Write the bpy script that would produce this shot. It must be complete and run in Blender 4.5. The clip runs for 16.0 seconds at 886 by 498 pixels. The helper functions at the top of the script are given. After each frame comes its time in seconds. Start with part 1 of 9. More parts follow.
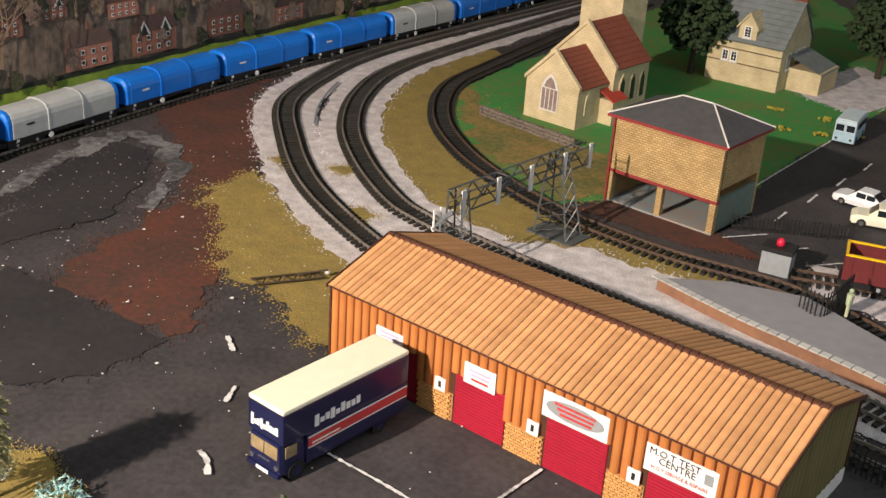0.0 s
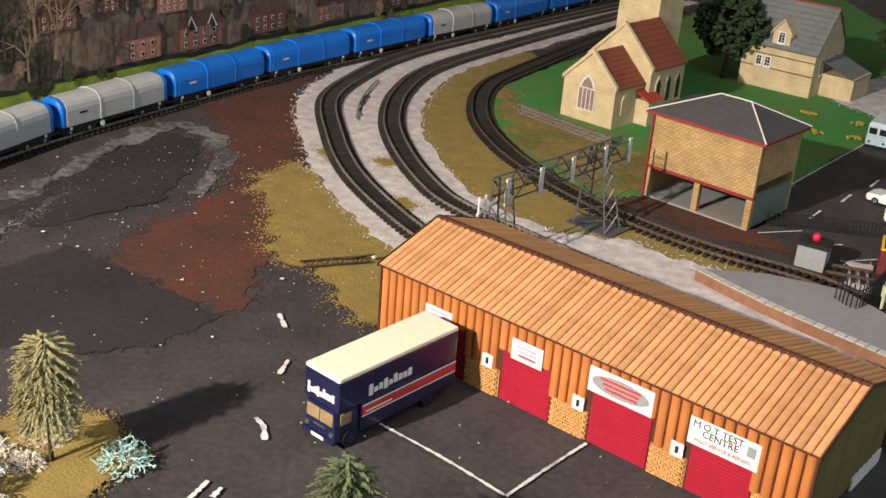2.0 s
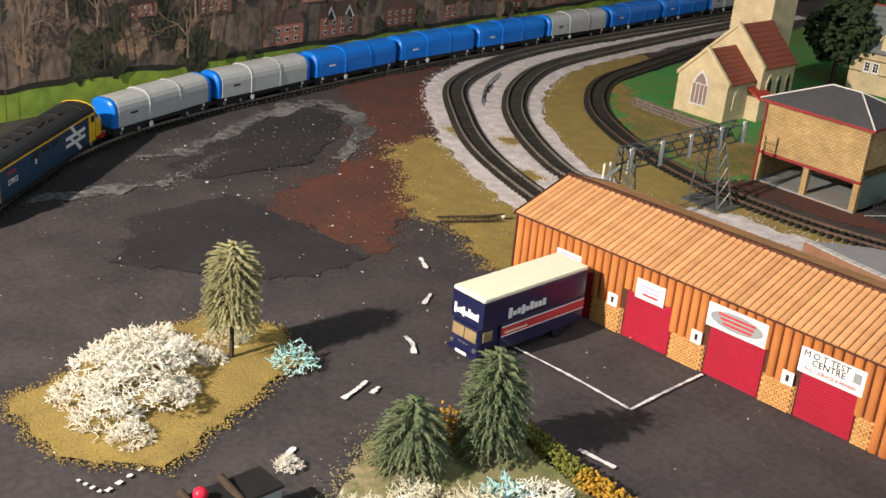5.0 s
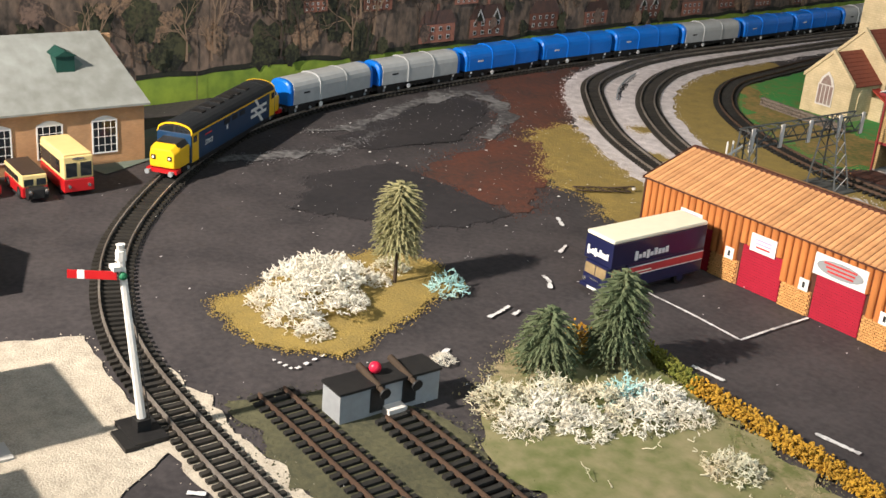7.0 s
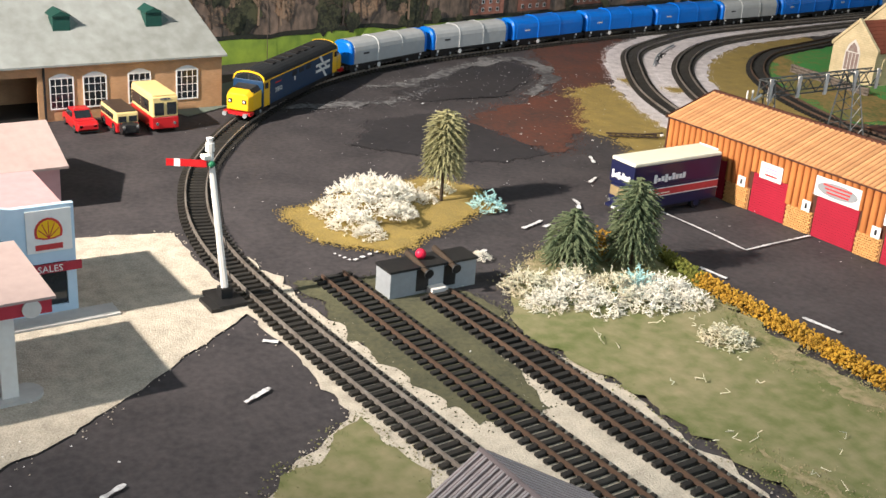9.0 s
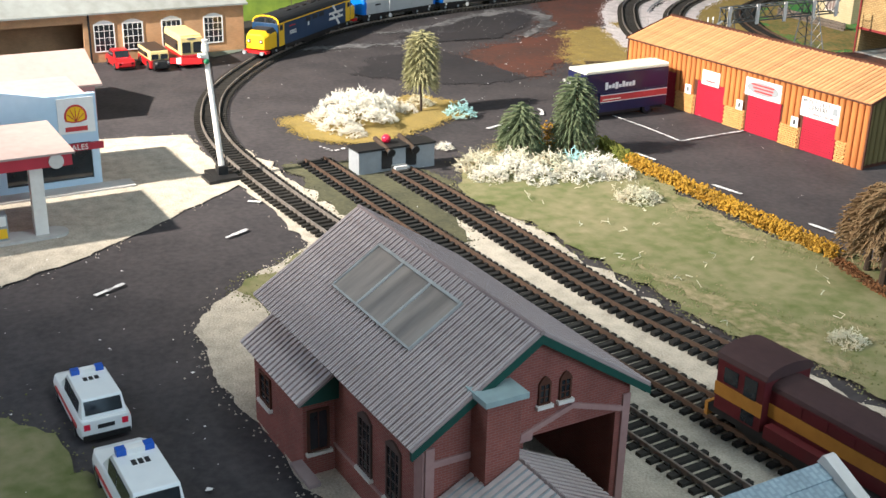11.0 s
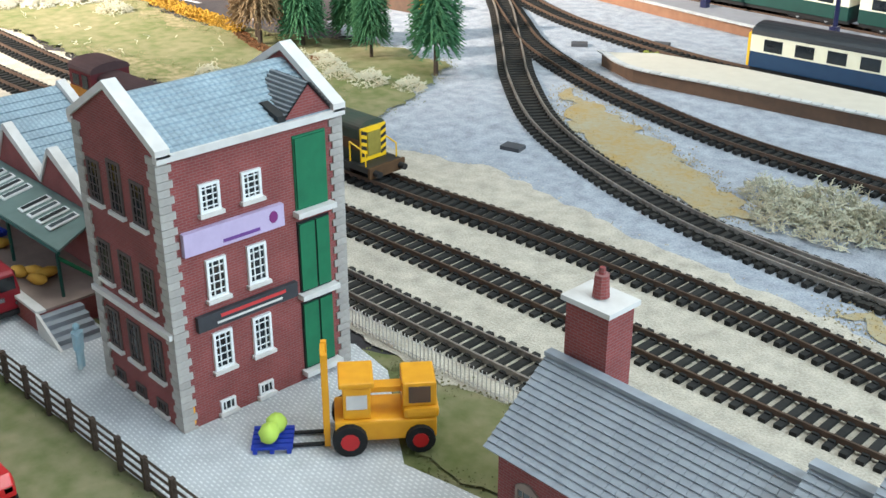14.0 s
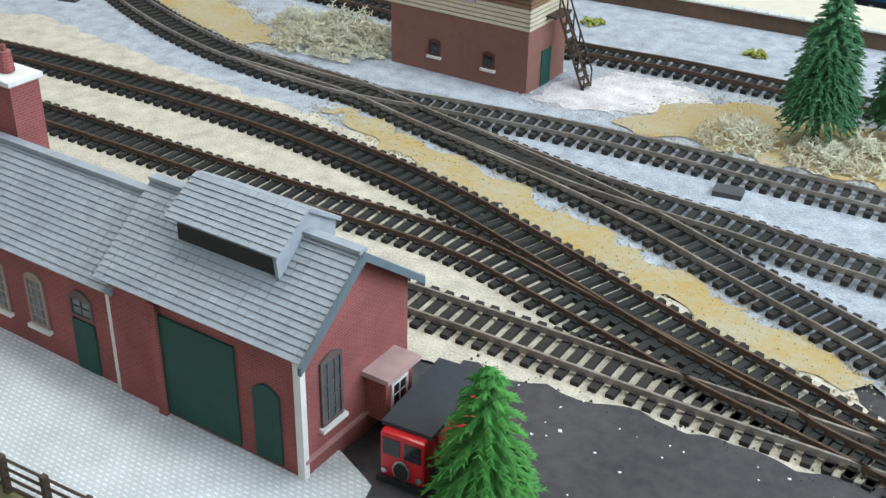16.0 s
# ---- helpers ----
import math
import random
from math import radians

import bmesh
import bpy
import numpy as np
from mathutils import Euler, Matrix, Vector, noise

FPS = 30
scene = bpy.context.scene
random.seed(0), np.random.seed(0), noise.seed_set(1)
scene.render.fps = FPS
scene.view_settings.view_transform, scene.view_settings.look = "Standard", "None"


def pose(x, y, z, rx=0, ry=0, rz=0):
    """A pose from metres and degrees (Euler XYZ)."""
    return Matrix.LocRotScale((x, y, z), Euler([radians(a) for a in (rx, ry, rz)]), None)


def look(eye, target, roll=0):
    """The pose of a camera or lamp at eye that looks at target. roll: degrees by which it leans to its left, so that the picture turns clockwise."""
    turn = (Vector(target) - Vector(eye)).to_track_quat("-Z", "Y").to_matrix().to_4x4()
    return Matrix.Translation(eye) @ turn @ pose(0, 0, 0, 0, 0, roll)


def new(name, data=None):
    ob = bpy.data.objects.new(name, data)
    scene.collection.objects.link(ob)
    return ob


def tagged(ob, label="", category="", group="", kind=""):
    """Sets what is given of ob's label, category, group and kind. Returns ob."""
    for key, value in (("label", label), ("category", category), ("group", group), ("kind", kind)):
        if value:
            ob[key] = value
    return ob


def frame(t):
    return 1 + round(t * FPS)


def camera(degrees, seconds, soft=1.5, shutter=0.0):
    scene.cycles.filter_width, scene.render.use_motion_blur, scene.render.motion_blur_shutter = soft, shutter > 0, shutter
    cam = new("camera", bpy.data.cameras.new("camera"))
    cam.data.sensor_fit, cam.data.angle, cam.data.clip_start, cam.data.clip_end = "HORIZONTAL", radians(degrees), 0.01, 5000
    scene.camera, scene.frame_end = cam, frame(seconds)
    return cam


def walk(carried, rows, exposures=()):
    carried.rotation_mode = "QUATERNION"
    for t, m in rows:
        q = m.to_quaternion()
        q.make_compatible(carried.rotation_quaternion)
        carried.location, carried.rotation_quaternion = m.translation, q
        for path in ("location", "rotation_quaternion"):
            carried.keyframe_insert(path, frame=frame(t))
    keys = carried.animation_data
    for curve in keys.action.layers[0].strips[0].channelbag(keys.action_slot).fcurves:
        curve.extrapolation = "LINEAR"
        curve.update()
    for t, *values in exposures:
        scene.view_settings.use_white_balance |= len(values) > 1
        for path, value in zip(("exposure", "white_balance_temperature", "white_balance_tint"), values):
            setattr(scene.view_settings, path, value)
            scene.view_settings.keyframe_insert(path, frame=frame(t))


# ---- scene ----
cam = camera(42.3, 16.0)
EXPOSURES = [(0.0, 0.40, 6350, 10), (5.5, 0.44, 6100, 8), (8.0, 0.54, 6000, 7), (10.5, 0.95, 5800, 6), (11.5, 1.20, 5800, 5), (13.0, 1.62, 5850, 6), (13.5, 1.76, 5900, 6), (16.0, 2.02, 6250, 9)]
PATH = [
    (0, (0.057, 0.051, 0.401), (-1.095, 1.462, -0.425), 4.1),
    (0.5, (0.053, 0.038, 0.395), (-1.106, 1.451, -0.418), 4.6),
    (1, (0.056, 0.031, 0.391), (-1.118, 1.434, -0.418), 4.6),
    (1.5, (0.061, 0.027, 0.39), (-1.117, 1.425, -0.421), 4.5),
    (2, (0.063, 0.015, 0.39), (-1.121, 1.41, -0.417), 4.7),
    (2.5, (0.071, 0.007, 0.39), (-1.122, 1.399, -0.41), 4.8),
    (3, (0.077, -0.003, 0.39), (-1.118, 1.389, -0.406), 5.0),
    (5.5, (0.124, -0.104, 0.358), (-1.24, 1.145, -0.404), 5.0),
    (6, (0.146, -0.126, 0.353), (-1.276, 1.06, -0.403), 4.5),
    (6.5, (0.178, -0.147, 0.352), (-1.272, 1.01, -0.395), 4.5),
    (7, (0.206, -0.175, 0.352), (-1.26, 0.965, -0.39), 4.8),
    (7.5, (0.232, -0.192, 0.346), (-1.254, 0.931, -0.383), 4.7),
    (8, (0.263, -0.211, 0.343), (-1.235, 0.896, -0.384), 4.7),
    (10.5, (0.466, -0.256, 0.303), (-1.124, 0.702, -0.441), 2.0),
    (11, (0.531, -0.253, 0.298), (-1.074, 0.685, -0.441), 1.4),
    (11.5, (0.588, -0.255, 0.29), (-0.993, 0.727, -0.441), 1.9),
    (12, (0.647, -0.266, 0.28), (-0.884, 0.79, -0.453), 2.0),
    (12.5, (0.709, -0.278, 0.276), (-0.721, 0.891, -0.49), 2.8),
    (13, (0.787, -0.266, 0.279), (-0.592, 0.955, -0.501), 2.6),
    (13.5, (0.876, -0.257, 0.29), (-0.489, 0.971, -0.502), 2.1),
    (14, (0.953, -0.24, 0.279), (-0.37, 0.998, -0.566), -0.0),
    (14.5, (0.998, -0.245, 0.285), (-0.17, 1.066, -0.673), 0.5),
    (15, (1.039, -0.225, 0.267), (-0.068, 1.135, -0.695), 0.3),
    (15.5, (1.076, -0.225, 0.266), (0.063, 1.201, -0.703), 0.7),
    (16, (1.115, -0.226, 0.262), (0.169, 1.237, -0.719), 1.2),
]
walk(cam, [(t, look(eye, target, roll)) for t, eye, target, roll in PATH], EXPOSURES)

# ---- light: a warm spotlight over the layout, sky light in the window openings, an added ceiling fill ----
world = bpy.data.worlds.new("sky")
scene.world = world
world.use_nodes = True
sky = world.node_tree.nodes.new("ShaderNodeTexSky")
sky.sky_type, sky.sun_disc, sky.sun_elevation, sky.sun_rotation = "NISHITA", False, radians(30), radians(188)
world.node_tree.links.new(sky.outputs[0], world.node_tree.nodes["Background"].inputs[0])
world.node_tree.nodes["Background"].inputs[1].default_value = 0.08


def lamp(name, kind, m, energy, colour, size=0.0, size_y=0.0):
    data = bpy.data.lights.new(name, kind)
    data.energy, data.color = energy, colour
    if kind == "SPOT":
        data.shadow_soft_size, data.spot_size, data.spot_blend = size, radians(size_y), 1.0
    else:
        data.shape, data.size, data.size_y = "RECTANGLE", size, size_y
    ob = new(name, data)
    ob.matrix_world = m
    return ob


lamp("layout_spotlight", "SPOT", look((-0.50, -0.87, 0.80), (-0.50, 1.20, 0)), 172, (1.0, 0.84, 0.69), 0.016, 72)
lamp("south_window_light", "AREA", look((-1.0, -0.88, 0.87), (-0.7, 0.6, 0)), 1.3, (0.72, 0.88, 1.0), 1.9, 1.1)
lamp("east_window_light", "AREA", look((1.96, 0.4, 0.85), (0.3, 0.2, 0)), 9.5, (0.80, 0.93, 1.0), 1.7, 1.0)
# added overhead fill for the closed room, not a known lamp
lamp("ceiling_fill_light", "AREA", look((0.55, 0.35, 1.53), (0.55, 0.35, 0)), 4.2, (0.95, 1.0, 0.97), 1.2, 0.5)


# ---- materials ----
def mat(name, c, c2=None, s=150, rough=0.7, bump=0.25, metal=0.0, rnd=0.0, spec=0.35, stretch=(1, 1, 1), fac=(0.35, 0.65), clear=0.0):
    """A two-scale noise of c and c2, with bump; rnd varies the brightness from piece to piece."""
    m = bpy.data.materials.new(name)
    m.use_nodes = True
    nt = m.node_tree
    b = nt.nodes["Principled BSDF"]
    b.inputs["Roughness"].default_value, b.inputs["Metallic"].default_value = rough, metal
    b.inputs["Specular IOR Level"].default_value = spec
    b.inputs["Coat Weight"].default_value = clear
    c2 = c2 or tuple(0.72 * v for v in c)
    tc, mp = nt.nodes.new("ShaderNodeTexCoord"), nt.nodes.new("ShaderNodeMapping")
    mp.inputs["Scale"].default_value = stretch
    nt.links.new(tc.outputs["Object"], mp.inputs[0])
    fine, wide = nt.nodes.new("ShaderNodeTexNoise"), nt.nodes.new("ShaderNodeTexNoise")
    for n, k, d in ((fine, s, 6), (wide, s / 9, 4)):
        n.inputs["Scale"].default_value, n.inputs["Detail"].default_value = k, d
        nt.links.new(mp.outputs[0], n.inputs["Vector"])
    add = nt.nodes.new("ShaderNodeMath")
    add.operation = "ADD"
    nt.links.new(fine.outputs[0], add.inputs[0])
    nt.links.new(wide.outputs[0], add.inputs[1])
    ramp = nt.nodes.new("ShaderNodeMapRange")
    ramp.inputs[1].default_value, ramp.inputs[2].default_value = 2 * fac[0], 2 * fac[1]
    nt.links.new(add.outputs[0], ramp.inputs[0])
    mix = nt.nodes.new("ShaderNodeMix")
    mix.data_type = "RGBA"
    mix.inputs[6].default_value, mix.inputs[7].default_value = (*c, 1), (*c2, 1)
    nt.links.new(ramp.outputs[0], mix.inputs[0])
    out = mix.outputs[2]
    if rnd:
        info, hsv, mr = nt.nodes.new("ShaderNodeObjectInfo"), nt.nodes.new("ShaderNodeHueSaturation"), nt.nodes.new("ShaderNodeMapRange")
        mr.inputs[3].default_value, mr.inputs[4].default_value = 1 - rnd, 1 + rnd
        nt.links.new(info.outputs["Random"], mr.inputs[0])
        nt.links.new(mr.outputs[0], hsv.inputs["Value"])
        nt.links.new(out, hsv.inputs["Color"])
        out = hsv.outputs[0]
    nt.links.new(out, b.inputs["Base Color"])
    if bump:
        bp = nt.nodes.new("ShaderNodeBump")
        bp.inputs["Strength"].default_value, bp.inputs["Distance"].default_value = bump, 0.0008
        nt.links.new(fine.outputs[0], bp.inputs["Height"])
        nt.links.new(bp.outputs[0], b.inputs["Normal"])
    return m


def bricks(name, c, c2, mortar, w=0.0032, h=0.0012, rough=0.85, axes="xz", joint=0.03, bump=0.4, stain=0.6):
    """Small courses in the plane of the two axes given."""
    m = mat(name, c, c2, 900, rough, 0.1)
    nt = m.node_tree
    b = nt.nodes["Principled BSDF"]
    tc, sep, com = nt.nodes.new("ShaderNodeTexCoord"), nt.nodes.new("ShaderNodeSeparateXYZ"), nt.nodes.new("ShaderNodeCombineXYZ")
    nt.links.new(tc.outputs["Object"], sep.inputs[0])
    if axes == "wall":
        add = nt.nodes.new("ShaderNodeMath")
        nt.links.new(sep.outputs[0], add.inputs[0])
        nt.links.new(sep.outputs[1], add.inputs[1])
        nt.links.new(add.outputs[0], com.inputs[0])
        nt.links.new(sep.outputs[2], com.inputs[1])
    else:
        for n, a in enumerate(axes):
            nt.links.new(sep.outputs["xyz".index(a)], com.inputs[n])
    tex = nt.nodes.new("ShaderNodeTexBrick")
    tex.inputs["Scale"].default_value = 1.0
    tex.inputs["Brick Width"].default_value, tex.inputs["Row Height"].default_value = w, h
    tex.inputs["Mortar Size"].default_value = h * joint * 4
    tex.inputs["Mortar Smooth"].default_value = 0.3
    tex.inputs["Color1"].default_value, tex.inputs["Color2"].default_value, tex.inputs["Mortar"].default_value = (*c, 1), (*c2, 1), (*mortar, 1)
    nt.links.new(com.outputs[0], tex.inputs["Vector"])
    wide = nt.nodes.new("ShaderNodeTexNoise")
    wide.inputs["Scale"].default_value, wide.inputs["Detail"].default_value = 60, 5
    nt.links.new(tc.outputs["Object"], wide.inputs["Vector"])
    mr = nt.nodes.new("ShaderNodeMapRange")
    mr.inputs[1].default_value, mr.inputs[2].default_value, mr.inputs[3].default_value, mr.inputs[4].default_value = 0.3, 0.7, 1 - 0.4 * stain, 1.1
    nt.links.new(wide.outputs[0], mr.inputs[0])
    hsv = nt.nodes.new("ShaderNodeHueSaturation")
    nt.links.new(tex.outputs["Color"], hsv.inputs["Color"])
    nt.links.new(mr.outputs[0], hsv.inputs["Value"])
    nt.links.new(hsv.outputs[0], b.inputs["Base Color"])
    bp = nt.nodes.new("ShaderNodeBump")
    bp.invert = True
    bp.inputs["Strength"].default_value, bp.inputs["Distance"].default_value = bump, 0.0004
    nt.links.new(tex.outputs["Fac"], bp.inputs["Height"])
    nt.links.new(bp.outputs[0], b.inputs["Normal"])
    return m


def glass(name, c=(0.02, 0.025, 0.03), rough=0.08):
    return mat(name, c, tuple(0.6 * v for v in c), 200, rough, 0.0, spec=0.6)


ASPHALT = mat("asphalt", (0.062, 0.054, 0.055), (0.030, 0.027, 0.029), 200, 0.75, 0.5, fac=(0.38, 0.64))
RUST_EARTH = mat("rust_earth", (0.115, 0.036, 0.020), (0.045, 0.028, 0.023), 160, 0.9, 0.6)
TAN_SCATTER = mat("tan_scatter", (0.30, 0.215, 0.055), (0.19, 0.14, 0.045), 500, 0.95, 0.9)
GRASS = mat("grass_scatter", (0.098, 0.118, 0.033), (0.28, 0.235, 0.135), 90, 0.95, 1.0, fac=(0.36, 0.72))
GREEN = mat("green_scatter", (0.050, 0.23, 0.050), (0.17, 0.16, 0.045), 90, 0.95, 0.9, fac=(0.46, 0.66))
BALLAST = mat("white_ballast", (0.74, 0.68, 0.67), (0.36, 0.32, 0.32), 700, 0.9, 1.0)
GREY_BALLAST = mat("grey_ballast", (0.44, 0.455, 0.49), (0.20, 0.215, 0.24), 800, 0.9, 1.0, fac=(0.34, 0.68))
CREAM_STONE = mat("cream_stone", (0.60, 0.535, 0.43), (0.31, 0.27, 0.215), 800, 0.9, 1.0, fac=(0.34, 0.68))
DARK_CINDER = mat("cinder", (0.05, 0.05, 0.03), (0.10, 0.095, 0.05), 300, 0.95, 0.9)
GOLD_SCATTER = mat("gold_scatter", (0.36, 0.24, 0.08), (0.34, 0.31, 0.22), 300, 0.95, 0.8)
SETTS = bricks("setts", (0.70, 0.69, 0.67), (0.60, 0.59, 0.58), (0.46, 0.46, 0.455), 0.0032, 0.0020, 0.8, "xy", 0.10, 0.5, 0.35)
SLEEPER = mat("sleeper_plastic", (0.016, 0.015, 0.014), (0.03, 0.026, 0.02), 400, 0.75, 0.2, rnd=0.25)
SLEEPER_BROWN = mat("sleeper_brown", (0.021, 0.020, 0.017), (0.014, 0.013, 0.012), 400, 0.8, 0.2, rnd=0.25)
RAIL = mat("rail_steel", (0.40, 0.36, 0.32), (0.20, 0.165, 0.135), 300, 0.45, 0.1, 0.6)
RAIL_RUST = mat("rail_rust", (0.12, 0.075, 0.05), (0.07, 0.045, 0.032), 300, 0.6, 0.1, 0.3)
ORANGE_BOARD = mat("orange_board", (0.50, 0.185, 0.048), (0.33, 0.105, 0.025), 130, 0.75, 0.25, rnd=0.12, stretch=(1, 1, 0.25))
ROOF_BOARD = mat("roof_board", (0.56, 0.285, 0.12), (0.34, 0.15, 0.06), 70, 0.8, 0.25, rnd=0.14, fac=(0.44, 0.66))
DARK_TRIM = mat("dark_trim", (0.05, 0.018, 0.01), (0.09, 0.03, 0.015), 200, 0.8)
# cladding of the unit's end walls: olive, with their shade mixed into the colour
SHADED_OLIVE_BOARD = mat("shaded_olive_board", (0.145, 0.115, 0.042), (0.10, 0.08, 0.03), 130, 0.8, 0.25, rnd=0.1, stretch=(1, 1, 0.25))
TAR = mat("tar", (0.034, 0.030, 0.032), (0.019, 0.018, 0.020), 120, 0.75, 0.4)
ROAD_PAINT = mat("road_paint", (0.66, 0.65, 0.64), (0.20, 0.19, 0.19), 260, 0.85, 0.5, fac=(0.50, 0.68))
DUST = mat("pale_dust", (0.17, 0.165, 0.165), (0.055, 0.052, 0.054), 130, 0.9, 0.4, fac=(0.40, 0.56))
RED_DOOR = mat("red_door", (0.36, 0.010, 0.032), (0.29, 0.008, 0.025), 300, 0.6, 0.15)
BUFF_BRICK = mat("buff_brick", (0.62, 0.34, 0.12), (0.50, 0.25, 0.08), 300, 0.85, 0.3, rnd=0.12)
MORTAR = mat("mortar", (0.40, 0.20, 0.08), None, 300, 0.9)
WHITE = mat("white_card", (0.80, 0.79, 0.76), (0.70, 0.69, 0.67), 200, 0.6, 0.05)
BLACK = mat("black_paint", (0.012, 0.012, 0.013), (0.022, 0.021, 0.02), 300, 0.5, 0.1)
INK = mat("ink", (0.02, 0.02, 0.022), None, 300, 0.6, 0)
RED_INK = mat("red_ink", (0.55, 0.05, 0.05), None, 300, 0.6, 0)
NAVY = mat("navy_paint", (0.012, 0.014, 0.055), (0.010, 0.012, 0.045), 100, 0.3, 0.03, clear=0.3)
CREAM = mat("cream_paint", (0.82, 0.78, 0.60), (0.76, 0.71, 0.54), 100, 0.4, 0.05)
BUTTER = mat("butter_paint", (0.80, 0.62, 0.27), (0.72, 0.55, 0.23), 100, 0.4, 0.05)
TRIM_RED = mat("trim_red", (0.26, 0.03, 0.03), (0.20, 0.025, 0.025), 150, 0.6)
RED_PAINT = mat("red_paint", (0.50, 0.015, 0.018), (0.42, 0.012, 0.015), 120, 0.32, 0.03, clear=0.3)
TYRE = mat("tyre_rubber", (0.014, 0.014, 0.014), None, 300, 0.8)
GLASS = glass("dark_glass")
PALE_GLASS = glass("pale_glass", (0.10, 0.115, 0.12), 0.15)
CHROME = mat("chrome", (0.6, 0.6, 0.6), None, 200, 0.25, 0, 0.9)
RED_BRICK = bricks("red_brick", (0.25, 0.058, 0.052), (0.215, 0.048, 0.045), (0.24, 0.11, 0.10), 0.0034, 0.0012, 0.9, "wall", 0.04, 0.25, 0.5)
PINK_BRICK = bricks("engine_shed_brick", (0.245, 0.075, 0.058), (0.21, 0.06, 0.05), (0.24, 0.12, 0.10), 0.0034, 0.0012, 0.9, "wall", 0.04, 0.25, 0.6)
STONE_WALL = bricks("yellow_stone", (0.56, 0.38, 0.17), (0.42, 0.27, 0.11), (0.30, 0.20, 0.09), 0.0050, 0.0022, 0.9, "wall", 0.06, 0.6, 0.5)
PALE_STONE = bricks("pale_stone", (0.60, 0.49, 0.30), (0.55, 0.44, 0.26), (0.50, 0.40, 0.24), 0.0060, 0.0030, 0.9, "wall", 0.03, 0.3, 0.5)
DEPOT_BRICK = bricks("depot_brick", (0.52, 0.30, 0.15), (0.46, 0.26, 0.13), (0.44, 0.27, 0.15), 0.0034, 0.0013, 0.9, "wall", 0.03, 0.25, 0.4)
SHED_STONE = mat("shed_stone", (0.36, 0.22, 0.20), (0.28, 0.16, 0.15), 200, 0.85)
QUOIN = mat("stone_quoin", (0.42, 0.38, 0.34), (0.32, 0.29, 0.26), 300, 0.85, rnd=0.1)
COPING = mat("white_coping", (0.66, 0.62, 0.58), (0.54, 0.50, 0.46), 150, 0.8)
SLATE = bricks("blue_slate", (0.33, 0.40, 0.44), (0.29, 0.36, 0.40), (0.25, 0.31, 0.345), 0.0040, 0.0026, 0.75, "xy", 0.06, 0.5, 0.4)
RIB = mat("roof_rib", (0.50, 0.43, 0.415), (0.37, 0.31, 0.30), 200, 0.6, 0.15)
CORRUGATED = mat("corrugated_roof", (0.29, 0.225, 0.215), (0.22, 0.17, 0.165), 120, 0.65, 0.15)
GREY_TILE = mat("grey_roof", (0.30, 0.315, 0.335), (0.22, 0.23, 0.25), 180, 0.7, 0.2)
TILE_RED = mat("red_roof_tile", (0.24, 0.065, 0.035), (0.18, 0.05, 0.03), 200, 0.85, 0.3)
GREEN_PAINT = mat("green_paint", (0.02, 0.16, 0.07), (0.015, 0.12, 0.055), 150, 0.6)
DARK_GREEN = mat("dark_green_paint", (0.010, 0.06, 0.045), (0.008, 0.045, 0.035), 150, 0.6)
TEAL_ROOF = mat("teal_canopy", (0.17, 0.225, 0.205), (0.11, 0.155, 0.14), 90, 0.4)
WOOD = mat("fence_wood", (0.075, 0.05, 0.035), (0.045, 0.03, 0.02), 300, 0.85)
LILAC = mat("lilac_board", (0.50, 0.40, 0.56), (0.44, 0.35, 0.50), 200, 0.7)
GREY_BOX = mat("grey_plastic", (0.30, 0.32, 0.33), (0.25, 0.26, 0.27), 200, 0.6)
YELLOW = mat("yellow_paint", (0.85, 0.52, 0.01), (0.78, 0.46, 0.01), 120, 0.35, 0.03, clear=0.3)
ORANGE_YELLOW = mat("plant_yellow", (0.78, 0.36, 0.015), (0.66, 0.28, 0.01), 150, 0.45, 0.05)
RAIL_BLUE = mat("rail_blue", (0.013, 0.045, 0.105), (0.010, 0.036, 0.086), 120, 0.38, 0.03, clear=0.2)
ROOF_GREY = mat("loco_roof", (0.022, 0.026, 0.030), (0.016, 0.018, 0.021), 200, 0.5)
BRIGHT_BLUE = mat("bright_blue", (0.010, 0.17, 0.66), (0.010, 0.14, 0.56), 120, 0.35, 0.03, clear=0.2)
HOOD_GREY = mat("hood_grey", (0.44, 0.45, 0.45), (0.36, 0.37, 0.37), 120, 0.4, 0.04)
MAROON = mat("maroon_paint", (0.10, 0.012, 0.016), (0.075, 0.012, 0.014), 150, 0.5)
LOCO_GREEN = mat("loco_green", (0.028, 0.045, 0.028), (0.035, 0.03, 0.02), 150, 0.6)
LAMP_WHITE = mat("signal_white", (0.76, 0.74, 0.70), (0.66, 0.63, 0.58), 200, 0.55)
BRANCH_WHITE = mat("white_lichen", (0.76, 0.75, 0.68), (0.62, 0.55, 0.42), 120, 0.9, 0.3)
BRANCH_GREY = mat("grey_lichen", (0.55, 0.57, 0.45), (0.62, 0.52, 0.36), 200, 0.9, 0.3)
BRANCH_BLUE = mat("blue_lichen", (0.30, 0.55, 0.56), (0.45, 0.6, 0.55), 200, 0.9, 0.3)
NEEDLE = mat("needle_green", (0.075, 0.105, 0.050), (0.150, 0.165, 0.085), 250, 0.85, 0.2)
NEEDLE_TAN = mat("needle_olive", (0.17, 0.165, 0.070), (0.33, 0.30, 0.155), 250, 0.85, 0.2)
NEEDLE_DARK = mat("needle_dark", (0.035, 0.120, 0.050), (0.075, 0.19, 0.08), 250, 0.85, 0.2)
LEAF_BROWN = mat("leaf_brown", (0.16, 0.095, 0.045), (0.26, 0.18, 0.09), 250, 0.9, 0.2)
LEAF_DARK = mat("leaf_dark", (0.018, 0.034, 0.014), (0.04, 0.06, 0.02), 250, 0.9, 0.2)
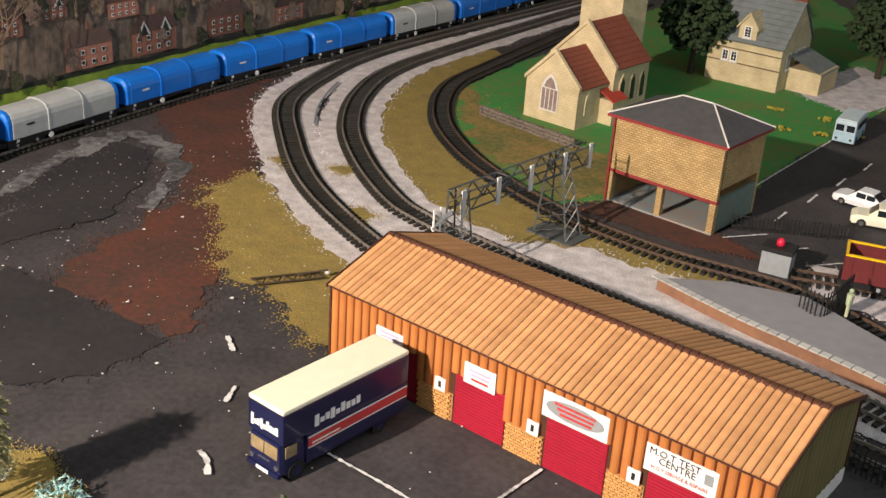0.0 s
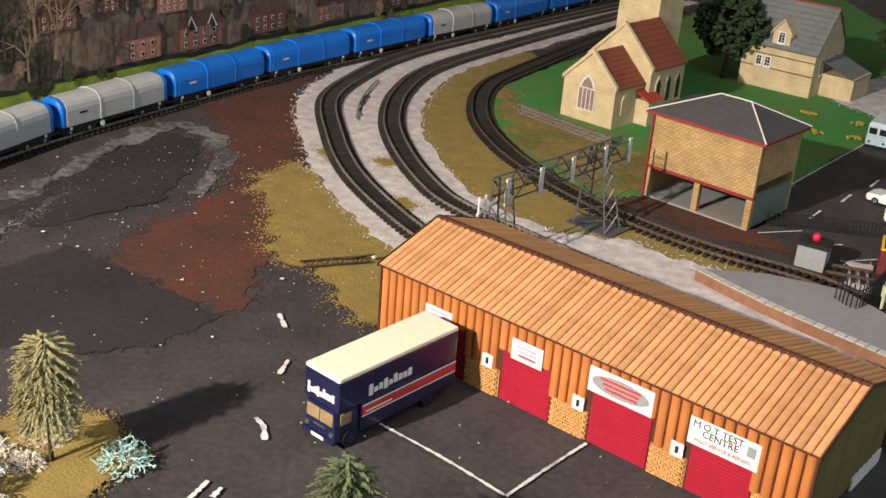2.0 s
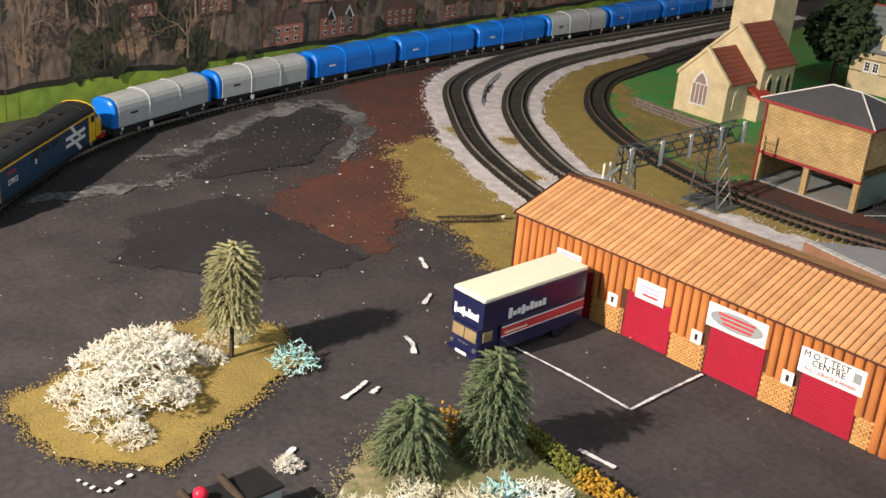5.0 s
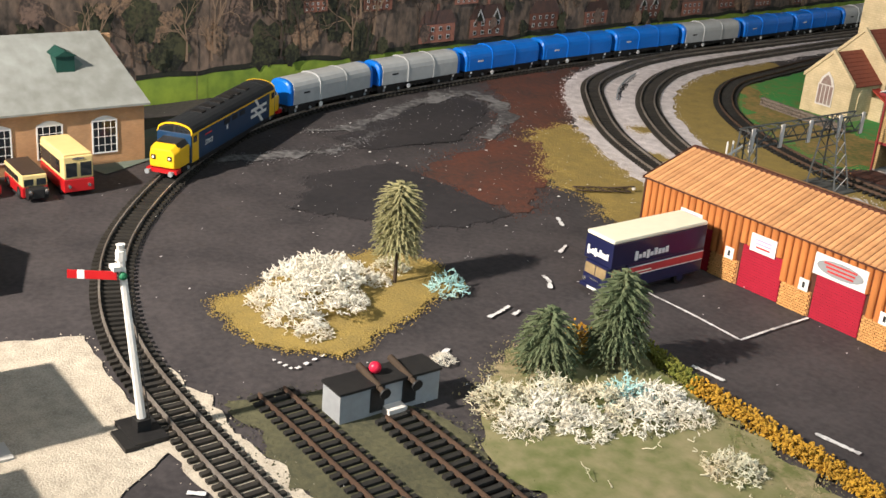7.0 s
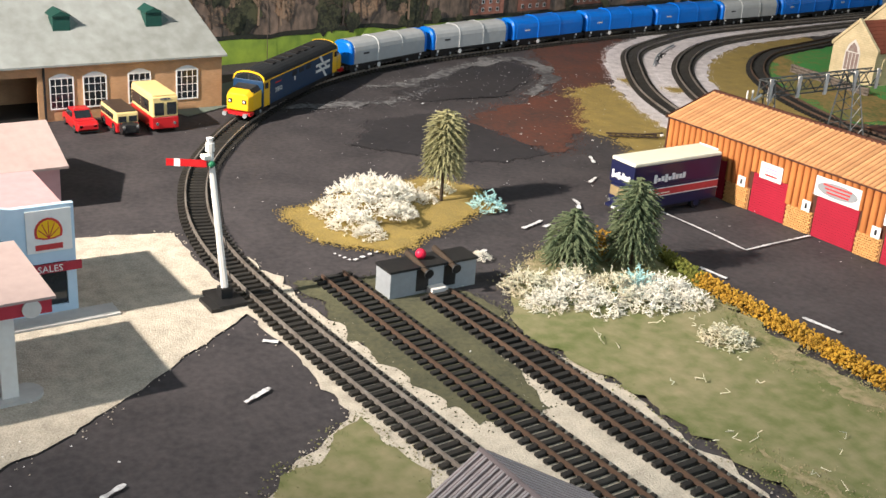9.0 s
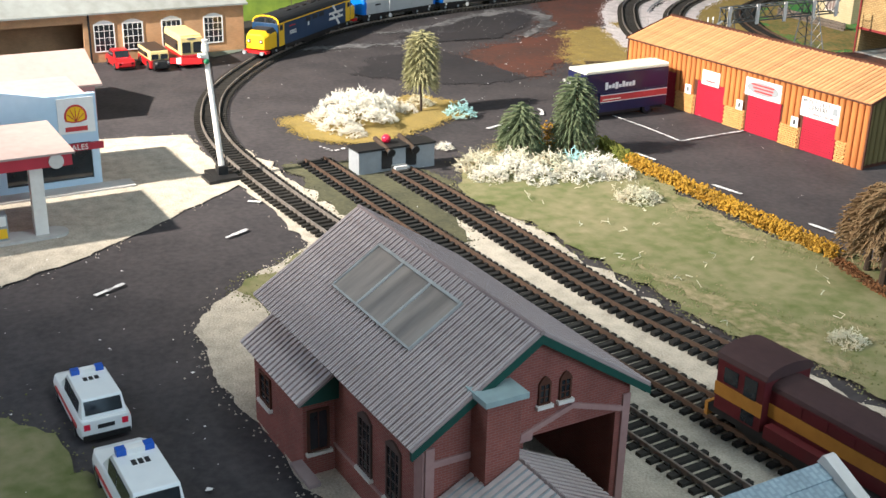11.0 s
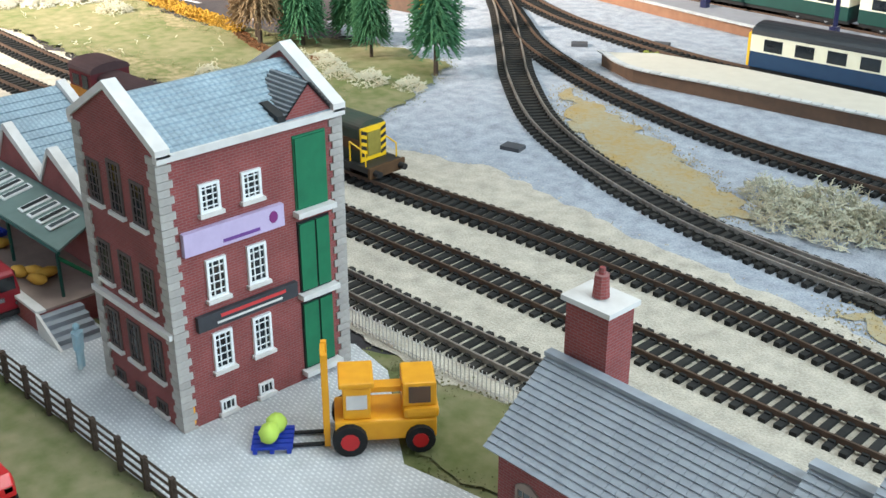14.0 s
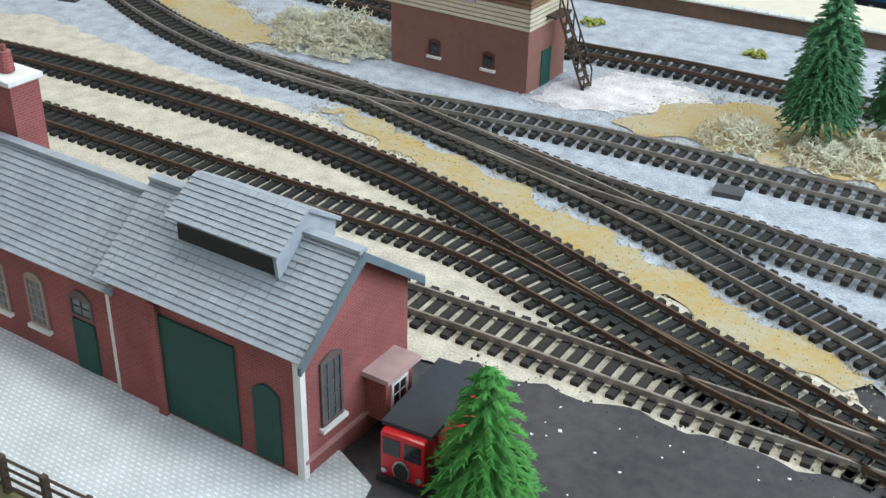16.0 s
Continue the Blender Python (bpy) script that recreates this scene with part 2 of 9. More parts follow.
LEAF_GREEN = mat("leaf_green", (0.04, 0.17, 0.03), (0.09, 0.26, 0.05), 250, 0.9, 0.2)
HEDGE_GOLD = mat("hedge_gold", (0.48, 0.27, 0.02), (0.34, 0.20, 0.03), 400, 0.95, 0.6)
HEDGE_GREEN = mat("hedge_green", (0.12, 0.14, 0.025), (0.20, 0.18, 0.03), 400, 0.95, 0.6)
BARK = mat("bark", (0.06, 0.04, 0.025), (0.035, 0.024, 0.016), 300, 0.9)
RED_LAMP = mat("red_lamp", (0.70, 0.02, 0.06), None, 200, 0.35)
POLE_STEEL = mat("gantry_steel", (0.055, 0.065, 0.068), (0.10, 0.10, 0.095), 300, 0.6)
PALE_BLUE = mat("pale_blue_wall", (0.50, 0.64, 0.76), (0.44, 0.58, 0.70), 150, 0.7, 0.05)
PINK_WALL = mat("pink_wall", (0.50, 0.30, 0.30), (0.44, 0.25, 0.25), 150, 0.8)
PINK_ROOF = mat("pink_roof", (0.42, 0.32, 0.29), (0.35, 0.265, 0.24), 150, 0.75)
DEPOT_ROOF = mat("depot_roof", (0.32, 0.335, 0.315), (0.21, 0.215, 0.195), 80, 0.8)
WALL_PAINT = mat("room_wall", (0.55, 0.52, 0.48), (0.50, 0.47, 0.43), 4, 0.9, 0.05)
TABLE_EDGE = mat("baseboard_ply", (0.30, 0.20, 0.11), None, 60, 0.8)
STONE_KERB = mat("kerb_stone", (0.52, 0.50, 0.47), (0.42, 0.41, 0.39), 200, 0.85, rnd=0.1)
BROWN_FACE = mat("brown_face", (0.13, 0.075, 0.045), (0.08, 0.05, 0.035), 150, 0.85)


# ---- mesh builder ----
class Mesh:
    def __init__(self):
        self.v, self.f = [], []

    def add(self, pts, faces):
        n = len(self.v)
        self.v += [tuple(p) for p in pts]
        self.f += [tuple(n + i for i in f) for f in faces]
        return self

    def box(self, x0, x1, y0, y1, z0, z1, f=None):
        pts = [(x, y, z) for z in (z0, z1) for x, y in ((x0, y0), (x1, y0), (x1, y1), (x0, y1))]
        if f:
            pts = [f(*p) for p in pts]
        return self.add(pts, [(3, 2, 1, 0), (4, 5, 6, 7), (0, 1, 5, 4), (1, 2, 6, 5), (2, 3, 7, 6), (3, 0, 4, 7)])

    def prism(self, poly, a, b, f=lambda u, v, w: (w, u, v)):
        """A closed outline (u, v), drawn out from w = a to b."""
        n = len(poly)
        pts = [f(u, v, w) for w in (a, b) for u, v in poly]
        return self.add(pts, [tuple(range(n))[::-1], tuple(range(n, 2 * n))] + [(i, (i + 1) % n, n + (i + 1) % n, n + i) for i in range(n)])

    def rod(self, p, q, r, r2=None, n=6):
        p, q = Vector(p), Vector(q)
        d = (q - p).normalized()
        a = d.cross((0, 0, 1) if abs(d.z) < 0.9 else (1, 0, 0)).normalized()
        b = d.cross(a)
        r2 = r if r2 is None else r2
        pts = [c + k * (a * math.cos(t) + b * math.sin(t)) for c, k in ((p, r), (q, r2)) for t in [2 * math.pi * i / n for i in range(n)]]
        return self.add(pts, [tuple(range(n))[::-1], tuple(range(n, 2 * n))] + [(i, (i + 1) % n, n + (i + 1) % n, n + i) for i in range(n)])

    def ball(self, c, r, rz=None, n=8, m=6, rough=0.0):
        rz = rz or r
        pts = []
        for j in range(m + 1):
            for i in range(n):
                a, b = 2 * math.pi * i / n, math.pi * j / m - math.pi / 2
                k = 1 + rough * (random.random() - 0.5)
                pts.append((c[0] + r * k * math.cos(a) * math.cos(b), c[1] + r * k * math.sin(a) * math.cos(b), c[2] + rz * k * math.sin(b)))
        return self.add(pts, [(j * n + i, j * n + (i + 1) % n, (j + 1) * n + (i + 1) % n, (j + 1) * n + i) for j in range(m) for i in range(n)])

    def data(self, name, material, bevel=0.0, smooth=False):
        me = bpy.data.meshes.new(name)
        me.from_pydata(self.v, [], self.f)
        bm = bmesh.new()
        bm.from_mesh(me)
        if bevel:
            bmesh.ops.bevel(bm, geom=[e for e in bm.edges if len(e.link_faces) == 2 and e.calc_face_angle() > 0.5], offset=bevel, segments=2, profile=0.6, affect="EDGES", clamp_overlap=True)
        bmesh.ops.recalc_face_normals(bm, faces=bm.faces)
        bm.to_mesh(me)
        bm.free()
        if smooth:
            me.polygons.foreach_set("use_smooth", [True] * len(me.polygons))
        me.materials.append(material)
        return me

    def put(self, name, material, parent=None, label="", bevel=0.0, smooth=False):
        ob = new(name, self.data(name, material, bevel, smooth))
        ob.parent = parent
        return tagged(ob, label)


def thing(name, m, label, category, group="", kind=""):
    ob = new(name)
    ob.empty_display_size = 0.01
    ob.matrix_world = m
    return tagged(ob, label, category, group, kind)


def piece(name, data, parent, m):
    ob = new(name, data)
    ob.parent = parent
    ob.matrix_basis = m
    return ob


def letters(name, text, size, material, parent, f, label=""):
    """Words in the built-in font as a thin mesh; f takes (u, v, w) to the thing's own space, centred on u = v = 0."""
    cu = bpy.data.curves.new(name, "FONT")
    cu.body, cu.size, cu.align_x, cu.align_y, cu.extrude, cu.resolution_u = text, size, "CENTER", "CENTER", 0.00012, 2
    tmp = new(name + "_curve", cu)
    me = bpy.data.meshes.new_from_object(tmp.evaluated_get(bpy.context.evaluated_depsgraph_get()))
    bpy.data.objects.remove(tmp)
    for v in me.vertices:
        v.co = f(v.co.x, v.co.y, v.co.z)
    me.materials.clear()
    me.materials.append(material)
    me.name = name
    ob = new(name, me)
    ob.parent = parent
    return tagged(ob, label)


def smooth_line(pts, step=0.004):
    """A curve through the points, at even steps."""
    p = [Vector((*q, 0)) for q in pts]
    p = [2 * p[0] - p[1]] + p + [2 * p[-1] - p[-2]]
    fine = []
    for i in range(1, len(p) - 2):
        for k in range(24):
            t = k / 24
            fine.append(0.5 * (2 * p[i] + (p[i + 1] - p[i - 1]) * t + (2 * p[i - 1] - 5 * p[i] + 4 * p[i + 1] - p[i + 2]) * t * t + (3 * p[i] - p[i - 1] - 3 * p[i + 1] + p[i + 2]) * t**3))
    fine.append(p[-2])
    out, left = [fine[0]], step
    for a, b in zip(fine, fine[1:]):
        d = (b - a).length
        while d >= left and d > 0:
            a = a + (b - a) * (left / d)
            out.append(a)
            d = (b - a).length
            left = step
        left -= d
    return out


def heading(line, i):
    d = line[min(i + 1, len(line) - 1)] - line[max(i - 1, 0)]
    return math.atan2(d.y, d.x)

from mathutils.geometry import delaunay_2d_cdt


# ---- the room and the baseboard ----
def room():
    m = Mesh().box(-2.3, 2.1, -0.3 - 1.2, 3.0, -0.95, -0.9)
    m.put("floor", WALL_PAINT, None, "plain grey floor of the layout room")
    tagged(bpy.data.objects["floor"], kind="structure")
    m = Mesh().box(-2.3, 2.1, -1.0, 3.0, 1.6, 1.65)
    tagged(m.put("ceiling", WHITE), "white painted ceiling of the room", kind="structure")
    m = Mesh()
    for x0, x1, z0, z1 in ((-2.3, -2.0, -0.9, 1.6), (0.0, 2.1, -0.9, 1.6), (-2.0, 0.0, -0.9, 0.22), (-2.0, 0.0, 1.5, 1.6)):
        m.box(x0, x1, -1.0, -0.9, z0, z1)
    tagged(m.put("wall_south", WALL_PAINT), "painted wall with a wide window opening", kind="structure")
    m = Mesh()
    for y0, y1, z0, z1 in ((-0.9, -0.5, -0.9, 1.6), (1.3, 3.0, -0.9, 1.6), (-0.5, 1.3, -0.9, 0.3), (-0.5, 1.3, 1.4, 1.6)):
        m.box(2.0, 2.1, y0, y1, z0, z1)
    tagged(m.put("wall_east", WALL_PAINT), "painted wall with a window opening", kind="structure")
    tagged(Mesh().box(-2.3, -2.2, -0.9, 3.0, -0.9, 1.6).put("wall_west", WALL_PAINT), "plain painted wall of the room", kind="structure")
    tagged(Mesh().box(-2.2, 2.0, 2.9, 3.0, -0.9, 1.6).put("wall_north", WALL_PAINT), "plain painted wall of the room", kind="structure")
    # unseen housing made up to go with the overhead fill
    lampbody = thing("ceiling_fill_lamp", pose(0.55, 0.35, 1.6), "unseen white ceiling panel added for fill light", "lamp")
    Mesh().box(-0.62, 0.62, -0.27, 0.27, -0.045, 0, None).put("frame", WHITE, lampbody)
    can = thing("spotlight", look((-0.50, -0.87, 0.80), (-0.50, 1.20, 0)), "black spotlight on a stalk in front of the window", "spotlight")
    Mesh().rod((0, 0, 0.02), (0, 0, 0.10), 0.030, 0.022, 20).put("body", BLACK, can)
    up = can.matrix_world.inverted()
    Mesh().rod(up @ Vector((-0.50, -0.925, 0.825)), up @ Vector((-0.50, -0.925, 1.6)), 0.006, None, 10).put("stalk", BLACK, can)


room()
base = Mesh()
base.box(-1.4, 1.7, -0.42, 2.3, -0.06, -0.004)
tagged(base.put("baseboard", TABLE_EDGE), "plywood baseboard under the model layout", kind="structure")
NX, NY = 120, 105
gm = Mesh()
gm.add([(-1.4 + 3.1 * i / NX, -0.42 + 2.72 * j / NY, 0.0006 * noise.noise((i * 0.37, j * 0.37, 0))) for j in range(NY + 1) for i in range(NX + 1)],
       [(j * (NX + 1) + i, j * (NX + 1) + i + 1, (j + 1) * (NX + 1) + i + 1, (j + 1) * (NX + 1) + i) for j in range(NY) for i in range(NX)])
tagged(gm.put("ground", ASPHALT, smooth=True), "dark grey painted asphalt ground with worn marks", kind="structure")


def patch(name, pts, z, material, label, jitter=0.004, rise=0.0, grains=120, close=0.006):
    """A strewn area with an uneven outline, a little above the ground, and loose grains along its edge."""
    rim = []
    for a, b in zip(pts, pts[1:] + pts[:1]):
        a, b = Vector(a), Vector(b)
        n = max(1, int((b - a).length / close))
        for k in range(n):
            p = a.lerp(b, k / n)
            q = Vector((p.x * 55, p.y * 55, z * 3000))
            j = Vector((noise.noise(q), noise.noise(q + Vector((40, 7, 3))))) * jitter * 1.6
            j += Vector((noise.noise(q * 6), noise.noise(q * 6 + Vector((4, 77, 3))))) * jitter * 0.7
            rim.append(p + j)
    co, _, tri, *_ = delaunay_2d_cdt(rim, [], [list(range(len(rim)))], 1, 1e-6)
    me = bpy.data.meshes.new(name)
    me.from_pydata([(p.x, p.y, z + 0.0003) for p in co], [], [tuple(t) for t in tri])
    bm = bmesh.new()
    bm.from_mesh(me)
    for f in bm.faces:
        f.normal_update()
        if f.normal.z < 0:
            f.normal_flip()
    bm.to_mesh(me)
    bm.free()
    me.materials.append(material)
    ob = tagged(new(name, me), label, kind="structure")
    if grains:
        rnd, g = random.Random(len(rim)), Mesh()
        for _ in range(grains * 6):
            p = rim[rnd.randrange(len(rim))]
            sp = max(0.004, jitter * 0.8)
            x, y, r = p.x + rnd.gauss(0, sp), p.y + rnd.gauss(0, sp), rnd.uniform(0.0004, 0.0010)
            a = rnd.uniform(0, 6.3)
            g.add([(x + r * math.cos(a + k), y + r * math.sin(a + k), z) for k in (0, 2.1, 4.2)] + [(x, y, z + r)], [(0, 1, 3), (1, 2, 3), (2, 0, 3)])
        tagged(g.put("loose_grain", material, ob), kind="stuff")
    return ob


def ribbon(line, half):
    """The outline of a band along a line."""
    side = [(p + Vector((-math.sin(heading(line, i)), math.cos(heading(line, i)), 0)) * k, i) for k in (half, -half) for i, p in enumerate(line)]
    n = len(line)
    return [tuple(p[:2]) for p, _ in side[:n]] + [tuple(p[:2]) for p, _ in side[n:]][::-1]


MAIN = [(-1.075, 2.1), (-1.035, 1.6), (-1.010, 1.342), (-0.999, 1.139), (-0.991, 1.03), (-0.980, 0.90), (-0.954, 0.72), (-0.928, 0.575), (-0.897, 0.465), (-0.85, 0.37), (-0.79, 0.293), (-0.713, 0.215), (-0.613, 0.139), (-0.52, 0.095), (-0.43, 0.072), (-0.33, 0.066), (-0.2, 0.068), (0, 0.079), (0.15, 0.088), (0.35, 0.093), (0.55, 0.098), (0.7, 0.105), (0.9, 0.116), (1.0, 0.119), (1.1, 0.123), (1.45, 0.13)]
SIDING = [(-0.338, 0.125), (-0.1, 0.126), (0.05, 0.130), (0.15, 0.135), (0.35, 0.146), (0.49, 0.154), (0.6, 0.159), (0.75, 0.162), (0.84, 0.167), (0.883, 0.165), (0.933, 0.153), (0.992, 0.138), (1.04, 0.128), (1.15, 0.108), (1.3, 0.085)]
STUB = [(-0.278, 0.178), (-0.16, 0.179), (0, 0.177), (0.06, 0.181), (0.12, 0.187), (0.25, 0.198), (0.43, 0.208), (0.54, 0.219), (0.67, 0.224), (0.738, 0.221), (0.822, 0.208), (0.9, 0.185), (0.968, 0.161), (1.036, 0.141), (1.1, 0.127), (1.4, 0.09)]
OUTER = [(-1.010, 1.75), (-0.984, 1.263), (-0.966, 1.108), (-0.935, 1.01), (-0.879, 0.901), (-0.777, 0.813), (-0.683, 0.75), (-0.581, 0.706), (-0.50, 0.685), (-0.40, 0.682), (-0.2, 0.695), (-0.08, 0.70)]
CURVE = [(-0.985, 1.85), (-0.963, 1.612), (-0.93, 1.286), (-0.902, 1.105), (-0.851, 0.992), (-0.778, 0.9), (-0.695, 0.833), (-0.609, 0.783), (-0.555, 0.766), (-0.47, 0.759), (-0.33, 0.756), (-0.154, 0.755), (-0.05, 0.73), (0.05, 0.678), (0.12, 0.625), (0.19, 0.561), (0.26, 0.495), (0.316, 0.443), (0.408, 0.372), (0.5, 0.328), (0.6, 0.299), (0.7, 0.290), (0.777, 0.303), (0.847, 0.314), (0.913, 0.320), (0.975, 0.322), (1.05, 0.327), (1.4, 0.34)]
INNER = [(-0.93, 1.75), (-0.895, 1.513), (-0.841, 1.236), (-0.809, 1.106), (-0.736, 1.002), (-0.646, 0.934), (-0.555, 0.894), (-0.472, 0.873), (-0.408, 0.868), (-0.352, 0.870), (-0.257, 0.884), (-0.16, 0.86), (-0.05, 0.815), (0.08, 0.79), (0.25, 0.79), (0.45, 0.80), (0.8, 0.82)]
LEAD = [(0.62, 0.296), (0.709, 0.293), (0.775, 0.279), (0.838, 0.265), (0.916, 0.244), (0.984, 0.218), (1.041, 0.197), (1.2, 0.14), (1.35, 0.11)]
SPUR = [(0.80, 0.274), (0.854, 0.264), (0.91, 0.257), (0.968, 0.256), (1.04, 0.252), (1.4, 0.25)]
BAY = [(0.05, 0.683), (0.17, 0.59), (0.258, 0.527), (0.368, 0.478), (0.464, 0.451), (0.534, 0.438), (0.6, 0.434), (0.7, 0.434), (0.793, 0.438), (0.858, 0.446), (0.921, 0.449), (1.15, 0.46)]
FAR = [(0.04, 0.70), (0.16, 0.645), (0.25, 0.617), (0.373, 0.598), (0.46, 0.60), (0.6, 0.615), (0.9, 0.65), (1.4, 0.70)]
GOODS = [(-0.27, 0.915), (-0.2, 0.945), (-0.1, 0.97), (0.05, 0.99)]

# strewn areas, from the lowest up
patch("grey_gravel", [(0.08, 0.52), (0.16, 0.40), (0.30, 0.27), (0.42, 0.235), (0.7, 0.24), (0.9, 0.21), (1.1, 0.16), (1.6, 0.12), (1.6, 1.2), (-0.1, 1.2), (-0.12, 0.78), (0.02, 0.64)], 0.0006, GREY_BALLAST, "pale grey fine gravel between the tracks", 0.006)
patch("cream_gravel", [(-0.42, 0.088), (-0.30, 0.09), (-0.2, 0.095), (-0.14, 0.15), (-0.19, 0.163), (-0.16, 0.205), (0.05, 0.20), (0.25, 0.225), (0.45, 0.28), (0.6, 0.262), (0.75, 0.25), (0.88, 0.215), (1.0, 0.17), (1.2, 0.12), (0.93, 0.085), (0.7, 0.06), (0.55, 0.07), (0.29, 0.02), (0.0, 0.05), (-0.2, 0.045), (-0.34, 0.046)], 0.0009, CREAM_STONE, "cream ballast chippings between the sidings", 0.005)
patch("cinder", [(-0.34, 0.095), (-0.22, 0.092), (-0.12, 0.10), (-0.12, 0.15), (-0.20, 0.165), (-0.22, 0.205), (-0.29, 0.20), (-0.33, 0.15)], 0.0012, DARK_CINDER, "dark cinder and weeds round the track ends", 0.006)
patch("forecourt", [(-0.62, -0.40), (-0.50, -0.10), (-0.486, -0.016), (-0.467, 0.055), (-0.42, 0.050), (-0.311, 0.050), (-0.283, 0.008), (-0.239, -0.056), (-0.213, -0.097), (-0.18, -0.167), (-0.08, -0.40)], 0.0006, CREAM_STONE, "cream chippings of the filling station forecourt", 0.002)
patch("shed_apron", [(-0.171, 0.052), (-0.088, -0.062), (-0.064, -0.074), (0.021, -0.080), (0.127, -0.079), (0.23, -0.072), (0.278, -0.066), (0.30, 0.045), (0.0, 0.06)], 0.0012, CREAM_STONE, "cream chippings round the engine shed", 0.003)
patch("grass_tuft", [(-0.158, 0.048), (-0.11, -0.03), (-0.06, -0.02), (-0.03, 0.045)], 0.0016, GRASS, "olive grass scatter by the engine shed", 0.006)
patch("rust_earth", [(-0.952, 0.765), (-0.972, 0.955), (-0.91, 0.89), (-0.77, 0.765), (-0.714, 0.705), (-0.62, 0.60), (-0.525, 0.49), (-0.566, 0.465), (-0.663, 0.462), (-0.70, 0.534), (-0.727, 0.629), (-0.876, 0.745)], 0.0005, RUST_EARTH, "rust-brown painted earth", 0.013, grains=900)
patch("tan_scatter", [(-0.735, 0.674), (-0.74, 0.73), (-0.62, 0.685), (-0.555, 0.668), (-0.43, 0.66), (-0.43, 0.565), (-0.455, 0.545), (-0.528, 0.568), (-0.6, 0.58), (-0.645, 0.617)], 0.0008, TAN_SCATTER, "tan ground scatter beside the ballast", 0.008, grains=700)
inner_line, outer_line, curve_line = smooth_line(INNER), smooth_line(OUTER), smooth_line(CURVE)
patch("tan_scatter", [(-0.93, 1.30), (-0.90, 1.10), (-0.85, 0.99), (-0.775, 0.895), (-0.69, 0.83), (-0.6, 0.78), (-0.5, 0.76), (-0.40, 0.77), (-0.33, 0.80), (-0.30, 0.87), (-0.45, 0.885), (-0.55, 0.90), (-0.64, 0.94), (-0.73, 1.0), (-0.80, 1.10), (-0.85, 1.28)], 0.0006, TAN_SCATTER, "tan ground scatter between the curved tracks", 0.004)
patch("green_field", [(-0.86, 1.50), (-0.80, 1.10), (-0.73, 1.0), (-0.64, 0.93), (-0.5, 0.885), (-0.48, 0.93), (-0.36, 0.95), (-0.375, 1.03), (-0.395, 1.12), (-0.405, 1.30), (-0.42, 1.75), (-0.85, 2.2), (-0.98, 2.2)], 0.0006, GREEN, "bright green grass round the church", 0.005)
patch("weedy_bank", [(-0.80, 1.13), (-0.73, 1.03), (-0.64, 0.955), (-0.50, 0.90), (-0.475, 0.96), (-0.50, 1.04), (-0.62, 1.06), (-0.72, 1.07)], 0.0012, mat("weeds", (0.115, 0.125, 0.035), (0.30, 0.185, 0.06), 200, 0.95, 1.0, fac=(0.40, 0.62)), "rough olive weeds on the bank below the church", 0.012, grains=300)
patch("brick_yard", [(-0.478, 0.90), (-0.36, 0.905), (-0.30, 0.93), (-0.355, 0.95), (-0.47, 0.945)], 0.0009, RUST_EARTH, "reddish yard in front of the stone shed", 0.002)
patch("gravel_yard", [(-0.53, 1.46), (-0.42, 1.42), (-0.41, 1.62), (-0.52, 1.66)], 0.0012, BALLAST, "pale gravel yard beside the house", 0.004)
patch("white_ballast", ribbon([p for p in outer_line if p.y < 1.30 and p.x < -0.40][::3], 0.036), 0.0010, BALLAST, "white granite ballast under the curved track", 0.004, grains=400)
patch("white_ballast", ribbon([p for p in curve_line if p.x < -0.47][::3], 0.034), 0.0014, BALLAST, "white granite ballast under the curved track", 0.004, grains=400)
patch("white_ballast", [(-0.50, 0.72), (-0.3, 0.715), (-0.1, 0.72), (-0.02, 0.74), (-0.1, 0.79), (-0.25, 0.80), (-0.33, 0.84), (-0.42, 0.825), (-0.48, 0.79)], 0.0010, BALLAST, "white ballast spilt by the platform ramp", 0.008, grains=300)
patch("white_ballast", [(-0.24, 0.895), (-0.1, 0.90), (0.1, 0.87), (0.1, 1.03), (-0.1, 1.02), (-0.27, 0.95)], 0.0010, BALLAST, "white ballast round the goods siding", 0.006)
patch("bush_bed", [(-0.475, 0.152), (-0.401, 0.152), (-0.366, 0.190), (-0.390, 0.255), (-0.420, 0.330), (-0.466, 0.340), (-0.505, 0.318), (-0.510, 0.254), (-0.486, 0.198)], 0.0016, TAN_SCATTER, "olive scatter bed under the white bushes", 0.005, grains=700)
patch("grass_bank", [(-0.315, 0.30), (-0.265, 0.225), (-0.205, 0.200), (-0.1, 0.207), (0.05, 0.206), (0.214, 0.235), (0.32, 0.27), (0.30, 0.33), (0.24, 0.43), (0.15, 0.43), (0.05, 0.385), (-0.02, 0.352), (-0.1, 0.350), (-0.2, 0.362), (-0.26, 0.380), (-0.30, 0.36)], 0.0022, GRASS, "olive and straw grass bank between siding and road", 0.006, grains=400)
STRAW = mat("straw_scatter", (0.29, 0.235, 0.135), (0.115, 0.125, 0.040), 160, 0.95, 1.0, fac=(0.42, 0.60))
for fringe in ([(-0.19, 0.352), (-0.10, 0.342), (0.0, 0.344), (0.06, 0.372), (0.02, 0.352), (-0.03, 0.330), (-0.11, 0.328)], [(-0.02, 0.225), (0.06, 0.215), (0.16, 0.232), (0.13, 0.252), (0.05, 0.240)], [(0.10, 0.285), (0.19, 0.275), (0.25, 0.305), (0.17, 0.315)], [(-0.312, 0.30), (-0.272, 0.238), (-0.255, 0.250), (-0.288, 0.305)]):
    patch("straw_scatter", fringe, 0.0026, STRAW, "straw-coloured bare strip of the grass bank", 0.010, grains=160)
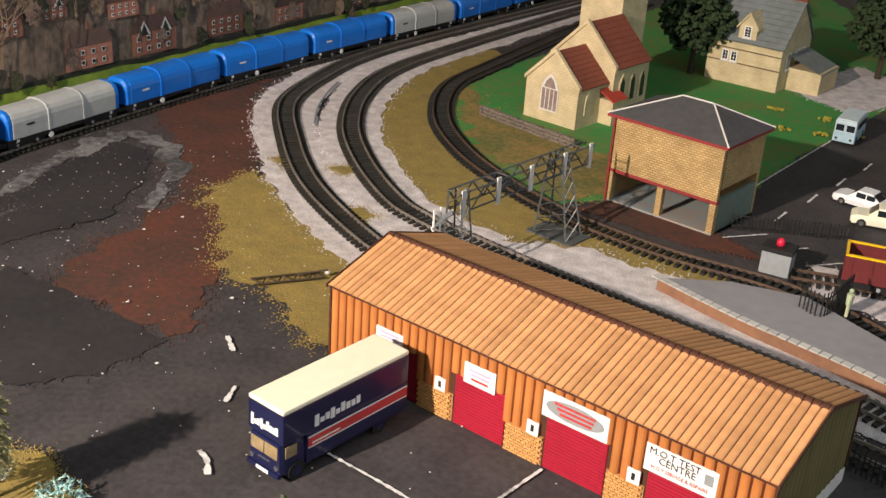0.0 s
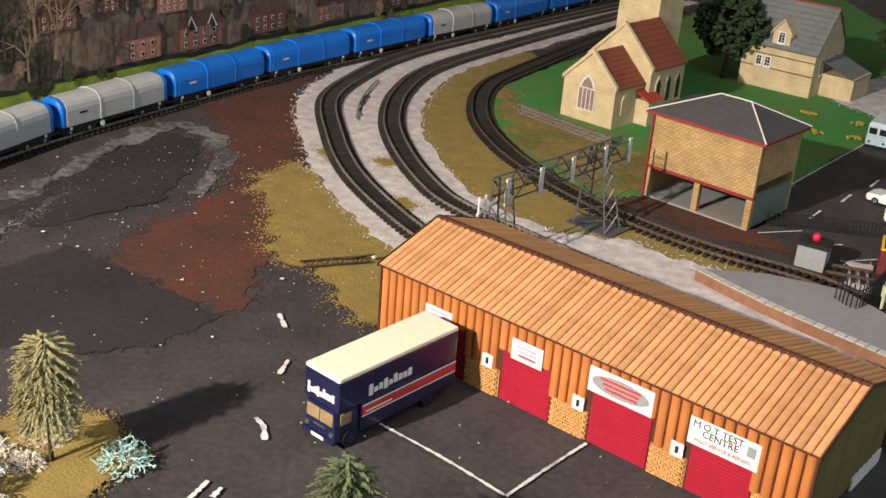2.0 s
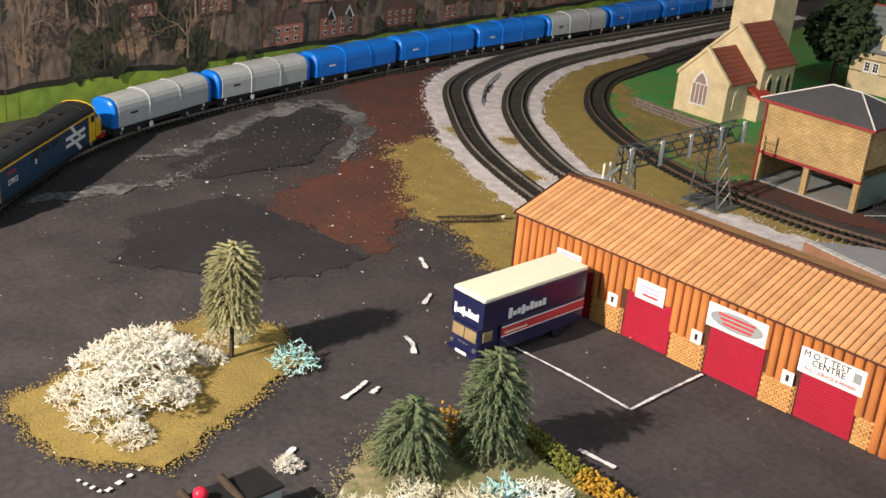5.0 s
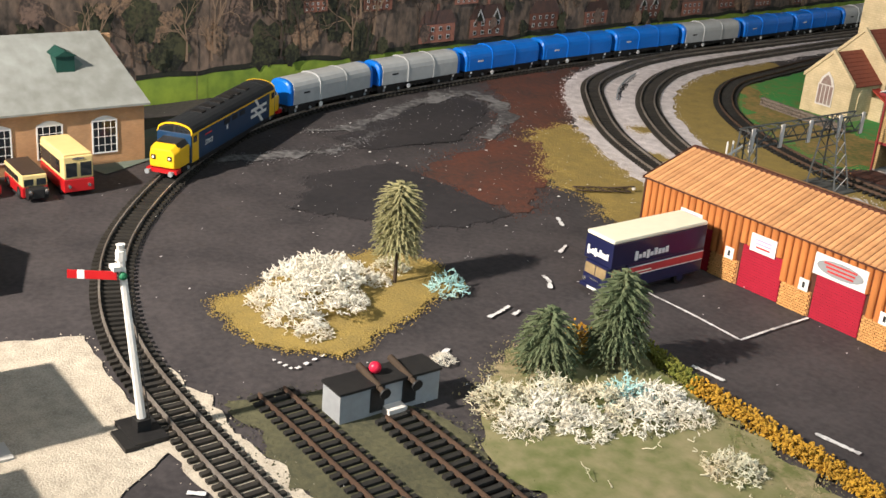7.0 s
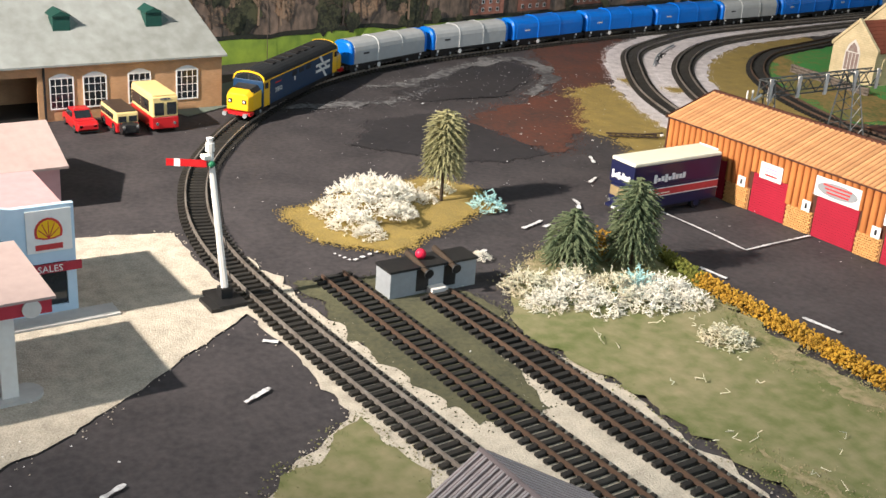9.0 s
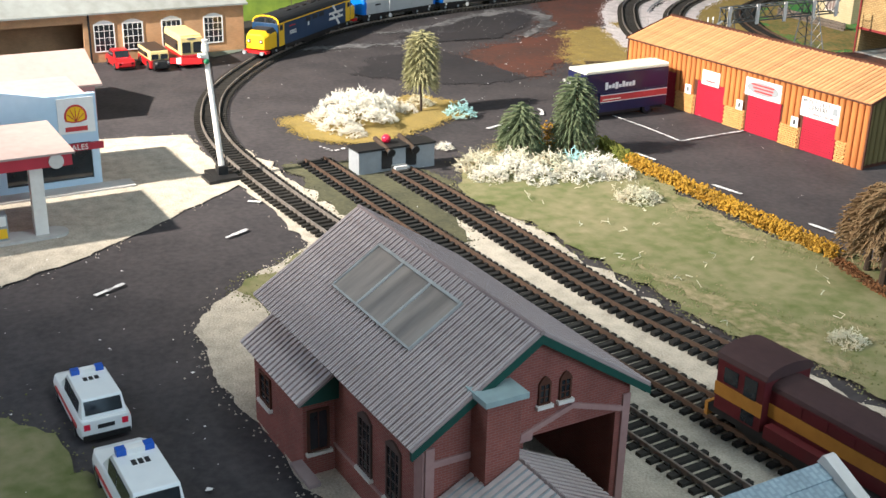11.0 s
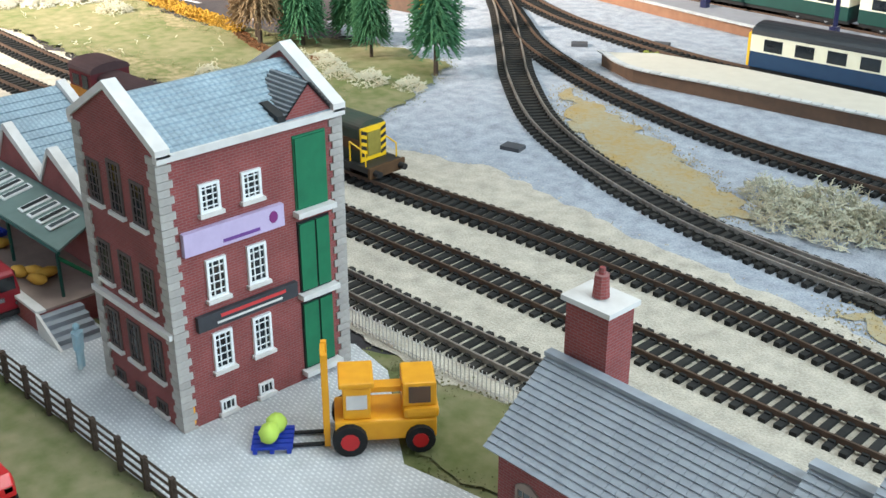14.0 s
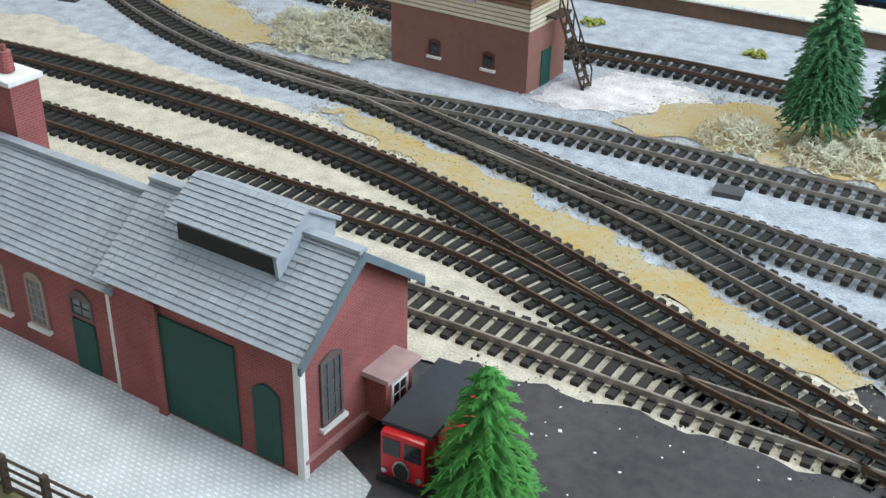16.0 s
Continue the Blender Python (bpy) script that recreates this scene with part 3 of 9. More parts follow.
patch("pond_gravel", [(0.10, 0.43), (0.17, 0.44), (0.13, 0.56), (0.03, 0.56), (0.05, 0.45)], 0.0010, GREY_BALLAST, "blue-grey gravel behind the conifers", 0.006)
patch("gold_scatter", [(0.36, 0.455), (0.42, 0.385), (0.5, 0.345), (0.6, 0.315), (0.62, 0.335), (0.55, 0.375), (0.46, 0.415)], 0.0014, GOLD_SCATTER, "golden grass scatter beside the curve", 0.008, grains=260)
patch("gold_scatter", [(0.70, 0.268), (0.76, 0.263), (0.86, 0.236), (0.96, 0.205), (1.06, 0.172), (1.05, 0.158), (0.95, 0.180), (0.86, 0.21), (0.78, 0.238)], 0.0014, GOLD_SCATTER, "golden scatter between the point tracks", 0.008, grains=300)
patch("gold_scatter", [(0.86, 0.345), (0.97, 0.342), (1.1, 0.35), (1.1, 0.42), (0.93, 0.425), (0.88, 0.40)], 0.0014, GOLD_SCATTER, "golden grass by the signal box", 0.008, grains=200)
patch("white_ballast", [(0.805, 0.345), (0.85, 0.355), (0.90, 0.40), (0.88, 0.425), (0.82, 0.42), (0.80, 0.38)], 0.0012, BALLAST, "white spilt ballast by the signal box steps", 0.008, grains=200)
patch("verge", [(0.40, -0.42), (0.375, -0.14), (0.385, -0.092), (0.41, -0.084), (0.7, -0.069), (0.96, -0.052), (1.05, -0.10), (1.05, -0.42)], 0.0010, GRASS, "green grass verge outside the yard fence", 0.006)
patch("verge", [(-0.05, -0.40), (-0.03, -0.20), (0.014, -0.170), (0.12, -0.165), (0.15, -0.19), (0.12, -0.40)], 0.0010, GRASS, "green grass verge beside the parked cars", 0.008)
patch("lorry_park", [(0.925, 0.020), (0.92, 0.092), (0.986, 0.098), (1.08, 0.108), (1.5, 0.112), (1.5, -0.15), (0.99, -0.12), (0.95, -0.045)], 0.0014, ASPHALT, "dark asphalt beside the boiler house", 0.003)
yard = patch("cobbled_yard", [(0.272, -0.093), (0.41, -0.081), (0.7, -0.067), (0.955, -0.050), (0.935, 0.012), (0.91, 0.022), (0.70, 0.02), (0.66, 0.012), (0.60, 0.055), (0.57, 0.06), (0.50, -0.02), (0.275, -0.03)], 0.0020, SETTS, "pale grey stone setts of the mill yard", 0.0004, grains=0)
patch("yard_edge", [(0.385, -0.12), (0.41, -0.05), (0.60, 0.075), (0.73, 0.075), (0.90, 0.03), (0.96, -0.03), (0.98, -0.09), (0.7, -0.10)], 0.0003, GRASS, "mossy ground along the edge of the yard", 0.003)
patch("grass_tuft", [(0.60, 0.062), (0.655, 0.018), (0.70, 0.022), (0.72, 0.06), (0.66, 0.075)], 0.0016, GRASS, "mossy ground behind the yard", 0.005)


def flakes():
    """Chips of white paint and grit on the asphalt."""
    rnd, g = random.Random(5), Mesh()
    for _ in range(900):
        x, y = rnd.choice([(rnd.uniform(-0.95, -0.05), rnd.uniform(0.1, 0.6)), (rnd.gauss(-0.62, 0.15), rnd.gauss(0.5, 0.13)), (rnd.uniform(0.93, 1.2), rnd.uniform(-0.1, 0.1)), (rnd.uniform(-0.3, 0.25), rnd.uniform(-0.3, -0.08)), (rnd.gauss(-0.78, 0.06), rnd.gauss(0.62, 0.07))])
        r, a = rnd.uniform(0.0003, 0.0010) * (2.2 if rnd.random() < 0.06 else 1), rnd.uniform(0, 6.3)
        g.add([(x + r * rnd.uniform(0.5, 1.3) * math.cos(a + k), y + r * rnd.uniform(0.5, 1.3) * math.sin(a + k), 0.0022) for k in (0, 1.6, 3.1, 4.7)], [(0, 1, 2, 3)])
    tagged(g.put("paint_flakes", WHITE), "scattered white paint chips on the asphalt", "grit", kind="stuff")


flakes()

patch("tar_patch", [(-0.697, 0.36), (-0.700, 0.452), (-0.632, 0.464), (-0.526, 0.468), (-0.522, 0.41), (-0.56, 0.35), (-0.62, 0.30)], 0.0007, TAR, "darker tarred patch of the road", 0.005)
patch("tar_patch", [(-0.79, 0.44), (-0.745, 0.46), (-0.735, 0.56), (-0.790, 0.640), (-0.850, 0.690), (-0.900, 0.680), (-0.865, 0.60), (-0.835, 0.51)], 0.0007, TAR, "darker tarred patch of the road", 0.006)
patch("dust_swirl", [(-0.772, 0.300), (-0.770, 0.36), (-0.764, 0.42), (-0.782, 0.48), (-0.806, 0.52), (-0.800, 0.50), (-0.772, 0.455), (-0.748, 0.415), (-0.752, 0.35), (-0.758, 0.31)], 0.0009, DUST, "pale dusty swirl on the asphalt", 0.008)
patch("dust_swirl", [(-0.838, 0.43), (-0.826, 0.472), (-0.850, 0.525), (-0.880, 0.58), (-0.922, 0.69), (-0.90, 0.72), (-0.845, 0.725), (-0.775, 0.675), (-0.725, 0.60), (-0.735, 0.595), (-0.785, 0.655), (-0.845, 0.700), (-0.895, 0.695), (-0.868, 0.60), (-0.835, 0.53), (-0.810, 0.475), (-0.826, 0.43)], 0.0009, DUST, "pale dusty swirl on the asphalt", 0.008)


def marking(pts, w=0.0017, z=0.0016):
    """A hand-painted white road mark along some points."""
    line = smooth_line(pts, 0.002)
    rnd, out = random.Random(int(1000 * pts[0][0])), Mesh()
    left, right = [], []
    for i, p in enumerate(line):
        n = Vector((-math.sin(heading(line, i)), math.cos(heading(line, i)), 0))
        k = w * (0.55 + 0.8 * rnd.random())
        left.append(p + n * k + Vector((0, 0, z)))
        right.append(p - n * k + Vector((0, 0, z)))
    n = len(line)
    out.add(left + right, [(i, i + 1, n + i + 1, n + i) for i in range(n - 1)])
    return tagged(out.put("road_marking", ROAD_PAINT), "hand-painted white line on the asphalt", "road marking", "painted road lines")


for line in ([(-0.352, 0.457), (-0.30, 0.459), (-0.251, 0.458)], [(-0.251, 0.458), (-0.252, 0.50), (-0.252, 0.538)]):
    marking(line, 0.0011)
for line in ([(-0.240, 0.395), (-0.213, 0.398)], [(-0.139, 0.396), (-0.108, 0.401)], [(-0.330, 0.242), (-0.339, 0.262)], [(-0.365, 0.316), (-0.369, 0.33), (-0.374, 0.343)], [(-0.504, 0.505), (-0.484, 0.494)],
             [(-0.438, 0.449), (-0.449, 0.467)], [(-0.407, 0.404), (-0.396, 0.401), (-0.384, 0.392)], [(-0.201, -0.004), (-0.211, 0.017)], [(-0.142, -0.111), (-0.153, -0.089)], [(-0.034, 0.398), (0.0, 0.402)],
             [(-0.268, 0.038), (-0.262, 0.046)], [(-0.36, 0.335), (-0.364, 0.345)]):
    marking(line)
for k in range(4):
    marking([(-0.379 + 0.005 * k, 0.148 + 0.0014 * k), (-0.376 + 0.005 * k, 0.149 + 0.0014 * k)], 0.0013)
    marking([(-0.361 - 0.0025 * k, 0.155 + 0.0075 * k), (-0.3625 - 0.0025 * k, 0.160 + 0.0075 * k)], 0.0013)
for y in (1.02, 1.09, 1.16, 1.23):
    marking([(-0.335, y), (-0.338, y + 0.03)], 0.0012)
marking([(-0.382, 0.98), (-0.392, 1.10), (-0.402, 1.30)], 0.0010)
for x in (-0.35, -0.31, -0.27):
    marking([(x, 0.945), (x + 0.025, 0.985)], 0.0009)


# ---- tracks ----
def track(pts, label, brown=False, lift=0.0, first=0, ballast_gap=0.0):
    line = smooth_line(pts, 0.0074)
    ob = thing("railway_track", pose(0, 0, lift), label, "railway track", "tracks of the layout")
    fine = smooth_line(pts, 0.006)
    for side in (1, -1):
        m, ring = Mesh(), []
        for i, p in enumerate(fine):
            n = Vector((-math.sin(heading(fine, i)), math.cos(heading(fine, i)), 0))
            c = p + n * side * 0.0087
            ring.append([c - n * 0.0009 + Vector((0, 0, 0.0030)), c + n * 0.0009 + Vector((0, 0, 0.0030)), c + n * 0.0006 + Vector((0, 0, 0.0058)), c - n * 0.0006 + Vector((0, 0, 0.0058))])
        m.v = [tuple(q) for r in ring for q in r]
        m.f = [(4 * i + k, 4 * i + (k + 1) % 4, 4 * i + 4 + (k + 1) % 4, 4 * i + 4 + k) for i in range(len(ring) - 1) for k in range(4)] + [(0, 1, 2, 3), tuple(4 * len(ring) - 4 + k for k in range(4))]
        m.put("rail", RAIL_RUST if brown else RAIL, ob)
    wood = SLEEPER_BROWN if brown else SLEEPER
    form = Mesh().box(-0.0018, 0.0018, -0.0155, 0.0155, 0.0006, 0.0032)
    for s in (1, -1):
        form.box(-0.0016, 0.0016, s * 0.0087 - 0.0024, s * 0.0087 + 0.0024, 0.0032, 0.0040)
    data, rest = form.data("sleeper", wood), Mesh()
    for i, p in enumerate(line):
        m = pose(p.x, p.y, 0, 0, 0, math.degrees(heading(line, i)))
        if first <= i < first + 300:
            piece("sleeper", data, ob, m)
        else:
            rest.add([m @ Vector(v) for v in form.v], form.f)
    if rest.v:
        tagged(rest.put("sleepers_beyond", wood, ob), kind="stuff")
    return ob


track(MAIN, "black model track of the running line with steel rails", first=165)
track(SIDING, "dark weathered model siding track with rusty rails", True)
track(STUB, "rusty model siding track ending at a buffer stop", True, 0.0006)
track(OUTER, "black curved model track on white ballast")
track(CURVE, "black curved model track on white ballast", lift=0.0004)
track(INNER, "dark brown curved model track past the stone shed", True)
track(LEAD, "black model point track leading off the curve", lift=0.0008)
track(SPUR, "black model siding track beside the gravel", lift=0.0012)
track(BAY, "rusty model track past the signal box", True, lift=0.0008)
track(FAR, "rusty model track along the far platform", True)
track(GOODS, "rusty short goods siding track", True)



# ---- printed backscene board ----
def board_x(y):
    return -1.005 - 0.106 * (y - 0.55)


BARE_TREES = mat("printed_trees", (0.26, 0.185, 0.140), (0.070, 0.058, 0.048), 130, 0.7, 0.0, fac=(0.38, 0.62), stretch=(1, 1, 0.6))
PRINT_GRASS = mat("printed_grass", (0.34, 0.46, 0.06), (0.13, 0.22, 0.04), 60, 0.7, 0.0)
PRINT_BRICK = mat("printed_brick", (0.34, 0.145, 0.10), (0.20, 0.09, 0.065), 160, 0.7, 0.0, rnd=0.35)
PRINT_ROOF = mat("printed_roof", (0.10, 0.068, 0.060), (0.17, 0.095, 0.075), 120, 0.7, 0.0, rnd=0.5)
PRINT_WHITE = mat("printed_white", (0.72, 0.70, 0.67), (0.42, 0.40, 0.39), 300, 0.7, 0.0)
PRINT_DARK = mat("printed_dark", (0.020, 0.020, 0.018), (0.036, 0.040, 0.026), 200, 0.7, 0.0)
PRINT_SCRUB = [mat("printed_scrub", (0.34, 0.22, 0.14), (0.09, 0.070, 0.055), 260, 0.7, 0.0, fac=(0.42, 0.58)), mat("printed_bush", (0.085, 0.085, 0.045), (0.022, 0.024, 0.018), 260, 0.7, 0.0, fac=(0.42, 0.58)), mat("printed_twigs", (0.23, 0.155, 0.12), (0.060, 0.048, 0.042), 300, 0.7, 0.0, fac=(0.42, 0.58))]
PRINT_BRANCH = [mat("printed_branch", (0.050, 0.040, 0.034), (0.11, 0.08, 0.06), 200, 0.7, 0.0), mat("printed_pale_branch", (0.36, 0.25, 0.17), (0.22, 0.15, 0.10), 200, 0.7, 0.0)]


def backdrop():
    ob = thing("backdrop", pose(0, 0, 0), "printed backscene board with terraced houses, bare trees and fields", "backscene", kind="structure")

    def on(u, v, w):
        return (board_x(u) + w, u, v)

    def sheet(name, polys, w, material):
        m = Mesh()
        for poly in polys:
            m.add([on(u, v, w) for u, v in poly], [tuple(range(len(poly)))])
        return m.put(name, material, ob)

    Mesh().box(-0.4, 2.25, -0.003, 0.42, -0.004, 0.0, lambda u, v, w: on(u, v, w)).put("board", BARE_TREES, ob)
    rnd = random.Random(11)
    top = [(0.30 + 0.02 * k, 0.030 + 0.006 * noise.noise((k * 0.4, 3, 0))) for k in range(90)]
    sheet("printed_field", [[(0.30, 0.0), *[(top[-1][0], 0.0)], *top[::-1]]], 0.0006, PRINT_GRASS)
    sheet("printed_hedge", [[*top, *[(u, v + 0.006 + 0.004 * noise.noise((u * 60, 1, 0))) for u, v in top[::-1]]]], 0.0010, PRINT_DARK)

    def clumps(n, u0, u1, v0, v1, r0, r1, w):
        """Ragged printed crowns of bare trees and bushes."""
        for k in range(n):
            u, v, r = rnd.uniform(u0, u1), rnd.uniform(v0, v1), rnd.uniform(r0, r1)
            rim = [(0.75 + 0.5 * rnd.random(), 2 * math.pi * j / 26) for j in range(26)]
            sheet("printed_tree", [[(u + r * q * math.cos(a), max(0.001, v + 1.15 * r * q * math.sin(a))) for q, a in rim]], w + 0.000004 * k, PRINT_SCRUB[(k * 7 + k // 5) % 3])

    def bare_tree(u, v, h, w, k):
        """A printed leafless tree: a trunk that forks into finer and finer twigs."""
        polys, todo = [], [(u, v, math.pi / 2 + rnd.gauss(0, 0.08), h * 0.30, h * 0.022, 0)]
        while todo:
            x, y, a, ln, th, deep = todo.pop()
            x2, y2 = x + ln * math.cos(a), y + ln * math.sin(a)
            dx, dy = -math.sin(a) * th, math.cos(a) * th
            polys.append([(x - dx, y - dy), (x + dx, y + dy), (x2 + dx * 0.6, y2 + dy * 0.6), (x2 - dx * 0.6, y2 - dy * 0.6)])
            if deep < 5:
                for _ in range(2 if deep else 3):
                    todo.append((x2, y2, a + rnd.gauss(0, 0.48), ln * rnd.uniform(0.62, 0.86), max(th * 0.62, 0.00022), deep + 1))
        sheet("printed_bare_tree", polys, w, PRINT_BRANCH[k])

    clumps(70, -0.38, 0.62, 0.03, 0.20, 0.010, 0.026, 0.0011)
    clumps(90, 0.5, 2.2, 0.06, 0.22, 0.008, 0.022, 0.0016)

    def house(u, v, s, gable):
        w, h = 0.062 * s, 0.024 * s
        sheet("printed_house", [[(u, v), (u + w, v), (u + w, v + h), (u, v + h)]], 0.0024, PRINT_BRICK)
        sheet("printed_roof", [[(u - 0.003, v + h), (u + w + 0.003, v + h), (u + w - 0.009 * s, v + h * 1.75), (u + 0.009 * s, v + h * 1.75)]], 0.0027, PRINT_ROOF)
        win = []
        for k in range(4):
            for f in (0.16, 0.62):
                a = u + w * (0.1 + 0.22 * k)
                win.append([(a, v + h * f), (a + 0.0055 * s, v + h * f), (a + 0.0055 * s, v + h * (f + 0.24)), (a, v + h * (f + 0.24))])
        sheet("printed_window", win, 0.0030, PRINT_WHITE)
        sheet("printed_pane", [[(p[0][0] + 0.001, p[0][1] + 0.001), (p[0][0] + 0.0045 * s, p[0][1] + 0.001), (p[0][0] + 0.0045 * s, p[2][1] - 0.001), (p[0][0] + 0.001, p[2][1] - 0.001)] for p in win], 0.0032, PRINT_DARK)
        if gable:
            for k in (0.12, 0.60):
                a = u + w * k
                sheet("printed_gable", [[(a, v + h * 0.9), (a + 0.018 * s, v + h * 0.9), (a + 0.009 * s, v + h * 1.55)]], 0.0034, PRINT_WHITE)
                sheet("printed_gable_front", [[(a + 0.003, v + h * 0.9), (a + 0.015 * s, v + h * 0.9), (a + 0.009 * s, v + h * 1.4)]], 0.0036, PRINT_DARK)
        sheet("printed_chimney", [[(u + w * 0.45, v + h * 1.7), (u + w * 0.53, v + h * 1.7), (u + w * 0.53, v + h * 2.1), (u + w * 0.45, v + h * 2.1)]], 0.0026, PRINT_BRICK)

    for k in range(18):
        u = -0.34 + 0.115 * k
        if 0.30 < u < 0.60 or u < 0.1 and k % 2:
            continue
        house(u + rnd.uniform(-0.014, 0.014), 0.037 + rnd.uniform(0, 0.006), rnd.uniform(0.8, 1.1), k % 3 == 1)
    for k in range(20):
        house(0.52 + 0.088 * k + rnd.uniform(-0.025, 0.025), 0.088 + rnd.uniform(-0.008, 0.012), rnd.uniform(0.5, 0.85), k % 4 == 2)
    for k in range(18):
        house(0.5 + 0.10 * k + rnd.uniform(-0.03, 0.03), 0.132 + rnd.uniform(-0.006, 0.014), rnd.uniform(0.4, 0.65), False)
    clumps(34, 0.1, 2.2, 0.030, 0.060, 0.006, 0.013, 0.0040)
    clumps(34, 0.1, 2.2, 0.075, 0.150, 0.006, 0.014, 0.0044)
    for k in range(46):
        bare_tree(rnd.uniform(0.38, 0.64) if k < 14 else rnd.uniform(-0.2, 2.1), rnd.uniform(0.038, 0.10), rnd.uniform(0.05, 0.10), 0.0048 + 0.000008 * k, k % 2)
    sheet("printed_seam", [[(0.3735, 0.0), (0.3745, 0.0), (0.3745, 0.42), (0.3735, 0.42)]], 0.0052, BARE_TREES)


backdrop()


# ---- buildings ----
def south(y):
    return lambda u, v, w: (u, y - w, v)


def east(x):
    return lambda u, v, w: (x + w, u, v)


def window(ob, f, u0, u1, v0, v1, frame=None, bars=(2, 3), t=0.0010, sill=True, pane=None, arch=0.0):
    """A framed window with glazing bars on the wall that f lays out."""
    frame = frame or WHITE
    m = Mesh()
    b = min(0.0012, (u1 - u0) * 0.13)
    m.box(u0, u0 + b, v0, v1, 0, t, f).box(u1 - b, u1, v0, v1, 0, t, f).box(u0 + b, u1 - b, v0, v0 + b, 0, t, f).box(u0 + b, u1 - b, v1 - b, v1, 0, t, f)
    if arch:
        n = 8
        m.prism([(u0 + (u1 - u0) * k / n, v1 + arch * math.sin(math.pi * k / n)) for k in range(n + 1)], 0, t, f)
    host = ob.parent or ob
    win = m.put("window", frame, host)
    for k in range(1, bars[0]):
        u = u0 + (u1 - u0) * k / bars[0]
        Mesh().box(u - 0.00022, u + 0.00022, v0 + b, v1 - b, 0, t * 0.8, f).put("glazing_bar", frame, win)
    for k in range(1, bars[1]):
        v = v0 + (v1 - v0) * k / bars[1]
        Mesh().box(u0 + b, u1 - b, v - 0.00022, v + 0.00022, 0, t * 0.7, f).put("glazing_bar", frame, win)
    Mesh().box(u0 + b * 0.5, u1 - b * 0.5, v0 + b * 0.5, v1 - b * 0.5, -0.0001, t * 0.4, f).put("pane", pane or GLASS, win)
    if sill:
        Mesh().box(u0 - 0.001, u1 + 0.001, v0 - 0.0016, v0, -0.0001, t + 0.0012, f).put("sill", COPING, win)
    return win


def slab_door(ob, f, u0, u1, v0, v1, material, name="door", t=0.0008, slats=0):
    door = Mesh().box(u0, u1, v0, v1, -0.0001, t, f).put(name, material, ob)
    n = slats
    for k in range(n):
        v = v0 + (v1 - v0) * (k + 0.5) / n
        Mesh().box(u0 + 0.0004, u1 - 0.0004, v - (v1 - v0) / n * 0.32, v + (v1 - v0) / n * 0.32, t, t + 0.0004, f).put("slat", material, door)
    return door


def ribbed_roof(ob, x0, x1, lo, hi, pitch, material, amp=0.0006, thick=0.0012, name="roof", along="x"):
    """A roof slope with ribs running from eave lo = (y, z) to ridge hi."""
    n = max(4, int((x1 - x0) / pitch))
    m, nrm = Mesh(), Vector((0, -(hi[1] - lo[1]), hi[0] - lo[0])).normalized()
    if nrm.z < 0:
        nrm = -nrm
    rows = []
    for k in range(2 * n + 1):
        x, h = x0 + (x1 - x0) * k / (2 * n), amp * (k % 2)
        for y, z in (lo, hi):
            for off in (0.0, thick + h):
                rows.append((x, y + nrm.y * off, z + nrm.z * off))
    m.v = rows
    for k in range(2 * n):
        a, b = 4 * k, 4 * k + 4
        m.f += [(a + 1, b + 1, b + 3, a + 3), (a, a + 2, b + 2, b), (a, b, b + 1, a + 1), (a + 2, a + 3, b + 3, b + 2)]
    e = 8 * n
    m.f += [(0, 1, 3, 2), (e, e + 2, e + 3, e + 1)]
    base = m.put(name, material, ob)
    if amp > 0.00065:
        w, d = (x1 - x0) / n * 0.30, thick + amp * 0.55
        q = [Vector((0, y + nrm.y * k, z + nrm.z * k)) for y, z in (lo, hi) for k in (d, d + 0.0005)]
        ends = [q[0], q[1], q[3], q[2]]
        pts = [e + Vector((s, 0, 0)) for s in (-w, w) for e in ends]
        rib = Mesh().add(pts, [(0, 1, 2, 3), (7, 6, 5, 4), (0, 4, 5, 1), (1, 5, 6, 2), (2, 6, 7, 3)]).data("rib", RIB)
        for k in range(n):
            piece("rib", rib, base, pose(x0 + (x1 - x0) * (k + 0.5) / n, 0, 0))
    return base


def tiled_roof(ob, x0, x1, lo, hi, rows, material, thick=0.0016, name="roof"):
    """A roof slope of overlapping rows of tiles, each row stepped at its lower edge and notched along it."""
    m, d = Mesh(), Vector((0, hi[0] - lo[0], hi[1] - lo[1]))
    nrm = Vector((0, -d.z, d.y)).normalized()
    if nrm.z < 0:
        nrm = -nrm
    n = max(6, int((x1 - x0) / 0.004))
    for r in range(rows):
        a, b = Vector((0, *lo)) + d * (r / rows), Vector((0, *lo)) + d * ((r + 1.15) / rows if r < rows - 1 else 1)
        for k in range(n):
            u0, u1 = x0 + (x1 - x0) * k / n, x0 + (x1 - x0) * (k + 0.97) / n
            p = [Vector((u, 0, 0)) + q for q in (a, b) for u in (u0, u1)]
            hgt = (thick, thick, thick * 0.25, thick * 0.25)
            m.add(p + [q + nrm * h for q, h in zip(p, hgt)], [(4, 5, 7, 6), (0, 1, 5, 4), (0, 4, 6, 2), (1, 3, 7, 5), (2, 6, 7, 3)])
    m.add([(x0, *lo), (x1, *lo), (x1, *hi), (x0, *hi)] + [tuple(Vector(q) - nrm * 0.0006) for q in ((x0, *lo), (x1, *lo), (x1, *hi), (x0, *hi))], [(0, 1, 2, 3), (7, 6, 5, 4), (0, 4, 5, 1), (1, 5, 6, 2), (2, 6, 7, 3), (3, 7, 4, 0)])
    return tagged(m.put(name, material, ob), kind="stuff")


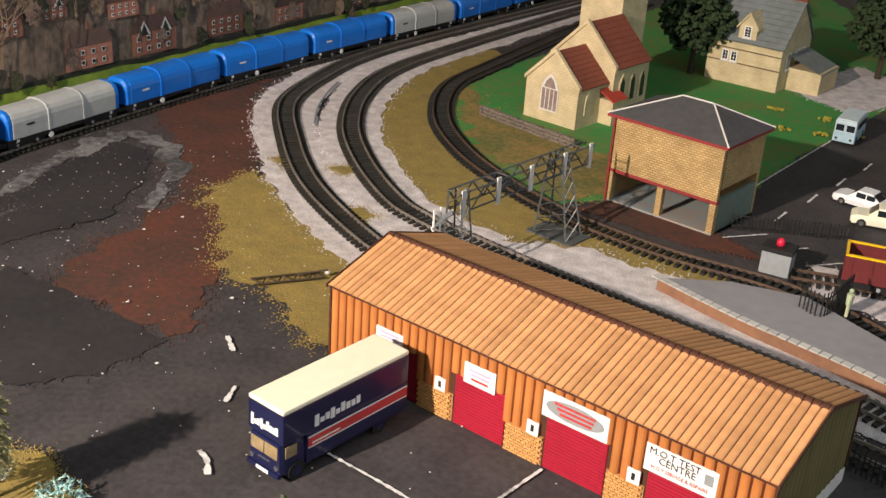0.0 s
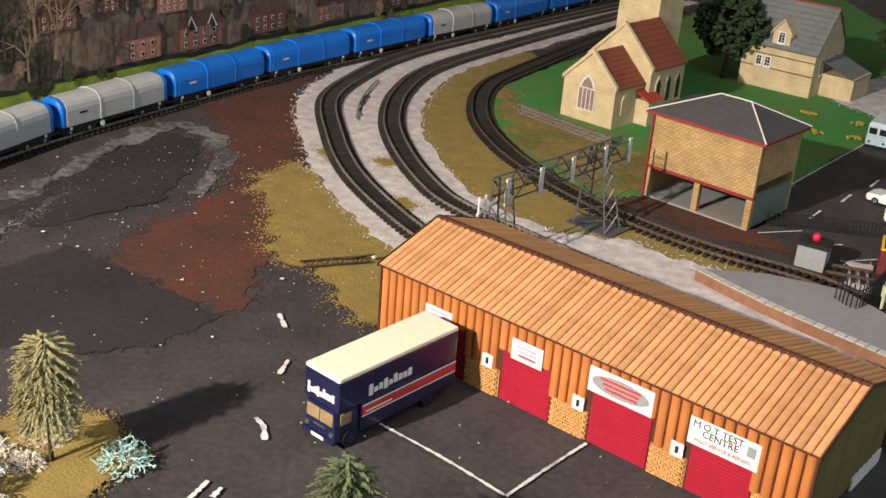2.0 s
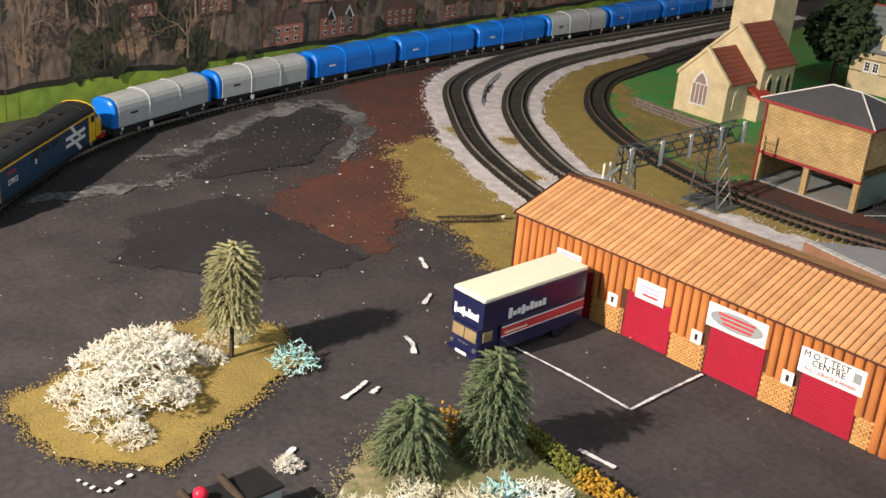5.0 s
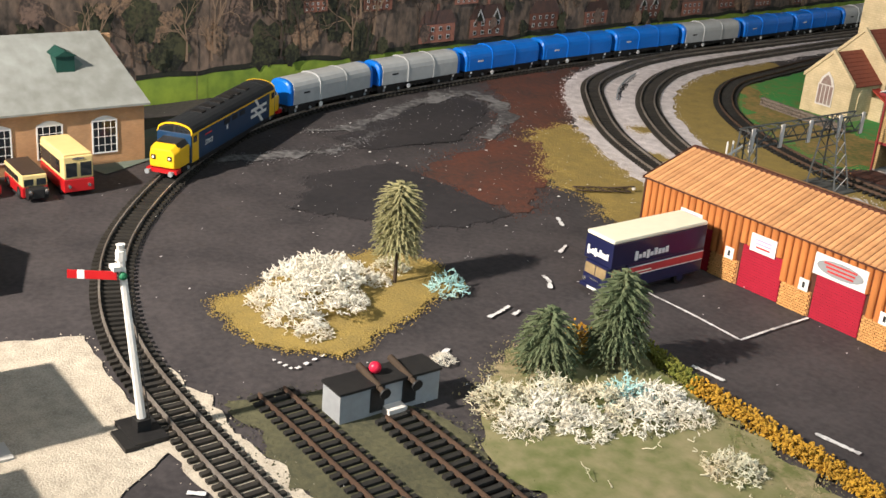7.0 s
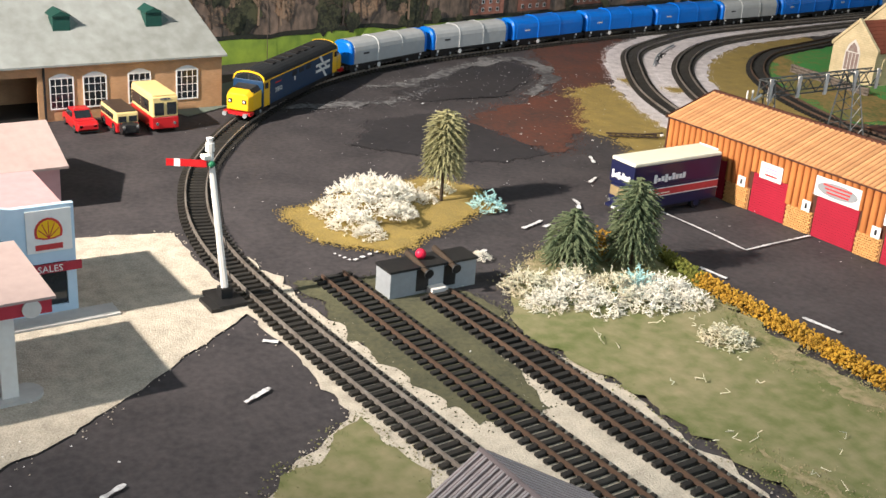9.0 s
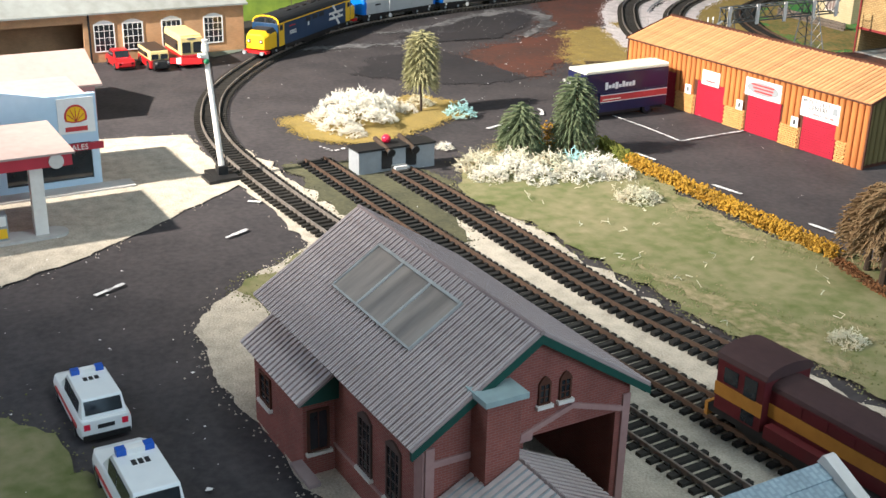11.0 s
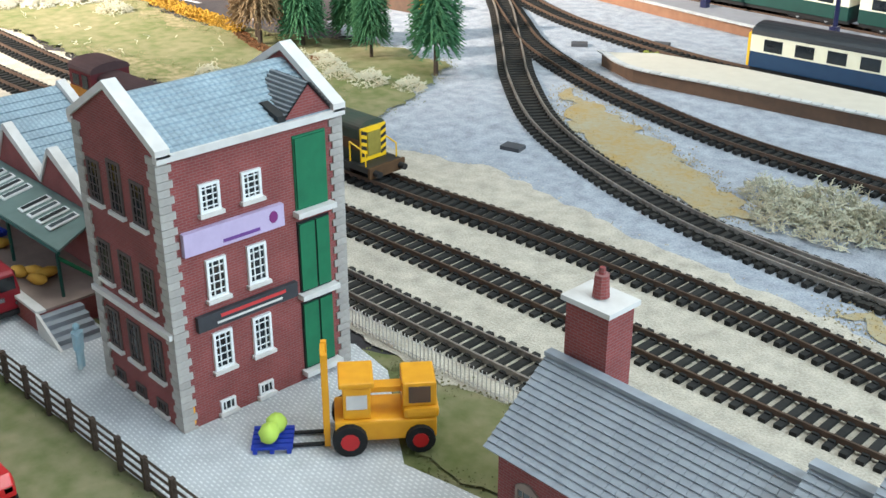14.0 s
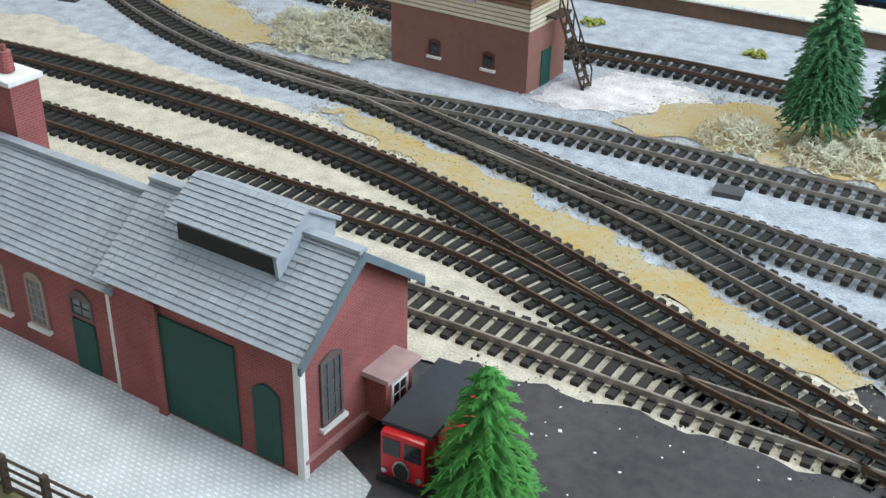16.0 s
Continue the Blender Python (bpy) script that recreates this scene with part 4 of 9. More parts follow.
def warehouse():
    cx, cy = -0.275, 0.60
    ob = thing("industrial_unit", pose(cx, cy, 0, 0, 0, 2.0), "orange timber-clad industrial unit with four red roller doors", "warehouse")
    Mesh().prism([(-0.058, 0), (0.058, 0), (0.058, 0.0590), (0, 0.0765), (-0.058, 0.0590)], -0.157, 0.157).put("wall", DARK_TRIM, ob)
    f = south(-0.058)
    doors = [(-0.383, -0.357), (-0.326, -0.287), (-0.257, -0.215), (-0.188, -0.149)]
    panels = [(-0.356, -0.327), (-0.286, -0.258), (-0.214, -0.189), (-0.148, -0.135)]
    n = 46
    pitch = 0.318 / n

    def slat(z0, z1, paint=ORANGE_BOARD):
        r = pitch * 0.45
        return Mesh().prism([(r * math.cos(a), 0.0024 * math.sin(a)) for a in [math.pi * k / 6 for k in range(7)]], z0, z1, lambda u, v, w: (u, -v, w)).data("slat", paint)

    forms = {z: slat(z, 0.0600) for z in (0.0, 0.0195, 0.0365)}
    for k in range(n):
        u = -0.159 + pitch * (k + 0.5)
        x = u + cx
        z = 0.0365 if any(a - 0.001 < x < b + 0.001 for a, b in doors) else 0.0195 if any(a - 0.001 < x < b + 0.001 for a, b in panels) else 0.0
        piece("slat", forms[z], ob, pose(u, -0.058, 0))
    # end slats take the darker olive that carries the gables' shade
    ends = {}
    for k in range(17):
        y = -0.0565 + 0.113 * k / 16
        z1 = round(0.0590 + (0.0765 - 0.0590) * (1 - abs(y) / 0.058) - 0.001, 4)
        ends.setdefault(z1, slat(0.004, z1, SHADED_OLIVE_BOARD))
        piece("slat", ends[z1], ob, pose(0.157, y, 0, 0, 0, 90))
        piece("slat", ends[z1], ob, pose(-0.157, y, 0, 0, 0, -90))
    slope = math.degrees(math.atan2(0.0190, 0.0615))
    board = Mesh().prism([(0.00245 * math.cos(a), 0.0011 * math.sin(a)) for a in [math.pi * k / 7 for k in range(8)]], 0, 0.0655, lambda u, v, w: (u, w, v)).data("roof_board", ROOF_BOARD)
    deck = math.tan(math.radians(slope))
    for q in (1, -1):
        Mesh().prism([(q * 0.0612, 0.0592), (0, 0.0592 + 0.0612 * deck), (0, 0.0579 + 0.0612 * deck), (q * 0.0612, 0.0577)], -0.1600, 0.1600).put("roof_deck", DARK_TRIM, ob)
    for k in range(60):
        u = -0.1605 + 0.321 * (k + 0.5) / 60
        piece("roof_board", board, ob, pose(u, -0.0612, 0.0592, slope, 0, 0))
        piece("roof_board", board, ob, pose(u, 0.0612, 0.0592, slope, 0, 180))
    tile = Mesh().prism([(-0.0030, 0.0775), (-0.0022, 0.0795), (0, 0.0802), (0.0022, 0.0795), (0.0030, 0.0775)], 0, 0.0044).data("ridge_tile", DARK_TRIM)
    for k in range(64):
        piece("ridge_tile", tile, ob, pose(-0.160 + 0.005 * k, 0, 0))
    for s in (1, -1):
        Mesh().box(-0.1605, 0.1605, s * 0.0603 - 0.0006, s * 0.0603 + 0.0006, 0.0576, 0.0596).put("fascia", DARK_TRIM, ob)
        Mesh().prism([(-0.0625, 0.0576), (-0.0625, 0.0601), (0, 0.0796), (0.0625, 0.0601), (0.0625, 0.0576), (0, 0.0771)], s * 0.1602, s * 0.1612).put("barge_board", DARK_TRIM, ob)
        for q in (1, -1):
            Mesh().box(s * 0.1592 - 0.0008, s * 0.1592 + 0.0008, q * 0.0592 - 0.0008, q * 0.0592 + 0.0008, 0, 0.0585).put("corner_post", DARK_TRIM, ob)
    Mesh().box(0.1588, 0.1600, 0.012, 0.058, 0, 0.010).put("plinth", COPING, ob)
    for k, (a, b) in enumerate(doors):
        slab_door(ob, f, a - cx, b - cx, 0, 0.0362, RED_DOOR, "roller_door", 0.0006, 16)
    brick = Mesh().box(-0.00165, 0.00165, -0.0015, 0, 0, 0.0016).data("brick", BUFF_BRICK)
    for a, b in panels:
        wall = Mesh().box(a - cx, b - cx, 0, 0.0198, 0, 0.0008, f).put("brick_panel", MORTAR, ob)
        for r in range(10):
            for c in range(int((b - a) / 0.0037)):
                u = a - cx + 0.0021 + 0.0037 * c + (0.0016 if r % 2 else 0)
                if u < b - cx - 0.0016:
                    piece("brick", brick, wall, pose(u, -0.0586, 0.0002 + 0.00197 * r))
    signs = [(-0.392, -0.369, 0.0345, 0.0455), (-0.319, -0.295, 0.034, 0.0485), (-0.2605, -0.2155, 0.0365, 0.0535), (-0.191, -0.147, 0.0325, 0.0500)]
    for k, (a, b, v0, v1) in enumerate(signs):
        sign = Mesh().box(a - cx, b - cx, v0, v1, 0.0018, 0.0024, f).put("sign_board", WHITE, ob)
        mid = ((a + b) / 2 - cx, (v0 + v1) / 2)
        at = lambda du, dv: (lambda u, v, w: (mid[0] + du + u, -0.058 - 0.0026 - w, mid[1] + dv + v))  # noqa: E731
        if k == 3:
            letters("sign_words", "M.O.T TEST", 0.0062, INK, sign, at(-0.004, 0.0050))
            letters("sign_words", "CENTRE", 0.0062, INK, sign, at(-0.002, 0.0002))
            letters("sign_words", "M.O.T SERVICE & REPAIRS", 0.0031, RED_INK, sign, at(0, -0.0052))
            Mesh().box(0.0145, 0.0195, -0.001, 0.0055, 0, 0.0002, at(0, 0)).put("emblem", GREY_BOX, sign)
        elif k == 2:
            Mesh().prism([(0.020 * math.cos(t), 0.0062 * math.sin(t)) for t in [0.4 * j for j in range(16)]], 0, 0.0002, at(0, 0)).put("emblem", GREY_BOX, sign)
            for r in range(3):
                Mesh().box(-0.014 + 0.002 * r, 0.014 - 0.001 * r, 0.0025 - 0.003 * r, 0.0040 - 0.003 * r, 0.0003, 0.0005, at(0, 0)).put("word_bar", RED_INK, sign)
        else:
            for r in range(3):
                Mesh().box(-0.008 + 0.001 * r, 0.008 - 0.0005 * r, 0.0022 - 0.003 * r, 0.0036 - 0.003 * r, 0.0001, 0.0003, at(0, 0)).put("word_bar", LILAC if r < 2 else RED_INK, sign)
    for x in (-0.337, -0.2655, -0.196):
        plate = Mesh().box(x - 0.0042 - cx, x + 0.0042 - cx, 0.0195, 0.0290, 0.0018, 0.0026, f).put("number_plate", WHITE, ob)
        Mesh().box(x - 0.0011 - cx, x + 0.0011 - cx, 0.0220, 0.0265, 0.0026, 0.0028, f).put("number_bar", INK, plate)


warehouse()


def engine_shed():
    cx, cy = 0.115, -0.010
    ob = thing("engine_shed", pose(cx, cy, 0), "red brick engine shed with a grey corrugated roof and skylight", "engine shed")
    x0, x1, y0, y1, e, r = -0.076, 0.074, -0.051, 0.051, 0.0635, 0.0965
    Mesh().box(x0, x1, y0, y0 + 0.003, 0, e).put("south_wall", PINK_BRICK, ob)
    Mesh().box(x0, x1, y1 - 0.003, y1, 0, e).put("north_wall", PINK_BRICK, ob)
    gable = [(y0, 0), (y1, 0), (y1, e), (0, r), (y0, e)]
    Mesh().prism(gable, x0 - 0.003, x0).put("west_wall", PINK_BRICK, ob)
    m = Mesh().prism([(y0, 0), (-0.004, 0), (-0.004, 0.050), (0.044, 0.050), (0.044, 0), (y1, 0), (y1, e), (0, r), (y0, e)], x1, x1 + 0.003)
    m.put("east_wall", PINK_BRICK, ob)
    Mesh().box(x0, x1, y0 + 0.003, y1 - 0.003, 0.0005, 0.0012).put("shed_floor", DARK_CINDER, ob)
    for s, n in ((-1, "roof"), (1, "roof")):
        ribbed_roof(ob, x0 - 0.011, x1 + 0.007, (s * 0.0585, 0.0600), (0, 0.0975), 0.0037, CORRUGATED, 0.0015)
    Mesh().rod((x0 - 0.011, 0, 0.0992), (x1 + 0.007, 0, 0.0992), 0.0012).put("ridge_cap", CORRUGATED, ob)
    for s in (1, -1):
        Mesh().prism([(s * 0.0590, 0.0570), (s * 0.0590, 0.0605), (0, 0.0985), (0, 0.0945)], x1 + 0.0055, x1 + 0.0075).put("barge_board", DARK_GREEN, ob)

    def slope(u, v, w):
        """u along the roof, v from ridge to eave, w off the slope."""
        c, s = 0.0585 / 0.0695, 0.0375 / 0.0695
        return (u, -v * c - w * s, 0.0975 - v * s + w * c)

    sky = Mesh()
    for a, b, c, d in ((-0.044, 0.034, 0.009, 0.0105), (-0.044, 0.034, 0.039, 0.0400), (-0.044, -0.0430, 0.0105, 0.039), (0.0330, 0.034, 0.0105, 0.039), (-0.0188, -0.0174, 0.0105, 0.039), (0.0074, 0.0088, 0.0105, 0.039)):
        sky.box(a, b, c, d, 0.0022, 0.0038, slope)
    sky = sky.put("skylight", mat("skylight_frame", (0.40, 0.40, 0.39), (0.26, 0.26, 0.25), 150, 0.7), ob)
    for a, b in ((-0.0430, -0.0188), (-0.0174, 0.0074), (0.0088, 0.0330)):
        Mesh().box(a, b, 0.0105, 0.039, 0.0020, 0.0030, slope).put("pane", mat("sky_glass", (0.36, 0.31, 0.27), (0.15, 0.13, 0.12), 90, 0.2, 0.05, stretch=(1, 0.25, 0.25), fac=(0.4, 0.6)), sky)
    fe, fs = east(x1 + 0.003), south(y0)
    Mesh().box(y0, 0.0, 0.0485, 0.0515, 0, 0.0008, fe).put("band", SHED_STONE, ob)
    Mesh().prism([(-0.006, 0.050), (0.020, 0.0585), (0.047, 0.050), (0.047, 0.0525), (0.020, 0.0610), (-0.006, 0.0525)], x1 + 0.003, x1 + 0.0042).put("arch", SHED_STONE, ob)
    for u in (0.002, 0.0125):
        window(ob, fe, u, u + 0.006, 0.064, 0.074, DARK_TRIM, (2, 3), arch=0.003)
    for u in (y0, y1 - 0.004):
        Mesh().box(u, u + 0.004, 0, 0.058, 0, 0.0010, fe).put("corner_stone", SHED_STONE, ob)
    Mesh().box(x1 - 0.004, x1 + 0.003, 0, 0.058, 0, 0.0008, fs).put("corner_stone", SHED_STONE, ob)
    stack = Mesh().box(x1 + 0.003, x1 + 0.015, -0.030, -0.014, 0, 0.078).put("chimney", PINK_BRICK, ob)
    Mesh().box(x1 + 0.001, x1 + 0.017, -0.032, -0.012, 0.078, 0.0805).put("chimney_cap", mat("cap_slate", (0.30, 0.38, 0.38), None, 150, 0.8), stack)
    for k, u in enumerate((-0.071, 0.018, 0.045)):
        window(ob, fs, u, u + 0.013, 0.018, 0.045, mat("sash_brown", (0.10, 0.06, 0.05), None, 200, 0.8), (3, 5), arch=0.003)
    Mesh().box(x0, x1, 0.0145, 0.0160, 0, 0.0010, fs).put("string_course", SHED_STONE, ob)
    # lean-to office on the long wall
    bay = Mesh().box(-0.068, -0.008, y0 - 0.016, y0, 0, 0.044).put("lean_to", PINK_BRICK, ob)
    ribbed_roof(bay, -0.075, -0.002, (y0 - 0.020, 0.0420), (y0 + 0.001, 0.0560), 0.0037, CORRUGATED, 0.0007)
    Mesh().prism([(y0 - 0.020, 0.0415), (y0, 0.0415), (y0, 0.0545)], -0.006, -0.003).put("end_board", DARK_GREEN, bay)
    fb = south(y0 - 0.016)
    window(bay, fb, -0.060, -0.046, 0.018, 0.034, DARK_TRIM, (2, 3))
    window(bay, east(-0.008), y0 - 0.014, y0 - 0.003, 0.014, 0.036, DARK_TRIM, (2, 1))
    Mesh().box(-0.010, 0.012, 0.008, 0.010, 0, 0.006, fb).put("bench", CORRUGATED, ob)
    # lower annex against the gable
    ax0, ax1, ay0, ay1, ae, ar = x1 + 0.003, x1 + 0.058, -0.041, 0.013, 0.0345, 0.0475
    Mesh().prism([(ay0, 0), (ay1, 0), (ay1, ae), ((ay0 + ay1) / 2, ar), (ay0, ae)], ax0 + 0.0005, ax1).put("annex", PINK_BRICK, ob)
    mid = (ay0 + ay1) / 2
    for s in (-1, 1):
        ribbed_roof(ob, ax0 + 0.0005, ax1 + 0.004, (mid + s * 0.0315, ae - 0.0025), (mid, ar + 0.0005), 0.0037, mat("annex_roof", (0.36, 0.40, 0.42), (0.24, 0.27, 0.30), 60, 0.6) if s < 0 else CORRUGATED, 0.0008, name="annex_roof")
    fa = east(ax1)
    slab_door(ob, fa, mid - 0.002, mid + 0.010, 0.004, 0.026, GREEN_PAINT, "annex_door", 0.0008)
    Mesh().prism([(mid - 0.003 + 0.014 * k / 8, 0.026 + 0.004 * math.sin(math.pi * k / 8)) for k in range(9)], ax1, ax1 + 0.0009).put("door_arch", GREEN_PAINT, ob)
    Mesh().box(mid - 0.004, mid + 0.012, 0, 0.004, 0, 0.010, fa).put("door_step", GREY_TILE, ob)
    for u in (ax0 + 0.016, ax0 + 0.034):
        window(ob, south(ay0), u, u + 0.008, 0.012, 0.027, DARK_TRIM, (2, 3))
    Mesh().box(ax1 - 0.002, ax1 + 0.0008, ay0 - 0.0008, ay0 + 0.002, 0, ae).put("corner_stone", SHED_STONE, ob)


engine_shed()


def weaving_shed():
    cx, cy = 0.285, 0.0
    ob = thing("north_light_shed", pose(cx, cy, 0), "red brick weaving shed with saw-tooth slate roofs and white copings", "factory")
    y0, y1 = -0.004, 0.056
    teeth = [(0.0, 0.045, 0.057), (0.057, 0.098, 0.112), (0.112, 0.153, 0.166), (0.166, 0.207, 0.22)]
    outline = [(-0.002, 0.0), (0.22, 0.0)]
    tops = []
    for a, v, b in teeth:
        tops += [(a, 0.0705), (v, 0.0500)]
    outline += [(0.22, 0.0705)] + tops[::-1]
    outline = [(u, v) for u, v in outline]
    for y, name in ((y0, "south_wall"), (y1, "north_wall")):
        Mesh().prism(outline, y, y + 0.003, lambda u, v, w: (u, w, v)).put(name, RED_BRICK, ob)
    Mesh().box(-0.002, 0.001, y0 + 0.003, y1, 0, 0.068).put("west_wall", RED_BRICK, ob)
    for a, v, b in teeth:
        # long slate slope, running along x
        d = Vector((v - a, 0.0500 - 0.0705)).normalized()
        nx, nz = -d.y, d.x
        rows = 7
        for r in range(rows):
            m = Mesh()
            p, q = r / rows, (r + 1.1) / rows if r < rows - 1 else 1
            pa = (a + (v - a) * p, 0.0700 - 0.0205 * p)
            pb = (a + (v - a) * q, 0.0700 - 0.0205 * q)
            m.add([(pa[0], y0 + 0.003, pa[1]), (pa[0], y1, pa[1]), (pb[0] + nx * 0.001, y1, pb[1] + nz * 0.001), (pb[0] + nx * 0.001, y0 + 0.003, pb[1] + nz * 0.001), (pb[0], y1, pb[1] - 0.0006), (pb[0], y0 + 0.003, pb[1] - 0.0006)], [(0, 1, 2, 3), (3, 2, 4, 5)])
            m.put("slate_course", SLATE, ob)
        Mesh().add([(v, y0 + 0.003, 0.0495), (v, y1, 0.0495), (b, y1, 0.0695), (b, y0 + 0.003, 0.0695)], [(0, 1, 2, 3)]).put("north_light", PALE_GLASS, ob)
        for y in (y0 - 0.001, y1 - 0.001):
            cop = [(a - 0.001, 0.0700), (a + 0.001, 0.0735), (a + 0.0025, 0.0735), (v, 0.0530), (b, 0.0730), (b, 0.0700), (v, 0.0498)]
            Mesh().prism(cop, y, y + 0.0055, lambda u, w2, w: (u, w, w2)).put("coping", COPING, ob)
    # glazed canopy along the loading side
    can = Mesh().add([(-0.011, -0.036, 0.0430), (0.172, -0.032, 0.0430), (0.160, -0.0042, 0.0490), (-0.020, -0.0062, 0.0490), (-0.011, -0.036, 0.0418), (0.172, -0.032, 0.0418), (0.160, -0.0042, 0.0478), (-0.020, -0.0062, 0.0478)],
                     [(0, 1, 2, 3), (7, 6, 5, 4), (0, 4, 5, 1), (1, 5, 6, 2), (2, 6, 7, 3), (3, 7, 4, 0)]).put("canopy", TEAL_ROOF, ob)
    rnd = random.Random(3)
    for g in range(3):
        for k in range(4):
            u = 0.006 + 0.054 * g + 0.0105 * k
            y = -0.026 + 0.00002 * g
            for part_y0, part_y1, mt, nm in ((y, y + 0.0165, WHITE, "roof_light"), ):
                z = lambda yy: 0.0430 + (yy + 0.035) / 0.030 * 0.006  # noqa: E731
                fr = Mesh().add([(u, part_y0, z(part_y0) + 0.0008), (u + 0.0062, part_y0, z(part_y0) + 0.0008), (u + 0.0062, part_y1, z(part_y1) + 0.0008), (u, part_y1, z(part_y1) + 0.0008), (u, part_y0, z(part_y0)), (u + 0.0062, part_y0, z(part_y0)), (u + 0.0062, part_y1, z(part_y1)), (u, part_y1, z(part_y1))],
                                [(0, 1, 2, 3), (0, 4, 5, 1), (1, 5, 6, 2), (2, 6, 7, 3), (3, 7, 4, 0)]).put(nm, mt, can)
                Mesh().add([(u + 0.0012, part_y0 + 0.001, z(part_y0 + 0.001) + 0.0011), (u + 0.005, part_y0 + 0.001, z(part_y0 + 0.001) + 0.0011), (u + 0.005, part_y1 - 0.001, z(part_y1 - 0.001) + 0.0011), (u + 0.0012, part_y1 - 0.001, z(part_y1 - 0.001) + 0.0011)], [(0, 1, 2, 3)]).put("pane", PALE_GLASS if k % 2 else GLASS, fr)
    Mesh().rod((-0.011, -0.036, 0.0415), (0.172, -0.032, 0.0415), 0.0009).put("gutter", DARK_GREEN, ob)
    for u in (-0.008, 0.05, 0.108, 0.165):
        Mesh().rod((u, -0.030, 0.012), (u, -0.030, 0.0425), 0.0010).put("post", DARK_GREEN, ob)
    for u in (-0.005, 0.165):
        Mesh().rod((u, -0.030, 0.036), (u, -0.006, 0.014), 0.0011).put("brace", GREEN_PAINT, ob)
    # loading platform with steps
    dock = Mesh().box(0.006, 0.172, -0.0470, -0.0042, 0, 0.0135).put("loading_dock", RED_BRICK, ob)
    Mesh().box(0.0055, 0.1725, -0.0480, -0.0430, 0.0135, 0.0150).put("dock_edge", COPING, dock)
    Mesh().box(0.006, 0.172, -0.0430, -0.0042, 0.0135, 0.0146).put("dock_floor", mat("dock_boards", (0.30, 0.22, 0.18), (0.22, 0.16, 0.13), 120, 0.85), dock)
    for k in range(5):
        Mesh().box(0.172 + 0.0045 * k, 0.172 + 0.0045 * (k + 1), -0.0470, -0.025, 0, 0.0125 - 0.0025 * k).put("step", GREY_TILE, ob)
    Mesh().prism([(0.172, 0.0), (0.196, 0.0), (0.196, 0.002), (0.172, 0.0145)], -0.0485, -0.0470, lambda u, v, w: (u, w, v)).put("step_side", COPING, ob)


weaving_shed()


LOUVRE = mat("louvre_grey", (0.20, 0.215, 0.225), (0.14, 0.15, 0.16), 200, 0.7)
SASH_DARK = mat("sash_dark", (0.12, 0.085, 0.075), (0.07, 0.05, 0.045), 200, 0.8)


